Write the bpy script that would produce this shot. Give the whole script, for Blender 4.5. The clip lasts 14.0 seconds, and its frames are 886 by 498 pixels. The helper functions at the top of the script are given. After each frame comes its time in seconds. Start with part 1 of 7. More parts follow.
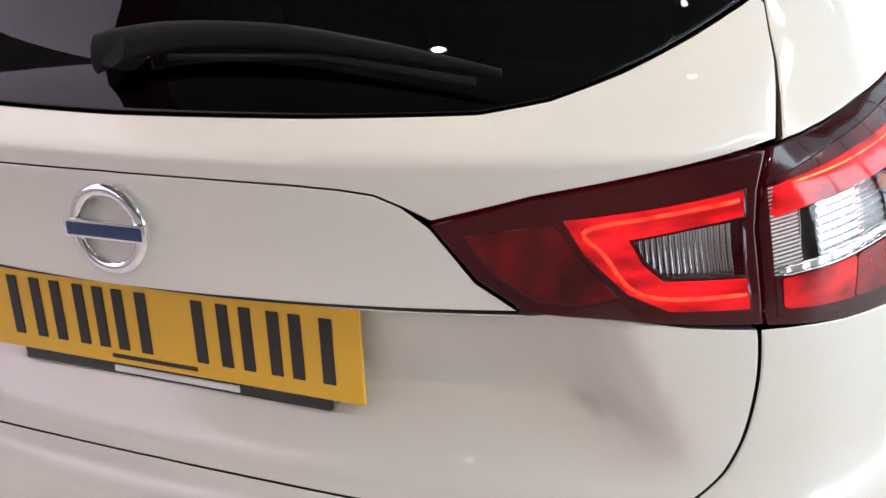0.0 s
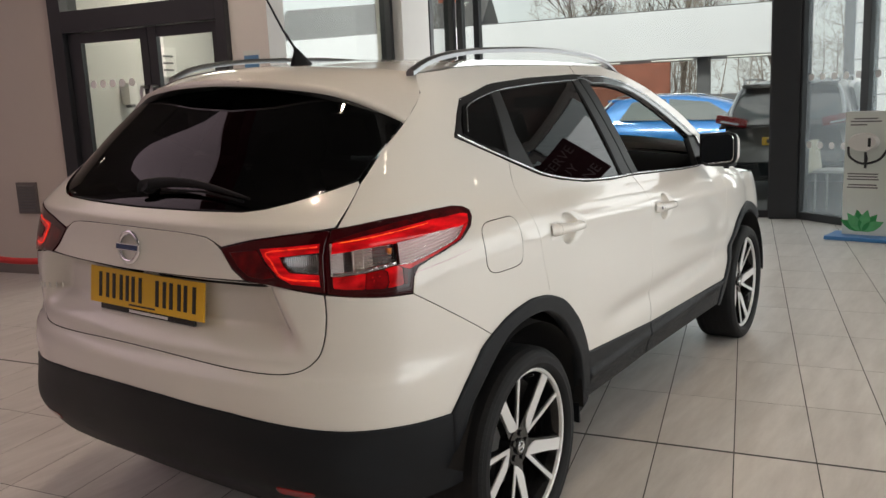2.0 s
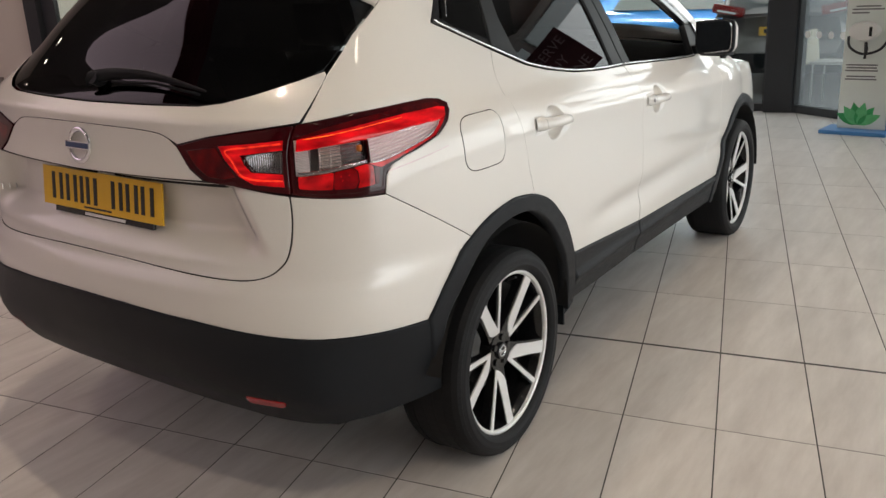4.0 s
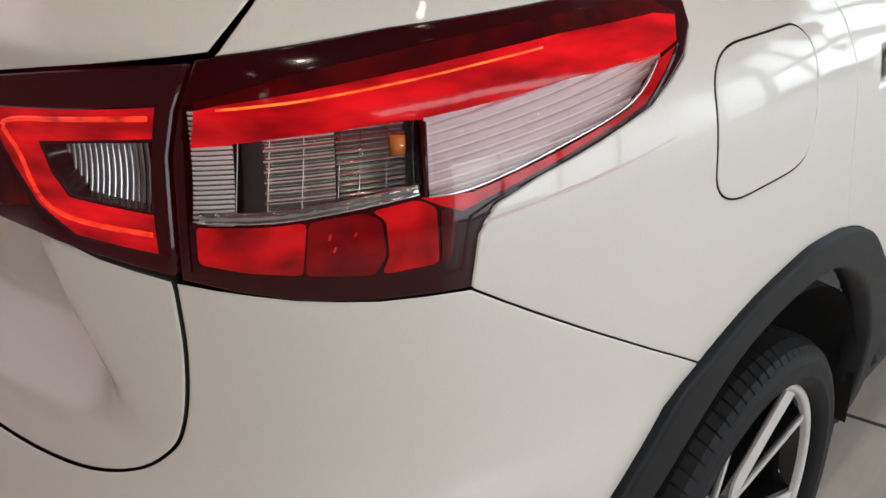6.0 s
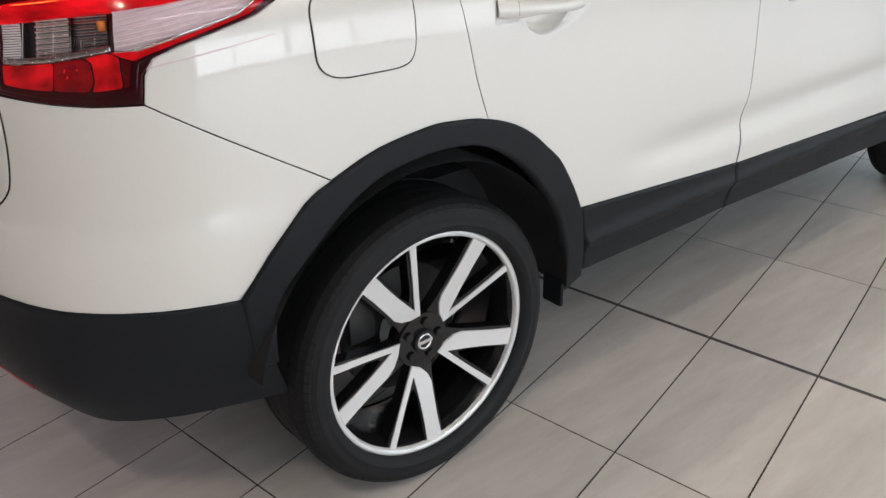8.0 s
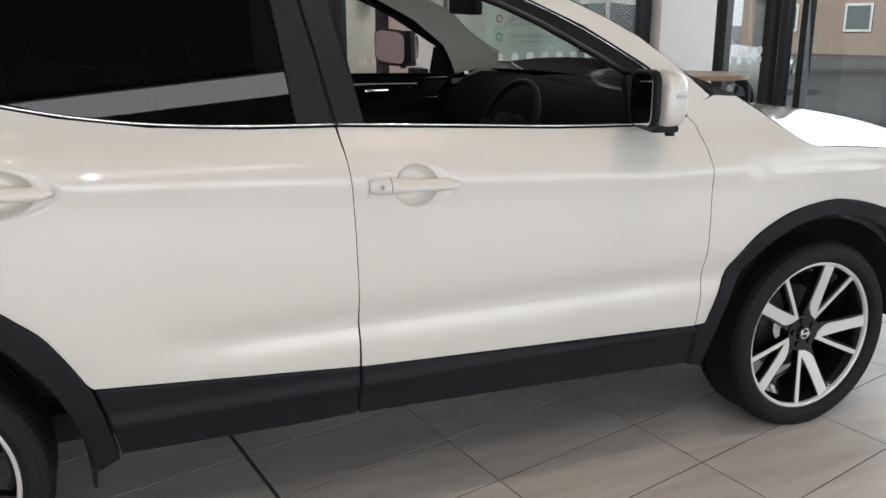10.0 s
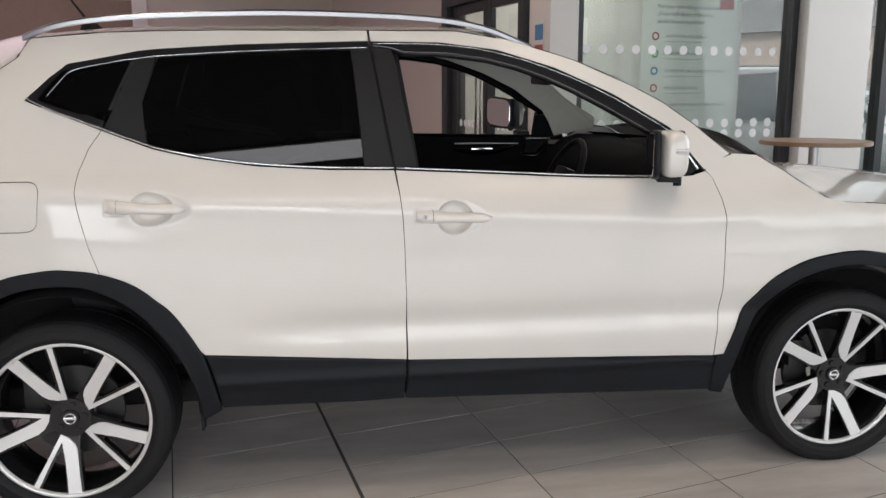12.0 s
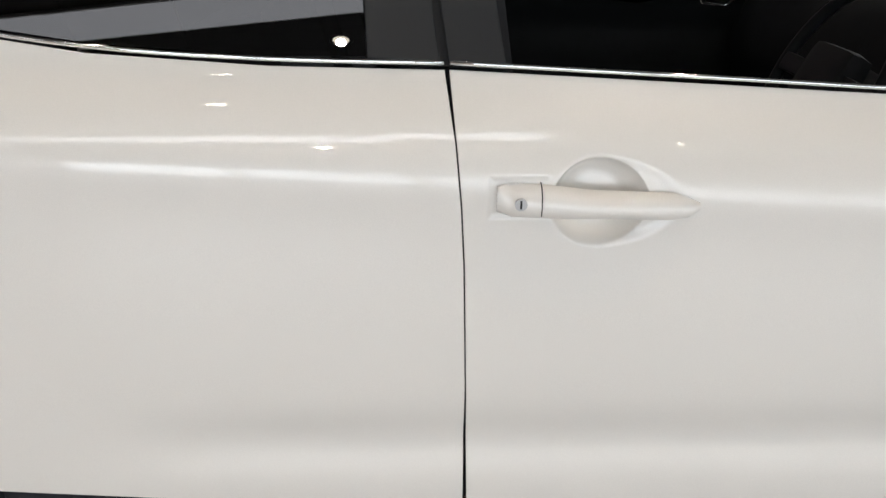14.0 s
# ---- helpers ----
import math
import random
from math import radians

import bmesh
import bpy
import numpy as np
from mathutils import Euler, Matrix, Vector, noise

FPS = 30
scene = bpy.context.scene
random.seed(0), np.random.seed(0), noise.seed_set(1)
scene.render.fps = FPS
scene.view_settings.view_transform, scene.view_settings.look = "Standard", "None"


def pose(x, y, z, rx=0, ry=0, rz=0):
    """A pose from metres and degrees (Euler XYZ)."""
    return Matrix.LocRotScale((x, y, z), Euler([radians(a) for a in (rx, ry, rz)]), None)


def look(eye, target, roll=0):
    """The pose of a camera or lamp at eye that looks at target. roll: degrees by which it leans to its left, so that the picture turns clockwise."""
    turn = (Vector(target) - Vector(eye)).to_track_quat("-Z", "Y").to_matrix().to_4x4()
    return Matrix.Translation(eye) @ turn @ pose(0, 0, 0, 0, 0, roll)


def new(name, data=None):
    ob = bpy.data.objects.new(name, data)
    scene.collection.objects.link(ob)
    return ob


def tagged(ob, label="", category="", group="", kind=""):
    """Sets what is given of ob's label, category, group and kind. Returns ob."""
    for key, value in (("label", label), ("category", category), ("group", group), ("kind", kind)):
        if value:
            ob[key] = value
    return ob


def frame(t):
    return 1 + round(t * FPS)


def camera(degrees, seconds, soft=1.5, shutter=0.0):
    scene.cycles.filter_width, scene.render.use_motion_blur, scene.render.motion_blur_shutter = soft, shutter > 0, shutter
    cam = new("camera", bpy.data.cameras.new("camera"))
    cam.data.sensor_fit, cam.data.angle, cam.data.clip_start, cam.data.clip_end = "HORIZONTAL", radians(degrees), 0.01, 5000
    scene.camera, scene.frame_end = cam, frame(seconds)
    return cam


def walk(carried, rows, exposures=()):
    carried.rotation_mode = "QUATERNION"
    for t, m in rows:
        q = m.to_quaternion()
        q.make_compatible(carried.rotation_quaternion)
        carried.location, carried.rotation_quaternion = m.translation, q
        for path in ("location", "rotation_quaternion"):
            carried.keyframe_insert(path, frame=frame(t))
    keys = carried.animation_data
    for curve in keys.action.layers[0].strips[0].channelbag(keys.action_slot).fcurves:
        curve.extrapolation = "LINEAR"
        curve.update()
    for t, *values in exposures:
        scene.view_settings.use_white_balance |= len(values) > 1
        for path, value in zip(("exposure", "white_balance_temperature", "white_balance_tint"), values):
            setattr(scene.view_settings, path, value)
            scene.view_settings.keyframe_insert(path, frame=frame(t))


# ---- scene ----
from mathutils.geometry import delaunay_2d_cdt as cdt, tessellate_polygon as tess
cam = camera(56.0, 14.0)
PATH = [
    (0, (0.629, -1.387, 1.381), (-0.059, 0.295, 0.546), -5.4),
    (0.5, (1.044, -1.593, 1.389), (0.133, 0.067, 0.745), -3.3),
    (1, (1.451, -1.822, 1.392), (0.465, -0.175, 0.831), -2.3),
    (1.5, (1.815, -2.006, 1.419), (0.724, -0.383, 1.0), -2.5),
    (2, (2.07, -2.211, 1.437), (0.962, -0.583, 1.09), -2.6),
    (2.4, (2.177, -2.378, 1.437), (1.115, -0.731, 1.035), -2.3),
    (2.5, (2.194, -2.406, 1.437), (1.137, -0.76, 1.021), -2.3),
    (2.7, (2.215, -2.433, 1.432), (1.156, -0.793, 0.998), -2.2),
    (4.8, (1.756, -1.611, 1.376), (0.668, -0.064, 0.727), -2.3),
    (5, (1.674, -1.48, 1.36), (0.558, 0.05, 0.718), -1.8),
    (5.4, (1.461, -1.198, 1.334), (0.279, 0.262, 0.649), -1.4),
    (5.5, (1.416, -1.147, 1.329), (0.213, 0.279, 0.611), -1.5),
    (6, (1.194, -0.925, 1.264), (-0.067, 0.359, 0.392), -1.2),
    (6.5, (1.102, -0.775, 1.244), (-0.189, 0.412, 0.282), -0.5),
    (7, (1.36, -0.94, 1.274), (-0.002, 0.219, 0.377), -1.0),
    (7.5, (1.702, -1.066, 1.318), (0.306, 0.073, 0.451), -2.0),
    (8, (2.048, -0.923, 1.289), (0.645, 0.208, 0.422), -1.3),
    (8.5, (2.214, -0.633, 1.312), (0.713, 0.478, 0.596), 0.1),
    (8.7, (2.276, -0.48, 1.329), (0.764, 0.65, 0.668), -0.4),
    (10.8, (3.275, 0.762, 1.356), (1.374, 1.209, 0.925), 0.2),
    (11, (3.394, 0.757, 1.349), (1.48, 1.17, 0.94), -0.1),
    (11.5, (3.561, 0.743, 1.374), (1.631, 1.103, 0.992), -0.4),
    (11.6, (3.572, 0.747, 1.374), (1.64, 1.097, 0.997), -0.3),
    (12, (3.488, 0.786, 1.352), (1.546, 1.089, 0.984), -0.1),
    (12.5, (3.168, 0.878, 1.332), (1.23, 1.092, 0.883), 0.9),
    (13, (2.732, 0.888, 1.323), (0.825, 1.017, 0.736), 0.7),
    (13.5, (2.271, 0.945, 1.3), (0.388, 1.07, 0.635), 0.7),
    (14, (1.834, 1.017, 1.285), (-0.021, 1.067, 0.536), 0.3),
]
EXPOSURES = [(0, .88, 5850, 6), (.5, .1, 6200, 10), (1, -.08, 6380, 10), (1.5, -.1, 6600, 10), (2.5, -.25, 6850, 10), (5, .15, 6550, 10), (5.5, -.06, 6500, 10), (6.5, .04, 6150, 10), (8, .1, 6170, 10), (8.7, .0, 6300, 10), (11, -.19, 6420, 13), (11.5, -.05, 6450, 13), (12, -.11, 6450, 13), (12.5, -.04, 6330, 12), (13, .0, 6300, 11), (14, -.05, 6300, 11)]
walk(cam, [(t, look(eye, target, roll)) for t, eye, target, roll in PATH], [(t, s, k, n) for t, s, k, n in EXPOSURES])

# ---------------------------------------------------------------- light
world = bpy.data.worlds.new("world")
scene.world = world
world.use_nodes = True
wn = world.node_tree
wbg = wn.nodes["Background"]
wsky = wn.nodes.new("ShaderNodeTexSky")
wsky.sky_type, wsky.sun_disc = "NISHITA", False
wsky.sun_elevation, wsky.sun_rotation = radians(41), radians(207)
wsky.air_density, wsky.dust_density, wsky.ozone_density = 1.0, 4.0, 1.0
wmix = wn.nodes.new("ShaderNodeMixRGB")
wmix.inputs[0].default_value = 0.7
wmix.inputs[2].default_value = (11.0, 11.2, 11.5, 1)
wn.links.new(wsky.outputs[0], wmix.inputs[1])
wn.links.new(wmix.outputs[0], wbg.inputs[0])
wbg.inputs[1].default_value = 0.14

TH = radians(11.5)                      # the showroom stands at this angle to the car
FZ = 0.020                              # level of the tiled floor
MB = Matrix.Translation((0, 0, FZ)) @ Matrix.Rotation(TH, 4, "Z")


def lamp(name, kind, m, power, color=(1, 1, 1), size=(1, 1)):
    d = bpy.data.lights.new(name, kind)
    d.energy, d.color = power, color
    if kind == "AREA":
        d.shape, d.size, d.size_y = "RECTANGLE", size[0], size[1]
    o = new(name, d)
    o.matrix_world = m
    return o


sun = lamp("sun", "SUN", MB @ look((0, 0, 10), (2.0, 6, 4.5)), 3.4, (1.0, 0.97, 0.93))
sun.data.angle = radians(12)
# daylight in the window openings
for u in (3.28, 4.50, 5.72, 6.92):
    for z, h, p in ((1.30, 1.35, 10), (2.98, 1.45, 8)):
        lamp("window_light", "AREA", MB @ look((u, 7.15, z), (u, 0, z - .4)), p, (0.93, 0.97, 1.0), (1.02, h))
# fill lamp added to brighten the room behind the doors, without a fitting
lamp("lobby_light", "AREA", MB @ look((-3.4, 4.3, 2.93), (-3.4, 4.301, 0)), 40, (1.0, .95, .86), (1.2, .5))
lamp("window_light", "AREA", MB @ look((-0.4, 7.12, 2.3), (-0.4, 0, 1.4)), 75, (0.95, 0.98, 1.0), (3.2, 3.6))
for v, k in ((5.9, .6), (4.1, .7), (2.35, .8), (0.55, 1.0), (-1.3, 1.3), (-3.1, 1.5)):
    lamp("window_light", "AREA", MB @ look((7.55, v, 1.45), (0, v, 1.15)), 42 * k, (0.93, 0.97, 1.0), (1.66, 2.6))

# ---------------------------------------------------------------- materials


def nodes_of(name):
    m = bpy.data.materials.new(name)
    m.use_nodes = True
    return m, m.node_tree, m.node_tree.nodes["Principled BSDF"]


def mat(name, color, rough=0.5, metal=0.0, coat=0.0, var=0.0, scale=8.0, bump=0.0, bscale=200.0, emit=0.0, ecol=None, spec=0.5, rvar=0.0):
    """Principled with colour variation at two scales and fine relief."""
    m, nt, b = nodes_of(name)
    b.inputs["Base Color"].default_value = (*color, 1)
    b.inputs["Roughness"].default_value = rough
    b.inputs["Metallic"].default_value = metal
    b.inputs["Coat Weight"].default_value = coat
    b.inputs["Coat Roughness"].default_value = 0.03
    b.inputs["Specular IOR Level"].default_value = spec
    if emit:
        b.inputs["Emission Color"].default_value = (*(ecol or color), 1)
        b.inputs["Emission Strength"].default_value = emit
    if var or bump or rvar:
        tc = nt.nodes.new("ShaderNodeTexCoord")
        n1 = nt.nodes.new("ShaderNodeTexNoise")
        n1.inputs["Scale"].default_value, n1.inputs["Detail"].default_value = scale, 5
        n2 = nt.nodes.new("ShaderNodeTexNoise")
        n2.inputs["Scale"].default_value, n2.inputs["Detail"].default_value = scale * 9, 3
        nt.links.new(tc.outputs["Object"], n1.inputs["Vector"])
        nt.links.new(tc.outputs["Object"], n2.inputs["Vector"])
        add = nt.nodes.new("ShaderNodeMath")
        add.operation = "MULTIPLY_ADD"
        nt.links.new(n2.outputs[0], add.inputs[0])
        add.inputs[1].default_value = 0.4
        nt.links.new(n1.outputs[0], add.inputs[2])
        mr = nt.nodes.new("ShaderNodeMapRange")
        mr.inputs[1].default_value, mr.inputs[2].default_value = 0.4, 1.0
        mr.inputs[3].default_value, mr.inputs[4].default_value = 1 - var, 1 + var
        nt.links.new(add.outputs[0], mr.inputs[0])
        if var:
            mul = nt.nodes.new("ShaderNodeVectorMath")
            mul.operation = "SCALE"
            mul.inputs[0].default_value = color
            nt.links.new(mr.outputs[0], mul.inputs["Scale"])
            nt.links.new(mul.outputs[0], b.inputs["Base Color"])
        if rvar:
            mr2 = nt.nodes.new("ShaderNodeMapRange")
            mr2.inputs[1].default_value, mr2.inputs[2].default_value = 0.4, 1.0
            mr2.inputs[3].default_value, mr2.inputs[4].default_value = rough - rvar, rough + rvar
            nt.links.new(add.outputs[0], mr2.inputs[0])
            nt.links.new(mr2.outputs[0], b.inputs["Roughness"])
        if bump:
            n3 = nt.nodes.new("ShaderNodeTexNoise")
            n3.inputs["Scale"].default_value, n3.inputs["Detail"].default_value = bscale, 2
            nt.links.new(tc.outputs["Object"], n3.inputs["Vector"])
            bp = nt.nodes.new("ShaderNodeBump")
            bp.inputs["Strength"].default_value, bp.inputs["Distance"].default_value = bump, 0.002
            nt.links.new(n3.outputs[0], bp.inputs["Height"])
            nt.links.new(bp.outputs[0], b.inputs["Normal"])
    return m


def glass(name, tint, ior=1.45, rough=0.0, gain=1.0):
    """Thin pane: tinted see-through with a Fresnel gloss."""
    m, nt, b = nodes_of(name)
    nt.nodes.remove(b)
    tr = nt.nodes.new("ShaderNodeBsdfTransparent")
    tr.inputs[0].default_value = (*tint, 1)
    gl = nt.nodes.new("ShaderNodeBsdfGlossy")
    gl.inputs["Roughness"].default_value = rough
    lw = nt.nodes.new("ShaderNodeLayerWeight")
    pw = nt.nodes.new("ShaderNodeMath")
    pw.operation = "POWER"
    pw.inputs[1].default_value = 5.0
    nt.links.new(lw.outputs["Facing"], pw.inputs[0])
    f0 = ((ior - 1) / (ior + 1)) ** 2
    mx = nt.nodes.new("ShaderNodeMixShader")
    mg = nt.nodes.new("ShaderNodeMath")
    mg.operation, mg.use_clamp = "MULTIPLY_ADD", True
    mg.inputs[1].default_value, mg.inputs[2].default_value = (1 - f0) * gain, f0 * gain
    nt.links.new(pw.outputs[0], mg.inputs[0])
    nt.links.new(mg.outputs[0], mx.inputs[0])
    nt.links.new(tr.outputs[0], mx.inputs[1])
    nt.links.new(gl.outputs[0], mx.inputs[2])
    nt.links.new(mx.outputs[0], nt.nodes["Material Output"].inputs[0])
    return m


def hazy(m, share):
    """A share of pale translucent haze mixed over a pane."""
    nt = m.node_tree
    out = nt.nodes["Material Output"]
    old = out.inputs[0].links[0].from_socket
    tl = nt.nodes.new("ShaderNodeBsdfTranslucent")
    tl.inputs[0].default_value = (.82, .88, .92, 1)
    mx = nt.nodes.new("ShaderNodeMixShader")
    mx.inputs[0].default_value = share
    nt.links.new(old, mx.inputs[1])
    nt.links.new(tl.outputs[0], mx.inputs[2])
    nt.links.new(mx.outputs[0], out.inputs[0])
    return m


def paint(name, color, flake=0.0, var=0.03):
    """Car paint: pearl base under a clear coat, with the faintest orange peel."""
    m, nt, b = nodes_of(name)
    b.inputs["Roughness"].default_value = 0.38
    b.inputs["Metallic"].default_value = flake
    b.inputs["Coat Weight"].default_value = 1.0
    b.inputs["Coat Roughness"].default_value = 0.025
    b.inputs["Coat IOR"].default_value = 1.55
    tc = nt.nodes.new("ShaderNodeTexCoord")
    n = nt.nodes.new("ShaderNodeTexNoise")
    n.inputs["Scale"].default_value, n.inputs["Detail"].default_value = 900, 1
    mr = nt.nodes.new("ShaderNodeMapRange")
    mr.inputs[1].default_value, mr.inputs[2].default_value = 0.3, 0.7
    mr.inputs[3].default_value, mr.inputs[4].default_value = 1 - var, 1 + var
    mul = nt.nodes.new("ShaderNodeVectorMath")
    mul.operation = "SCALE"
    mul.inputs[0].default_value = color
    nt.links.new(tc.outputs["Object"], n.inputs["Vector"])
    nt.links.new(n.outputs[0], mr.inputs[0])
    nt.links.new(mr.outputs[0], mul.inputs["Scale"])
    nt.links.new(mul.outputs[0], b.inputs["Base Color"])
    n2 = nt.nodes.new("ShaderNodeTexNoise")
    n2.inputs["Scale"].default_value, n2.inputs["Detail"].default_value = 160, 1
    bp = nt.nodes.new("ShaderNodeBump")
    bp.inputs["Strength"].default_value, bp.inputs["Distance"].default_value = 0.03, 0.001
    nt.links.new(tc.outputs["Object"], n2.inputs["Vector"])
    nt.links.new(n2.outputs[0], bp.inputs["Height"])
    nt.links.new(bp.outputs[0], b.inputs["Coat Normal"])
    return m


def tile_mat():
    """Pale porcelain with brushed cloudy veins; each tile a little different."""
    m, nt, b = nodes_of("floor_tile")
    tc = nt.nodes.new("ShaderNodeTexCoord")
    oi = nt.nodes.new("ShaderNodeObjectInfo")
    gm = nt.nodes.new("ShaderNodeNewGeometry")
    rnd = nt.nodes.new("ShaderNodeMath")
    rnd.operation = "ADD"
    nt.links.new(oi.outputs["Random"], rnd.inputs[0])
    nt.links.new(gm.outputs["Random Per Island"], rnd.inputs[1])
    mp = nt.nodes.new("ShaderNodeMapping")
    mp.inputs["Scale"].default_value = (9, 1.6, 1)
    mp.inputs["Rotation"].default_value = (0, 0, TH)
    off = nt.nodes.new("ShaderNodeVectorMath")
    off.operation = "SCALE"
    off.inputs[0].default_value = (37, 17, 5)
    nt.links.new(rnd.outputs[0], off.inputs["Scale"])
    nt.links.new(gm.outputs["Position"], mp.inputs["Vector"])
    addv = nt.nodes.new("ShaderNodeVectorMath")
    nt.links.new(mp.outputs[0], addv.inputs[0])
    nt.links.new(off.outputs[0], addv.inputs[1])
    n = nt.nodes.new("ShaderNodeTexNoise")
    n.inputs["Scale"].default_value, n.inputs["Detail"].default_value = 1.3, 6
    n.inputs["Roughness"].default_value = 0.65
    nt.links.new(addv.outputs[0], n.inputs["Vector"])
    cr = nt.nodes.new("ShaderNodeValToRGB")
    cr.color_ramp.elements[0].position, cr.color_ramp.elements[0].color = 0.3, (0.49, 0.455, 0.43, 1)
    cr.color_ramp.elements[1].position, cr.color_ramp.elements[1].color = 0.72, (0.66, 0.63, 0.60, 1)
    nt.links.new(n.outputs[0], cr.inputs[0])
    mr = nt.nodes.new("ShaderNodeMapRange")
    mr.inputs[2].default_value = 2.0
    mr.inputs[3].default_value, mr.inputs[4].default_value = 0.93, 1.05
    nt.links.new(rnd.outputs[0], mr.inputs[0])
    sc = nt.nodes.new("ShaderNodeVectorMath")
    sc.operation = "SCALE"
    nt.links.new(cr.outputs[0], sc.inputs[0])
    nt.links.new(mr.outputs[0], sc.inputs["Scale"])
    nt.links.new(sc.outputs[0], b.inputs["Base Color"])
    r = nt.nodes.new("ShaderNodeMapRange")
    r.inputs[1].default_value, r.inputs[2].default_value = 0.3, 0.75
    r.inputs[3].default_value, r.inputs[4].default_value = 0.30, 0.42
    nt.links.new(n.outputs[0], r.inputs[0])
    nt.links.new(r.outputs[0], b.inputs["Roughness"])
    n2 = nt.nodes.new("ShaderNodeTexNoise")
    n2.inputs["Scale"].default_value = 4
    bp = nt.nodes.new("ShaderNodeBump")
    bp.inputs["Strength"].default_value, bp.inputs["Distance"].default_value = 0.15, 0.003
    nt.links.new(gm.outputs["Position"], n2.inputs["Vector"])
    nt.links.new(n2.outputs[0], bp.inputs["Height"])
    nt.links.new(bp.outputs[0], b.inputs["Normal"])
    return m


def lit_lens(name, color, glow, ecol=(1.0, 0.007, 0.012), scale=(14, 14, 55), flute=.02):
    """Red moulded lens, lamplit or given added glow: uneven glow and fine flutes."""
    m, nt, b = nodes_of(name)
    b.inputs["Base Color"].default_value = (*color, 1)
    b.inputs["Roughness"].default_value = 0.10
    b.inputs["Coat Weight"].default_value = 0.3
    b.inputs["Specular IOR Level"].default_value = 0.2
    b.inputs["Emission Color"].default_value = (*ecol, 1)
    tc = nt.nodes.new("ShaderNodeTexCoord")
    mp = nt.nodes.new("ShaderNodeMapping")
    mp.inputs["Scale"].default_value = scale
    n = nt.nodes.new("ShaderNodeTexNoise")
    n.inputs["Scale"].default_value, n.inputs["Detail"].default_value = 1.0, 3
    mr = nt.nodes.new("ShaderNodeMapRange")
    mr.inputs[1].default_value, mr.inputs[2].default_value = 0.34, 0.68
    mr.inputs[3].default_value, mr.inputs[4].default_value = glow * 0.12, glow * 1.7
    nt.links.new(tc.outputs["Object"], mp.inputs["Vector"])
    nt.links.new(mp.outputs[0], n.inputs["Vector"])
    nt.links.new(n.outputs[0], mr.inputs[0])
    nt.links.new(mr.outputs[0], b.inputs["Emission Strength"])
    w = nt.nodes.new("ShaderNodeTexWave")
    w.bands_direction = "X"
    w.inputs["Scale"].default_value, w.inputs["Distortion"].default_value = 60, 0.4
    bp = nt.nodes.new("ShaderNodeBump")
    bp.inputs["Strength"].default_value, bp.inputs["Distance"].default_value = flute, 0.001
    nt.links.new(tc.outputs["Object"], w.inputs["Vector"])
    nt.links.new(w.outputs[1], bp.inputs["Height"])
    nt.links.new(bp.outputs[0], b.inputs["Normal"])
    return m


WHITE = paint("pearl_white_paint", (0.735, 0.71, 0.665))
BLACKPL = mat("black_textured_plastic", (0.011, 0.013, 0.016), 0.46, var=0.15, scale=3, bump=0.25, bscale=1400, rvar=0.06, spec=0.17)
# dark lip colour that paints shade into the white panels' gaps
GAPSHADE = mat("panel_gap_shade", (0.04, 0.038, 0.036), 0.8, spec=.2)
ARCHIN = mat("wheelarch_liner", (0.014, 0.014, 0.015), 0.85, var=0.25, scale=12)
GLOSSBLK = mat("gloss_black", (0.013, 0.013, 0.015), 0.08, coat=0.6)
SATINBLK = mat("satin_black_film", (0.010, 0.0115, 0.013), 0.40, spec=.3, bump=0.05, bscale=900)
# near-black standing in for shade in gaps, slots and behind panels
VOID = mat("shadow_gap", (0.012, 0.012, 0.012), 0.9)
CHROME = mat("chrome", (0.86, 0.87, 0.88), 0.06, metal=1.0)
SATIN = mat("satin_aluminium", (0.33, 0.335, 0.345), 0.28, metal=1.0, var=0.03, scale=30)
MACHINED = mat("machined_alloy", (0.76, 0.76, 0.755), 0.33, metal=0.3, var=0.02, scale=60, rvar=0.02)
RIMBLK = mat("gloss_black_alloy", (0.008, 0.008, 0.009), 0.16, coat=0.4, spec=.3)
RUBBER = mat("tyre_rubber", (0.014, 0.0145, 0.016), 0.60, var=0.2, scale=20, bump=0.12, bscale=700, rvar=0.08, spec=.18)
PRIVACY = glass("privacy_glass", (0.018, 0.019, 0.021), 1.5)
CLEARG = glass("clear_glass", (0.86, 0.90, 0.88), 1.5)
SHOPG = glass("shop_glass", (0.82, 0.86, 0.845), 1.45)
HAZEG = hazy(glass("hazy_lobby_glass", (0.82, 0.86, 0.845), 1.45), .16)
DOORG = glass("door_glass", (0.88, 0.90, 0.88), 1.5)
LOBBY = mat("pale_lobby_paint", (0.60, 0.59, 0.56), 0.8, var=0.04, scale=1.2)
# border and unlit zones carry a faint added glow to lift their red
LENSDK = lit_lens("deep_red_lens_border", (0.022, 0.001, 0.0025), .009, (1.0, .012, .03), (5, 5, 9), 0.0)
LENSDK2 = lit_lens("dark_red_lens_added_glow", (0.035, 0.0008, 0.002), .032, scale=(30, 30, 30))
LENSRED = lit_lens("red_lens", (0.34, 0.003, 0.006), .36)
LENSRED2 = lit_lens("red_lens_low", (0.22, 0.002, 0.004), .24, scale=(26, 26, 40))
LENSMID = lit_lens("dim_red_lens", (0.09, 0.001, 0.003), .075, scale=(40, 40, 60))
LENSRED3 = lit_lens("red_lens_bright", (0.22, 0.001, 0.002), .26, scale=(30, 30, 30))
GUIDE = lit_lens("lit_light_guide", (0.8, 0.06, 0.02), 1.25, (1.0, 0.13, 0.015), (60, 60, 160))
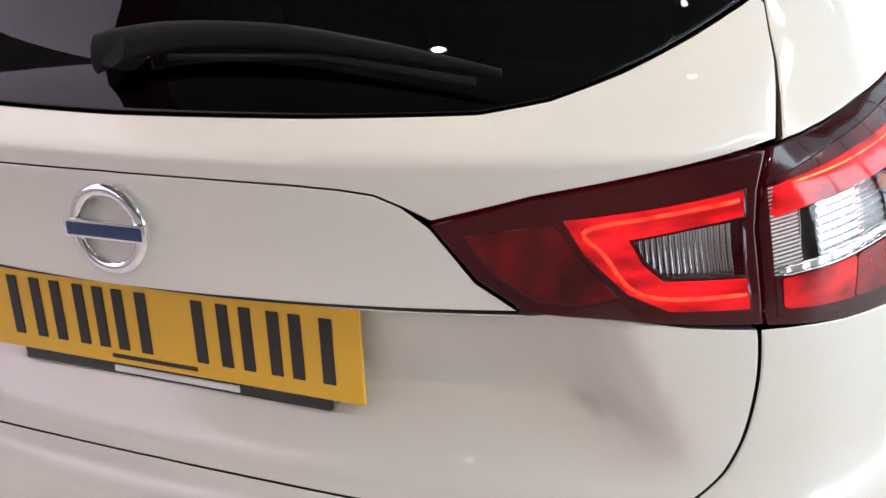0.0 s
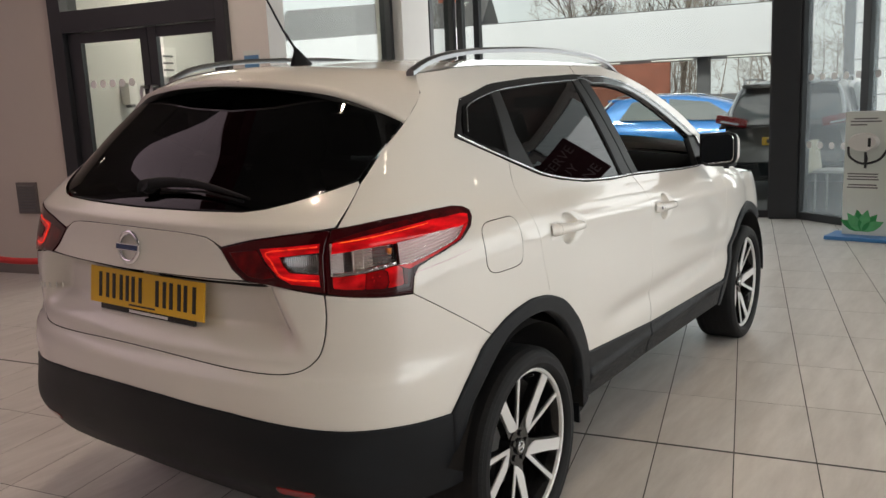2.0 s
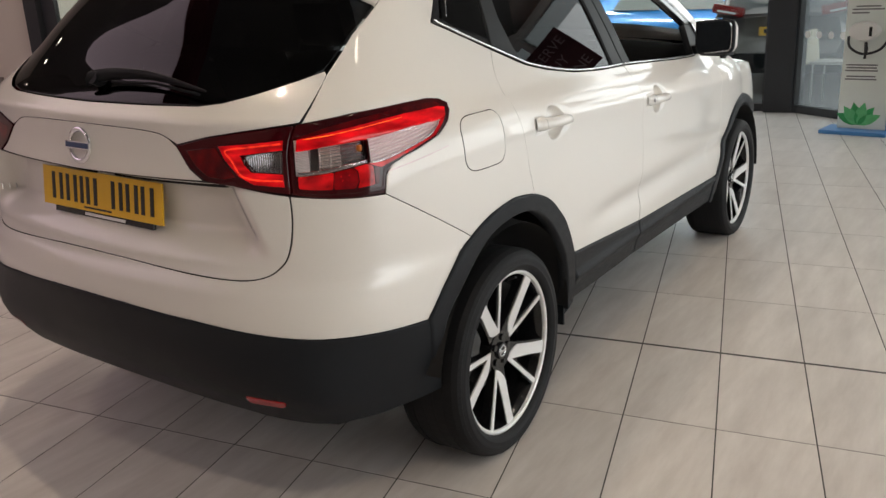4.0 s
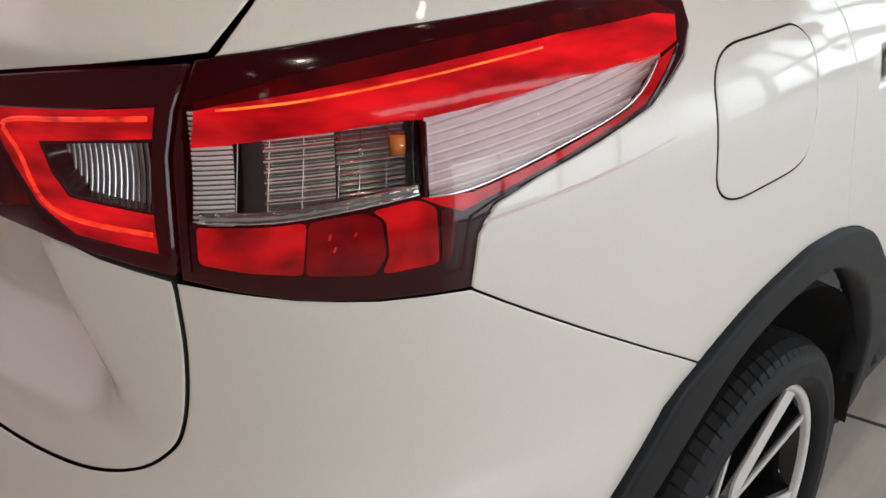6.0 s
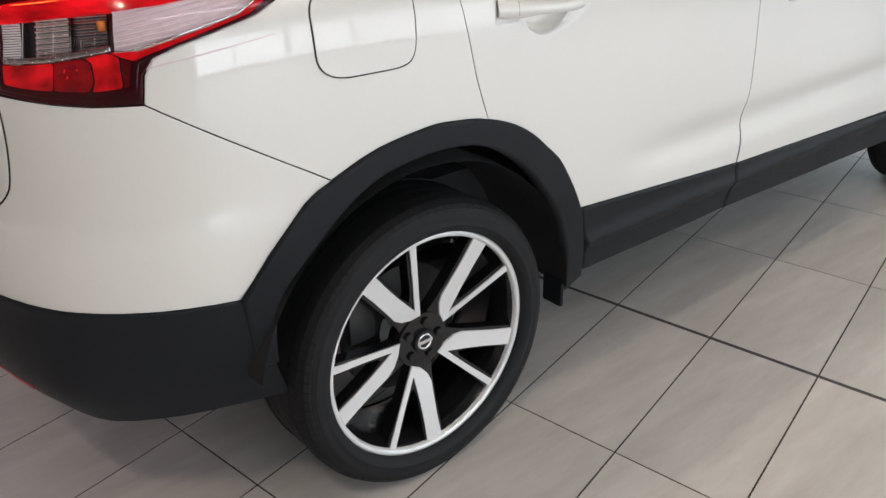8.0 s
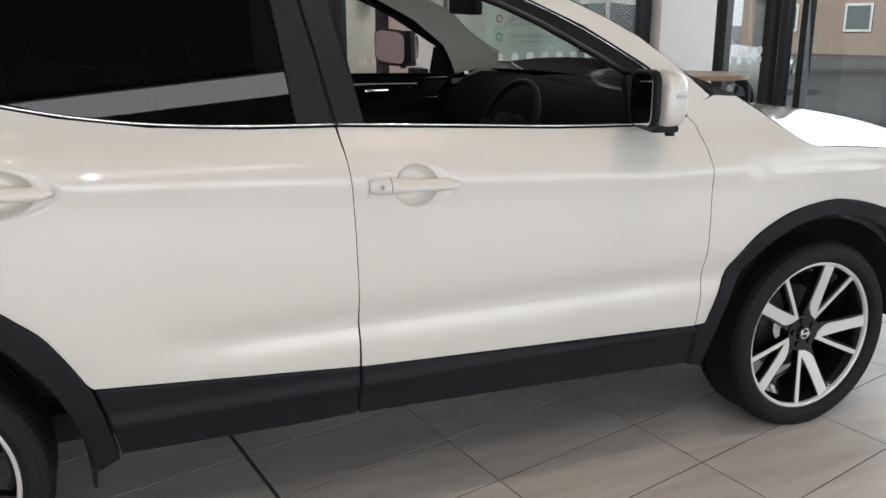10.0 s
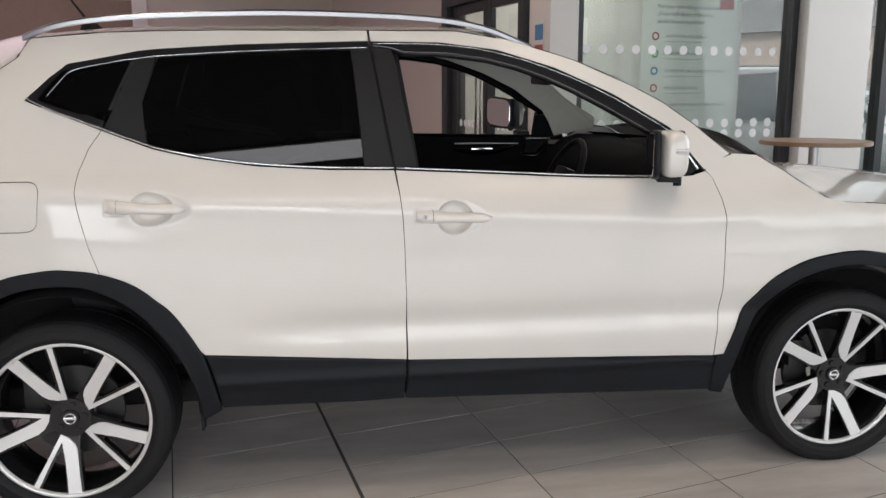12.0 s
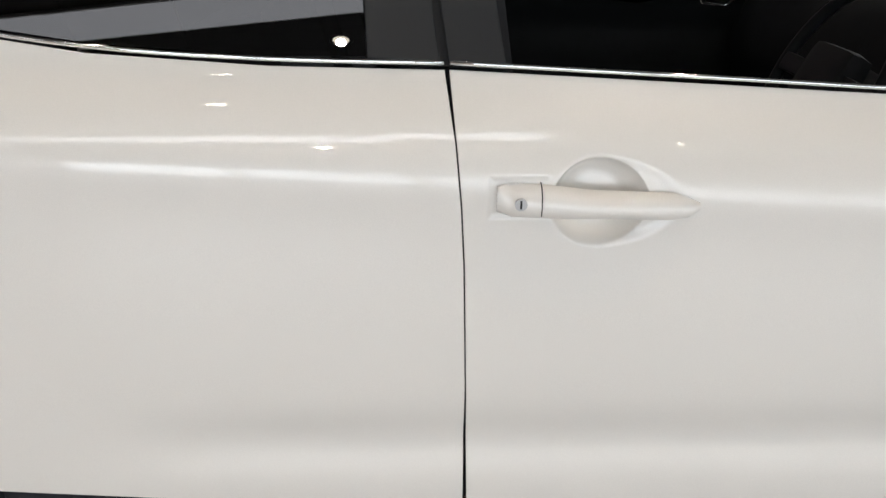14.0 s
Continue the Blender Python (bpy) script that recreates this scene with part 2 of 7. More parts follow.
REFLECT = mat("lamp_reflector", (0.92, 0.92, 0.94), 0.09, metal=1.0, coat=.5, var=0.05, scale=90)
REFBRIGHT = mat("ribbed_lamp_lens", (0.93, 0.92, 0.93), 0.25, metal=0.0, coat=.5, var=0.06, scale=90)
REFDARK = mat("dark_lamp_chamber", (0.46, 0.46, 0.48), 0.10, metal=1.0, coat=.8)
REFDARK2 = mat("dark_lamp_gap", (0.06, 0.06, 0.065), 0.25, coat=.6)
LENSCLR = glass("lamp_cover", (0.97, 0.94, 0.94), 1.5)
GUIDE2 = lit_lens("dim_light_guide", (0.7, 0.03, 0.02), .8, (1.0, 0.05, 0.015), (60, 60, 160))
REFLRED = mat("red_reflector", (.30, .004, .008), 0.12, coat=.6, var=.2, scale=120)
AMBER = mat("amber_bulb", (0.75, 0.24, 0.04), 0.15, coat=0.8)
PLATEY = mat("yellow_plate", (0.80, 0.47, 0.02), 0.3, coat=0.4, var=0.03, scale=15)
INK = mat("plate_ink", (0.02, 0.018, 0.016), 0.35)
PLATEBLK = mat("plate_surround", (0.012, 0.012, 0.012), 0.25, coat=0.3)
TEXTW = mat("white_print", (0.75, 0.75, 0.75), 0.5)
BADGEBL = mat("blue_emblem", (0.025, 0.06, 0.17), 0.15, metal=0.6, coat=0.8)
TRIM = mat("dark_interior_plastic", (0.014, 0.0145, 0.016), 0.45, var=0.1, scale=20, bump=0.15, bscale=900, spec=0.08)
FABRIC = mat("dark_seat_cloth", (0.022, 0.022, 0.025), 0.9, var=0.2, scale=60, bump=0.3, bscale=1200)
DASHPL = mat("soft_dashboard_plastic", (0.010, 0.0105, 0.012), 0.8, var=0.1, scale=20, bump=0.2, bscale=900, spec=0.02)
HEADLINE = mat("headliner", (0.44, 0.43, 0.39), 0.9, var=0.04, scale=40)
TILE = tile_mat()
GROUT = mat("grout", (0.045, 0.042, 0.04), 0.9, var=0.15, scale=10)
JOINT = mat("dark_movement_joint", (0.06, 0.058, 0.056), 0.7)
WALLW = mat("white_wall_paint", (0.72, 0.69, 0.66), 0.75, var=0.02, scale=1.5, bump=0.05, bscale=300)
WALLB = mat("beige_wall_paint", (0.54, 0.49, 0.43), 0.75, var=0.02, scale=1.5, bump=0.05, bscale=300)
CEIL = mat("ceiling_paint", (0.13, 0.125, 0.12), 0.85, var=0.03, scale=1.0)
FRAMEB = mat("dark_aluminium_frame", (0.020, 0.022, 0.026), 0.4, var=0.08, scale=10)
FRAMEW = mat("white_aluminium_frame", (0.75, 0.75, 0.74), 0.4, var=0.02, scale=10)
SKIRT = mat("grey_skirting", (0.16, 0.145, 0.135), 0.6, var=0.08, scale=8)
MAROON = mat("maroon_banner", (0.10, 0.018, 0.028), 0.6, var=0.05, scale=4)
WOOD = mat("oak_laminate", (0.30, 0.19, 0.12), 0.4, var=0.22, scale=6, rvar=0.05)
STEEL = mat("brushed_steel", (0.45, 0.45, 0.45), 0.32, metal=1.0, var=0.05, scale=25)
ASPHALT = mat("asphalt", (0.075, 0.075, 0.078), 0.9, var=0.2, scale=0.8, bump=0.4, bscale=60)
BLUE = mat("charger_blue", (0.06, 0.22, 0.50), 0.35, var=0.03, scale=6)
POSTERW = mat("poster_white", (0.68, 0.72, 0.68), 0.5, var=0.03, scale=3)
GREEN = mat("green_print", (0.02, 0.26, 0.07), 0.5, var=0.2, scale=20)
GREENL = mat("light_green_print", (0.10, 0.42, 0.16), 0.5, var=0.2, scale=20)
CABLE = mat("black_cable", (0.015, 0.015, 0.016), 0.5)
REDROPE = mat("red_rope", (0.45, 0.02, 0.02), 0.7, bump=0.3, bscale=400)
BRICK = mat("far_brick", (0.34, 0.125, 0.085), 0.9, var=0.25, scale=3)
FASCIA = mat("white_cladding", (0.82, 0.82, 0.85), 0.5, var=0.03, scale=0.6)
ROOFT = mat("slate_roof", (0.09, 0.085, 0.085), 0.8, var=0.15, scale=0.3)
HOUSE = mat("house_render", (0.34, 0.26, 0.22), 0.9, var=0.1, scale=1)
BARK = mat("bark", (0.085, 0.07, 0.058), 0.9, var=0.3, scale=8)
LEAF = mat("hedge_leaf", (0.045, 0.085, 0.025), 0.7, var=0.4, scale=5)
LED = mat("downlight_glow", (1, 0.93, 0.8), 0.4, emit=22, ecol=(1, 0.88, 0.7))
DIMLED = mat("canopy_light", (.9, .9, .86), .5, emit=1.6, ecol=(1, .97, .9))
DOTW = mat("white_manifestation", (0.8, 0.8, 0.8), 0.6)
GREYPL = mat("grey_plastic", (0.14, 0.14, 0.145), 0.5, var=0.08, scale=12)
WHITEPL = mat("white_plastic", (0.72, 0.71, 0.68), 0.35, var=0.02, scale=10)

# ---------------------------------------------------------------- mesh helpers


def mesh_of(name, verts, faces, material, smooth=False):
    me = bpy.data.meshes.new(name)
    me.from_pydata([tuple(v) for v in verts], [], faces)
    me.materials.append(material)
    if smooth:
        me.polygons.foreach_set("use_smooth", [True] * len(me.polygons))
    me.update()
    return me


def link(name, me, parent=None, label=""):
    o = new(name, me)
    if parent is not None:
        o.parent = parent
    if label:
        o["label"] = label
    return o


def part(name, bm, material, parent=None, label="", smooth=False, angle=0.0):
    me = bpy.data.meshes.new(name)
    if smooth:
        for f in bm.faces:
            f.smooth = True
        if angle:
            for e in bm.edges:
                if len(e.link_faces) == 2 and e.calc_face_angle(0) > radians(angle):
                    e.smooth = False
    bm.to_mesh(me)
    bm.free()
    me.materials.append(material)
    return link(name, me, parent, label)


def box(x0, y0, z0, x1, y1, z1, bev=0.0, bm=None, m=None):
    bm = bm or bmesh.new()
    r = bmesh.ops.create_cube(bm, size=1)
    t = Matrix.Translation(((x0 + x1) / 2, (y0 + y1) / 2, (z0 + z1) / 2)) @ Matrix.Diagonal((x1 - x0, y1 - y0, z1 - z0, 1))
    bmesh.ops.transform(bm, matrix=(m @ t) if m is not None else t, verts=r["verts"])
    if bev:
        es = list({e for v in r["verts"] for e in v.link_edges})
        bmesh.ops.bevel(bm, geom=es, offset=bev, segments=2, profile=0.7, affect="EDGES")
    return bm


def cyl(r, h, seg=24, m=None, bm=None, r2=None, bev=0.0):
    bm = bm or bmesh.new()
    q = bmesh.ops.create_cone(bm, cap_ends=True, segments=seg, radius1=r, radius2=r if r2 is None else r2, depth=h)
    if bev:
        es = [e for e in {e for v in q["verts"] for e in v.link_edges} if e.calc_face_angle(0) > 0.8]
        bmesh.ops.bevel(bm, geom=es, offset=bev, segments=2, affect="EDGES")
    elif m is not None:
        bmesh.ops.transform(bm, matrix=m, verts=q["verts"])
        return bm
    if m is not None:
        bmesh.ops.transform(bm, matrix=m, verts=bm.verts)
    return bm


def tube(points, radius, seg=8, bm=None, closed=False):
    """A round bar along the points; radius may be a list."""
    bm = bm or bmesh.new()
    P = [Vector(p) for p in points]
    n = len(P)
    rings = []
    up = Vector((0, 0, 1))
    for i in range(n):
        if closed:
            t = P[(i + 1) % n] - P[i - 1]
        else:
            t = P[min(i + 1, n - 1)] - P[max(i - 1, 0)]
        t.normalize()
        a = t.cross(up)
        if a.length < 1e-3:
            a = t.cross(Vector((1, 0, 0)))
        a.normalize()
        b = t.cross(a)
        r = radius[i] if isinstance(radius, (list, tuple)) else radius
        rings.append([bm.verts.new(P[i] + r * (math.cos(k * 2 * math.pi / seg) * a + math.sin(k * 2 * math.pi / seg) * b)) for k in range(seg)])
    m = n if closed else n - 1
    for i in range(m):
        A, B = rings[i], rings[(i + 1) % n]
        for k in range(seg):
            bm.faces.new((A[k], A[(k + 1) % seg], B[(k + 1) % seg], B[k]))
    if not closed:
        bm.faces.new(rings[0][::-1])
        bm.faces.new(rings[-1])
    return bm


def spline(pts, n=8, closed=False):
    """Catmull-Rom through the points, in any dimension."""
    P = [Vector(p) for p in pts]
    out = []
    m = len(P)
    for i in range(m if closed else m - 1):
        p0 = P[i - 1] if closed or i else P[0]
        p1, p2 = P[i], P[(i + 1) % m]
        p3 = P[(i + 2) % m] if closed or i + 2 < m else P[-1]
        for k in range(n):
            t = k / n
            out.append(0.5 * ((2 * p1) + (p2 - p0) * t + (2 * p0 - 5 * p1 + 4 * p2 - p3) * t * t + (3 * p1 - p0 - 3 * p2 + p3) * t ** 3))
    if not closed:
        out.append(P[-1].copy())
    return out


def lathe(profile, seg=48, axis="X"):
    """Turns (along, radius) pairs about the axis."""
    verts, faces = [], []
    n = len(profile)
    for k in range(seg):
        a = 2 * math.pi * k / seg
        for d, r in profile:
            verts.append((d, r * math.cos(a), r * math.sin(a)))
    for k in range(seg):
        for i in range(n - 1):
            a, b = k * n + i, ((k + 1) % seg) * n + i
            faces.append((a, a + 1, b + 1, b))
    return verts, faces

# ---------------------------------------------------------------- the car's skin
Y0, Y1, R0 = 0.3, 2.0, 0.9              # start and end of the straight flank; scale of the rounded ends
QA = R0 * math.pi / 2
WID = [.15, .79, .30, .835, .40, .858, .50, .872, .589, .880, .70, .883, .80, .883, .90, .880, .935, .8808, .962, .8832, .976, .8838, .988, .8824, 1.0, .8786, 1.014, .8722,
       1.05, .8505, 1.11, .803, 1.24, .742, 1.344, .69, 1.45, .632, 1.56, .56]
HIP = [.15, .79, .30, .835, .40, .858, .50, .872, .589, .880, .70, .883, .80, .884, .90, .881, .95, .878, 1.0, .868, 1.05, .846, 1.11, .803, 1.24, .742, 1.344, .69, 1.45, .632, 1.56, .56]
REAR = [.15, -.55, .28, -.65, .36, -.715, .43, -.765, .52, -.80, .60, -.817, .66, -.824, .712, -.818, .735, -.807, .757, -.790, .80, -.785, .85, -.787, .96, -.785,
        1.05, -.766, 1.10, -.757, 1.118, -.757, 1.130, -.756, 1.138, -.748, 1.18, -.70, 1.227, -.63, 1.35, -.50, 1.50, -.33, 1.6, -.25]
FRONT = [.15, 3.40, .30, 3.50, .45, 3.56, .60, 3.58, .75, 3.56, .90, 3.48, 1.0, 3.30, 1.1, 3.05, 1.6, 2.6]
BOWLS = [(1.392, 1.006, .084, .145, .056), (2.342, .959, .060, .110, .058)]      # centre, reach to the rear and the front, half height
GRIPS = [(1.205, 1.300, 1.013, .029), (2.209, 2.290, .966, .029)]                  # shallow seats of the handles' rear ends


def table(t, x):
    xs, v = t[0::2], t[1::2]
    n = len(xs)
    if x <= xs[0]:
        return v[0]
    if x >= xs[-1]:
        return v[-1]
    i = 0
    while x > xs[i + 1]:
        i += 1

    def slope(j):
        a, b = max(j - 1, 0), min(j + 1, n - 1)
        return (v[b] - v[a]) / (xs[b] - xs[a])
    h = xs[i + 1] - xs[i]
    u = (x - xs[i]) / h
    return ((2 * u ** 3 - 3 * u ** 2 + 1) * v[i] + (u ** 3 - 2 * u ** 2 + u) * slope(i) * h
            + (-2 * u ** 3 + 3 * u ** 2) * v[i + 1] + (u ** 3 - u ** 2) * slope(i + 1) * h)


def smooth(a, b, x):
    t = min(max((x - a) / (b - a), 0.0), 1.0)
    return t * t * (3 - 2 * t)


def half(y, z):
    """Half the width of the body at that length and height: sill, door, crease, tumblehome and rear haunch."""
    k = max(0.0, 1 - abs(z - .96) / .3)
    zz = z + .055 * (min(max(y, -.1), 2.2) - 1.06) * k * k * (3 - 2 * k)
    k = smooth(-.05, .40, y)
    w = table(WID, zz) * k + table(HIP, zz) * (1 - k) + .007 * math.exp(-((y + .33) / .22) ** 2 - ((z - 1.10) / .09) ** 2)
    w -= .016 * math.exp(-((z - .612) / .045) ** 2) * smooth(.45, .85, y) * (1 - smooth(1.95, 2.15, y))
    return w


def skin(s, z, off=0.0, bowl=True):
    """The body's outer skin: s runs from the rear's middle round the right flank to the nose, negative on the left."""
    g = -1.0 if s < 0 else 1.0
    s = abs(s)
    if s < QA:
        f = s / R0
        w, d = half(Y0 - (QA - s), z) * (1.0 if g > 0 else 1.045 + .03 * (1 - smooth(.60, .85, z))), Y0 - table(REAR, z)
        r = ((abs(math.sin(f)) / w) ** 5.5 + (abs(math.cos(f)) / d) ** 5.5) ** (-1 / 5.5)
        x, y = r * math.sin(f), Y0 - r * math.cos(f)
        y += (0.2 - .13 * (1 - smooth(.43, .62, z)) * (1 - smooth(.66, .80, x))) * x * x * max(0, min(1, (Y0 - y) / .5))
        y += .078 * smooth(.785, .862, z) * (1 - smooth(.978, .988, z)) * (1 - smooth(.335, .415, s - .28 * (.99 - z)))
    elif s < QA + Y1 - Y0:
        y = Y0 + s - QA
        x = half(y, z)
    else:
        f = (s - QA - (Y1 - Y0)) / R0
        w, d = half(Y1, z), table(FRONT, z) - Y1
        e = 3.2 + 2.6 * smooth(.72, 1.25, f)
        r = ((abs(math.cos(f)) / w) ** e + (abs(math.sin(f)) / d) ** e) ** (-1 / e)
        x, y = r * math.cos(f), Y1 + r * math.sin(f)
        y -= .16 * x * x * max(0, min(1, (y - Y1)))
    if bowl:
        for bs, bz, ra, rf, rb in BOWLS:
            q = math.sqrt(((s - bs) / (rf if s > bs else ra)) ** 2 + ((z - bz) / rb) ** 2)
            if q < 1:
                x -= .0055 * smooth(0, .25, 1 - q)
                q = math.sqrt(((s - bs) / (.60 * rf if s > bs else .93 * ra)) ** 2 + ((z - bz) / (.93 * rb)) ** 2)
                if q < 1:
                    x -= .024 * (1 - max(0, 1 - 2.0 * (1 - q)) ** 2)
        for a, b, c, h in GRIPS:
            d = max(abs(z - c) - h, a - s, s - b)
            if d < 0:
                x -= .0030 * smooth(0, .009, -d)
    if off:
        n = skin_normal(g * s, z)
        return Vector((g * x, y, z)) + off * n
    return Vector((g * x, y, z))


def skin_normal(s, z, bowl=True):
    h = 0.002
    n = (skin(s + h, z, 0, bowl) - skin(s - h, z, 0, bowl)).cross(skin(s, z + h, 0, bowl) - skin(s, z - h, 0, bowl))
    n.normalize()
    return n


def inset(poly, d):
    """The closed outline drawn in by d (counter-clockwise)."""
    n = len(poly)
    out = []
    for i in range(n):
        a, b, c = poly[i - 1], poly[i], poly[(i + 1) % n]
        e1, e2 = (b[0] - a[0], b[1] - a[1]), (c[0] - b[0], c[1] - b[1])
        l1, l2 = math.hypot(*e1) or 1, math.hypot(*e2) or 1
        n1, n2 = (-e1[1] / l1, e1[0] / l1), (-e2[1] / l2, e2[0] / l2)
        m = (n1[0] + n2[0], n1[1] + n2[1])
        k = max(m[0] * m[0] + m[1] * m[1], 0.5)
        out.append((b[0] + 2 * d * m[0] / k, b[1] + 2 * d * m[1] / k))
    return out


def ccw(poly):
    a = sum(poly[i - 1][0] * poly[i][1] - poly[i][0] * poly[i - 1][1] for i in range(len(poly)))
    return list(poly) if a > 0 else list(poly)[::-1]


def dense(poly, step):
    out = []
    for i in range(len(poly)):
        a, b = poly[i - 1], poly[i]
        k = max(1, int(math.hypot(b[0] - a[0], b[1] - a[1]) / step))
        out += [(a[0] + (b[0] - a[0]) * j / k, a[1] + (b[1] - a[1]) * j / k) for j in range(k)]
    return out


def rounded(poly, r=0.02, n=4):
    """Cuts each corner of a sparse outline with a small arc."""
    out = []
    m = len(poly)
    for i in range(m):
        a, b, c = (Vector(poly[i - 1]), Vector(poly[i]), Vector(poly[(i + 1) % m]))
        p = b + (a - b).normalized() * min(r, (a - b).length * .45)
        q = b + (c - b).normalized() * min(r, (c - b).length * .45)
        for k in range(n + 1):
            t = k / n
            out.append(tuple((1 - t) ** 2 * p + 2 * t * (1 - t) * b + t * t * q))
    return out


def inside(poly, pts):
    px, py = pts[:, 0], pts[:, 1]
    res = np.zeros(len(pts), bool)
    for i in range(len(poly)):
        (x0, y0), (x1, y1) = poly[i - 1], poly[i]
        if y0 == y1:
            continue
        c = ((y0 > py) != (y1 > py)) & (px < (x1 - x0) * (py - y0) / (y1 - y0) + x0)
        res ^= c
    return res


def distance(poly, pts):
    best = np.full(len(pts), 9.0)
    for i in range(len(poly)):
        a, b = np.array(poly[i - 1]), np.array(poly[i])
        ab = b - a
        t = np.clip(((pts - a) @ ab) / max(ab @ ab, 1e-12), 0, 1)
        best = np.minimum(best, np.linalg.norm(pts - a - t[:, None] * ab, axis=1))
    return best


def crease_at(s):
    """Height of the flank's crease at s."""
    z = .98
    for _ in range(4):
        k = max(0.0, 1 - abs(z - .96) / .3)
        z = .987 - .055 * (min(max(Y0 + s - QA, -.1), 2.2) - 1.06) * k * k * (3 - 2 * k)
    return z


def panel(name, outline, material, parent, label="", off=0.0, step=.035, lip=.014, edge=.0018, gap=.0010, holes=(), focus=(), bowl=True, at=None, tight=True, flat=False, crease=False):
    """A sheet cut from the skin by an outline in (s, z), with rolled edges turned inward."""
    bowl = bowl and off > -.02
    poly = inset(ccw(dense(ccw(outline), min(step, .02))), gap)
    rims = [poly] + [ccw(dense(ccw(h), .012)) for h in holes]
    pts, cons, bound = [], [], []
    for k, rim in enumerate(rims):
        st = len(pts)
        pts += rim
        cons += [(st + i, st + (i + 1) % len(rim)) for i in range(len(rim))]
        bound.append(list(range(st, st + len(rim))))
        if edge:
            ring = inset(rim, edge if k == 0 else -edge)
            st = len(pts)
            pts += ring
            if tight:
                cons += [(st + i, st + (i + 1) % len(ring)) for i in range(len(ring))]
    lo, hi = np.min(poly, axis=0), np.max(poly, axis=0)
    gs, gz = np.meshgrid(np.arange(lo[0] + step / 2, hi[0], step), np.arange(lo[1] + step * .35, hi[1], step * .7))
    grid = np.column_stack([gs.ravel(), gz.ravel()])
    far = step * .4
    keep = inside(poly, grid)
    grid = grid[keep]
    fine = []
    for fs, fz, rs, rz, st2 in focus:
        a, b = np.meshgrid(np.arange(fs - rs, fs + rs, st2), np.arange(fz - rz, fz + rz, st2))
        q = np.column_stack([a.ravel(), b.ravel()])
        fine.append(q[inside(poly, q)])
        grid = grid[(np.abs(grid[:, 0] - fs) > rs) | (np.abs(grid[:, 1] - fz) > rz)]
    g = 1 if sum(q[0] for q in poly) > 0 else -1
    if crease:
        line = np.arange(max(1.02, min(g * lo[0], g * hi[0])), min(3.42, max(g * lo[0], g * hi[0])), .022)
        lift = (-.034, -.022, -.014, -.009, -.005, -.0025, 0, .0025, .005, .009, .014, .022, .034)
        strip = np.array([(g * (a + .011 * (k % 2)), crease_at(a) + d) for k, d in enumerate(lift) for a in line])
        mid = np.array([crease_at(abs(a)) for a in grid[:, 0]])
        grid = grid[np.abs(grid[:, 1] - mid) > .045]
        fine = [q[np.abs(q[:, 1] - np.array([crease_at(abs(a)) for a in q[:, 0]])) > .038] if len(q) else q for q in fine]
        fine.append(strip[inside(poly, strip)])
    for (bs, bz, ra, rf, rb), (ga, gb, gc, gh) in zip(BOWLS, GRIPS) if bowl else ():
        def ring_of(q):
            d = q[:, 0] * g - bs
            return (d / np.where(d > 0, rf, ra)) ** 2 + ((q[:, 1] - bz) / rb) ** 2

        def seat_of(q):
            return np.maximum(np.maximum(ga - q[:, 0] * g, q[:, 0] * g - gb), np.abs(q[:, 1] - gc) - gh)
        grid = grid[(ring_of(grid) > 1.35) & (seat_of(grid) > .012)]
        fine = [q[(ring_of(q) > 1.25) & (seat_of(q) > .010)] if len(q) else q for q in fine]
        ring = np.array([(g * (bs + (rf if math.cos(a * math.pi / 36) > 0 else ra) * r * math.cos(a * math.pi / 36)), bz + rb * r * math.sin(a * math.pi / 36)) for r in (.02, .12, .2, .3, .37, .43, .49, .54, .58, .61, .65, .70, .76, .82, .87, .905, .935, .96, .985, 1.0, 1.03, 1.08) for a in range(72)])
        cup = np.array([(g * (bs + (.60 * rf if math.cos(a * math.pi / 36) > 0 else .93 * ra) * r * math.cos(a * math.pi / 36)), bz + .93 * rb * r * math.sin(a * math.pi / 36)) for r in (.03, .2, .35, .5, .6, .7, .8, .88, .94, .975, 1.0, 1.025) for a in range(72)])
        ring = ring[((ring[:, 0] * g - bs) / np.where(ring[:, 0] * g > bs, .60 * rf, .93 * ra)) ** 2 + ((ring[:, 1] - bz) / (.93 * rb)) ** 2 > 1.12]
        fine += [ring[inside(poly, ring)], cup[inside(poly, cup)]]
        us = np.concatenate([[ga - .007, ga - .002, ga, ga + .002, ga + .004, ga + .006, ga + .009], np.arange(ga + .016, gb + .03, .008)])
        vs = [c * d for c in (-1, 1) for d in (gh + .007, gh + .002, gh, gh - .002, gh - .004, gh - .006, gh - .010, gh - .018)] + [0]
        seat = np.array([(g * a, gc + b) for a in us for b in vs])
        fine.append(seat[inside(poly, seat) & (ring_of(seat) > 1.16)])
    near = [grid] + fine
    for j, q in enumerate(near):
        if len(q):
            d = distance(poly, q)
            for h in rims[1:]:
                d = np.minimum(d, distance(h, q))
                d = np.where(inside(h, q), 0, d)
            pts += [tuple(p) for p in q[d > (far if j == 0 else edge + .002)]]
    co, _, tri, orig, _, _ = cdt([Vector(p) for p in pts], cons, [], 0, 1e-6)
    cen = np.array([[sum(co[i][0] for i in t) / 3, sum(co[i][1] for i in t) / 3] for t in tri])
    ok = inside(poly, cen)
    for h in rims[1:]:
        ok &= ~inside(h, cen)
    where = {}
    for i, o in enumerate(orig):
        for k in o:
            where[k] = i
    normal_at = lambda s, z: skin_normal(s, z, bowl)
    if at and flat:
        normal_at = lambda s, z: (at(s + .003, z, 0) - at(s - .003, z, 0)).cross(at(s, z + .003, 0) - at(s, z - .003, 0)).normalized()
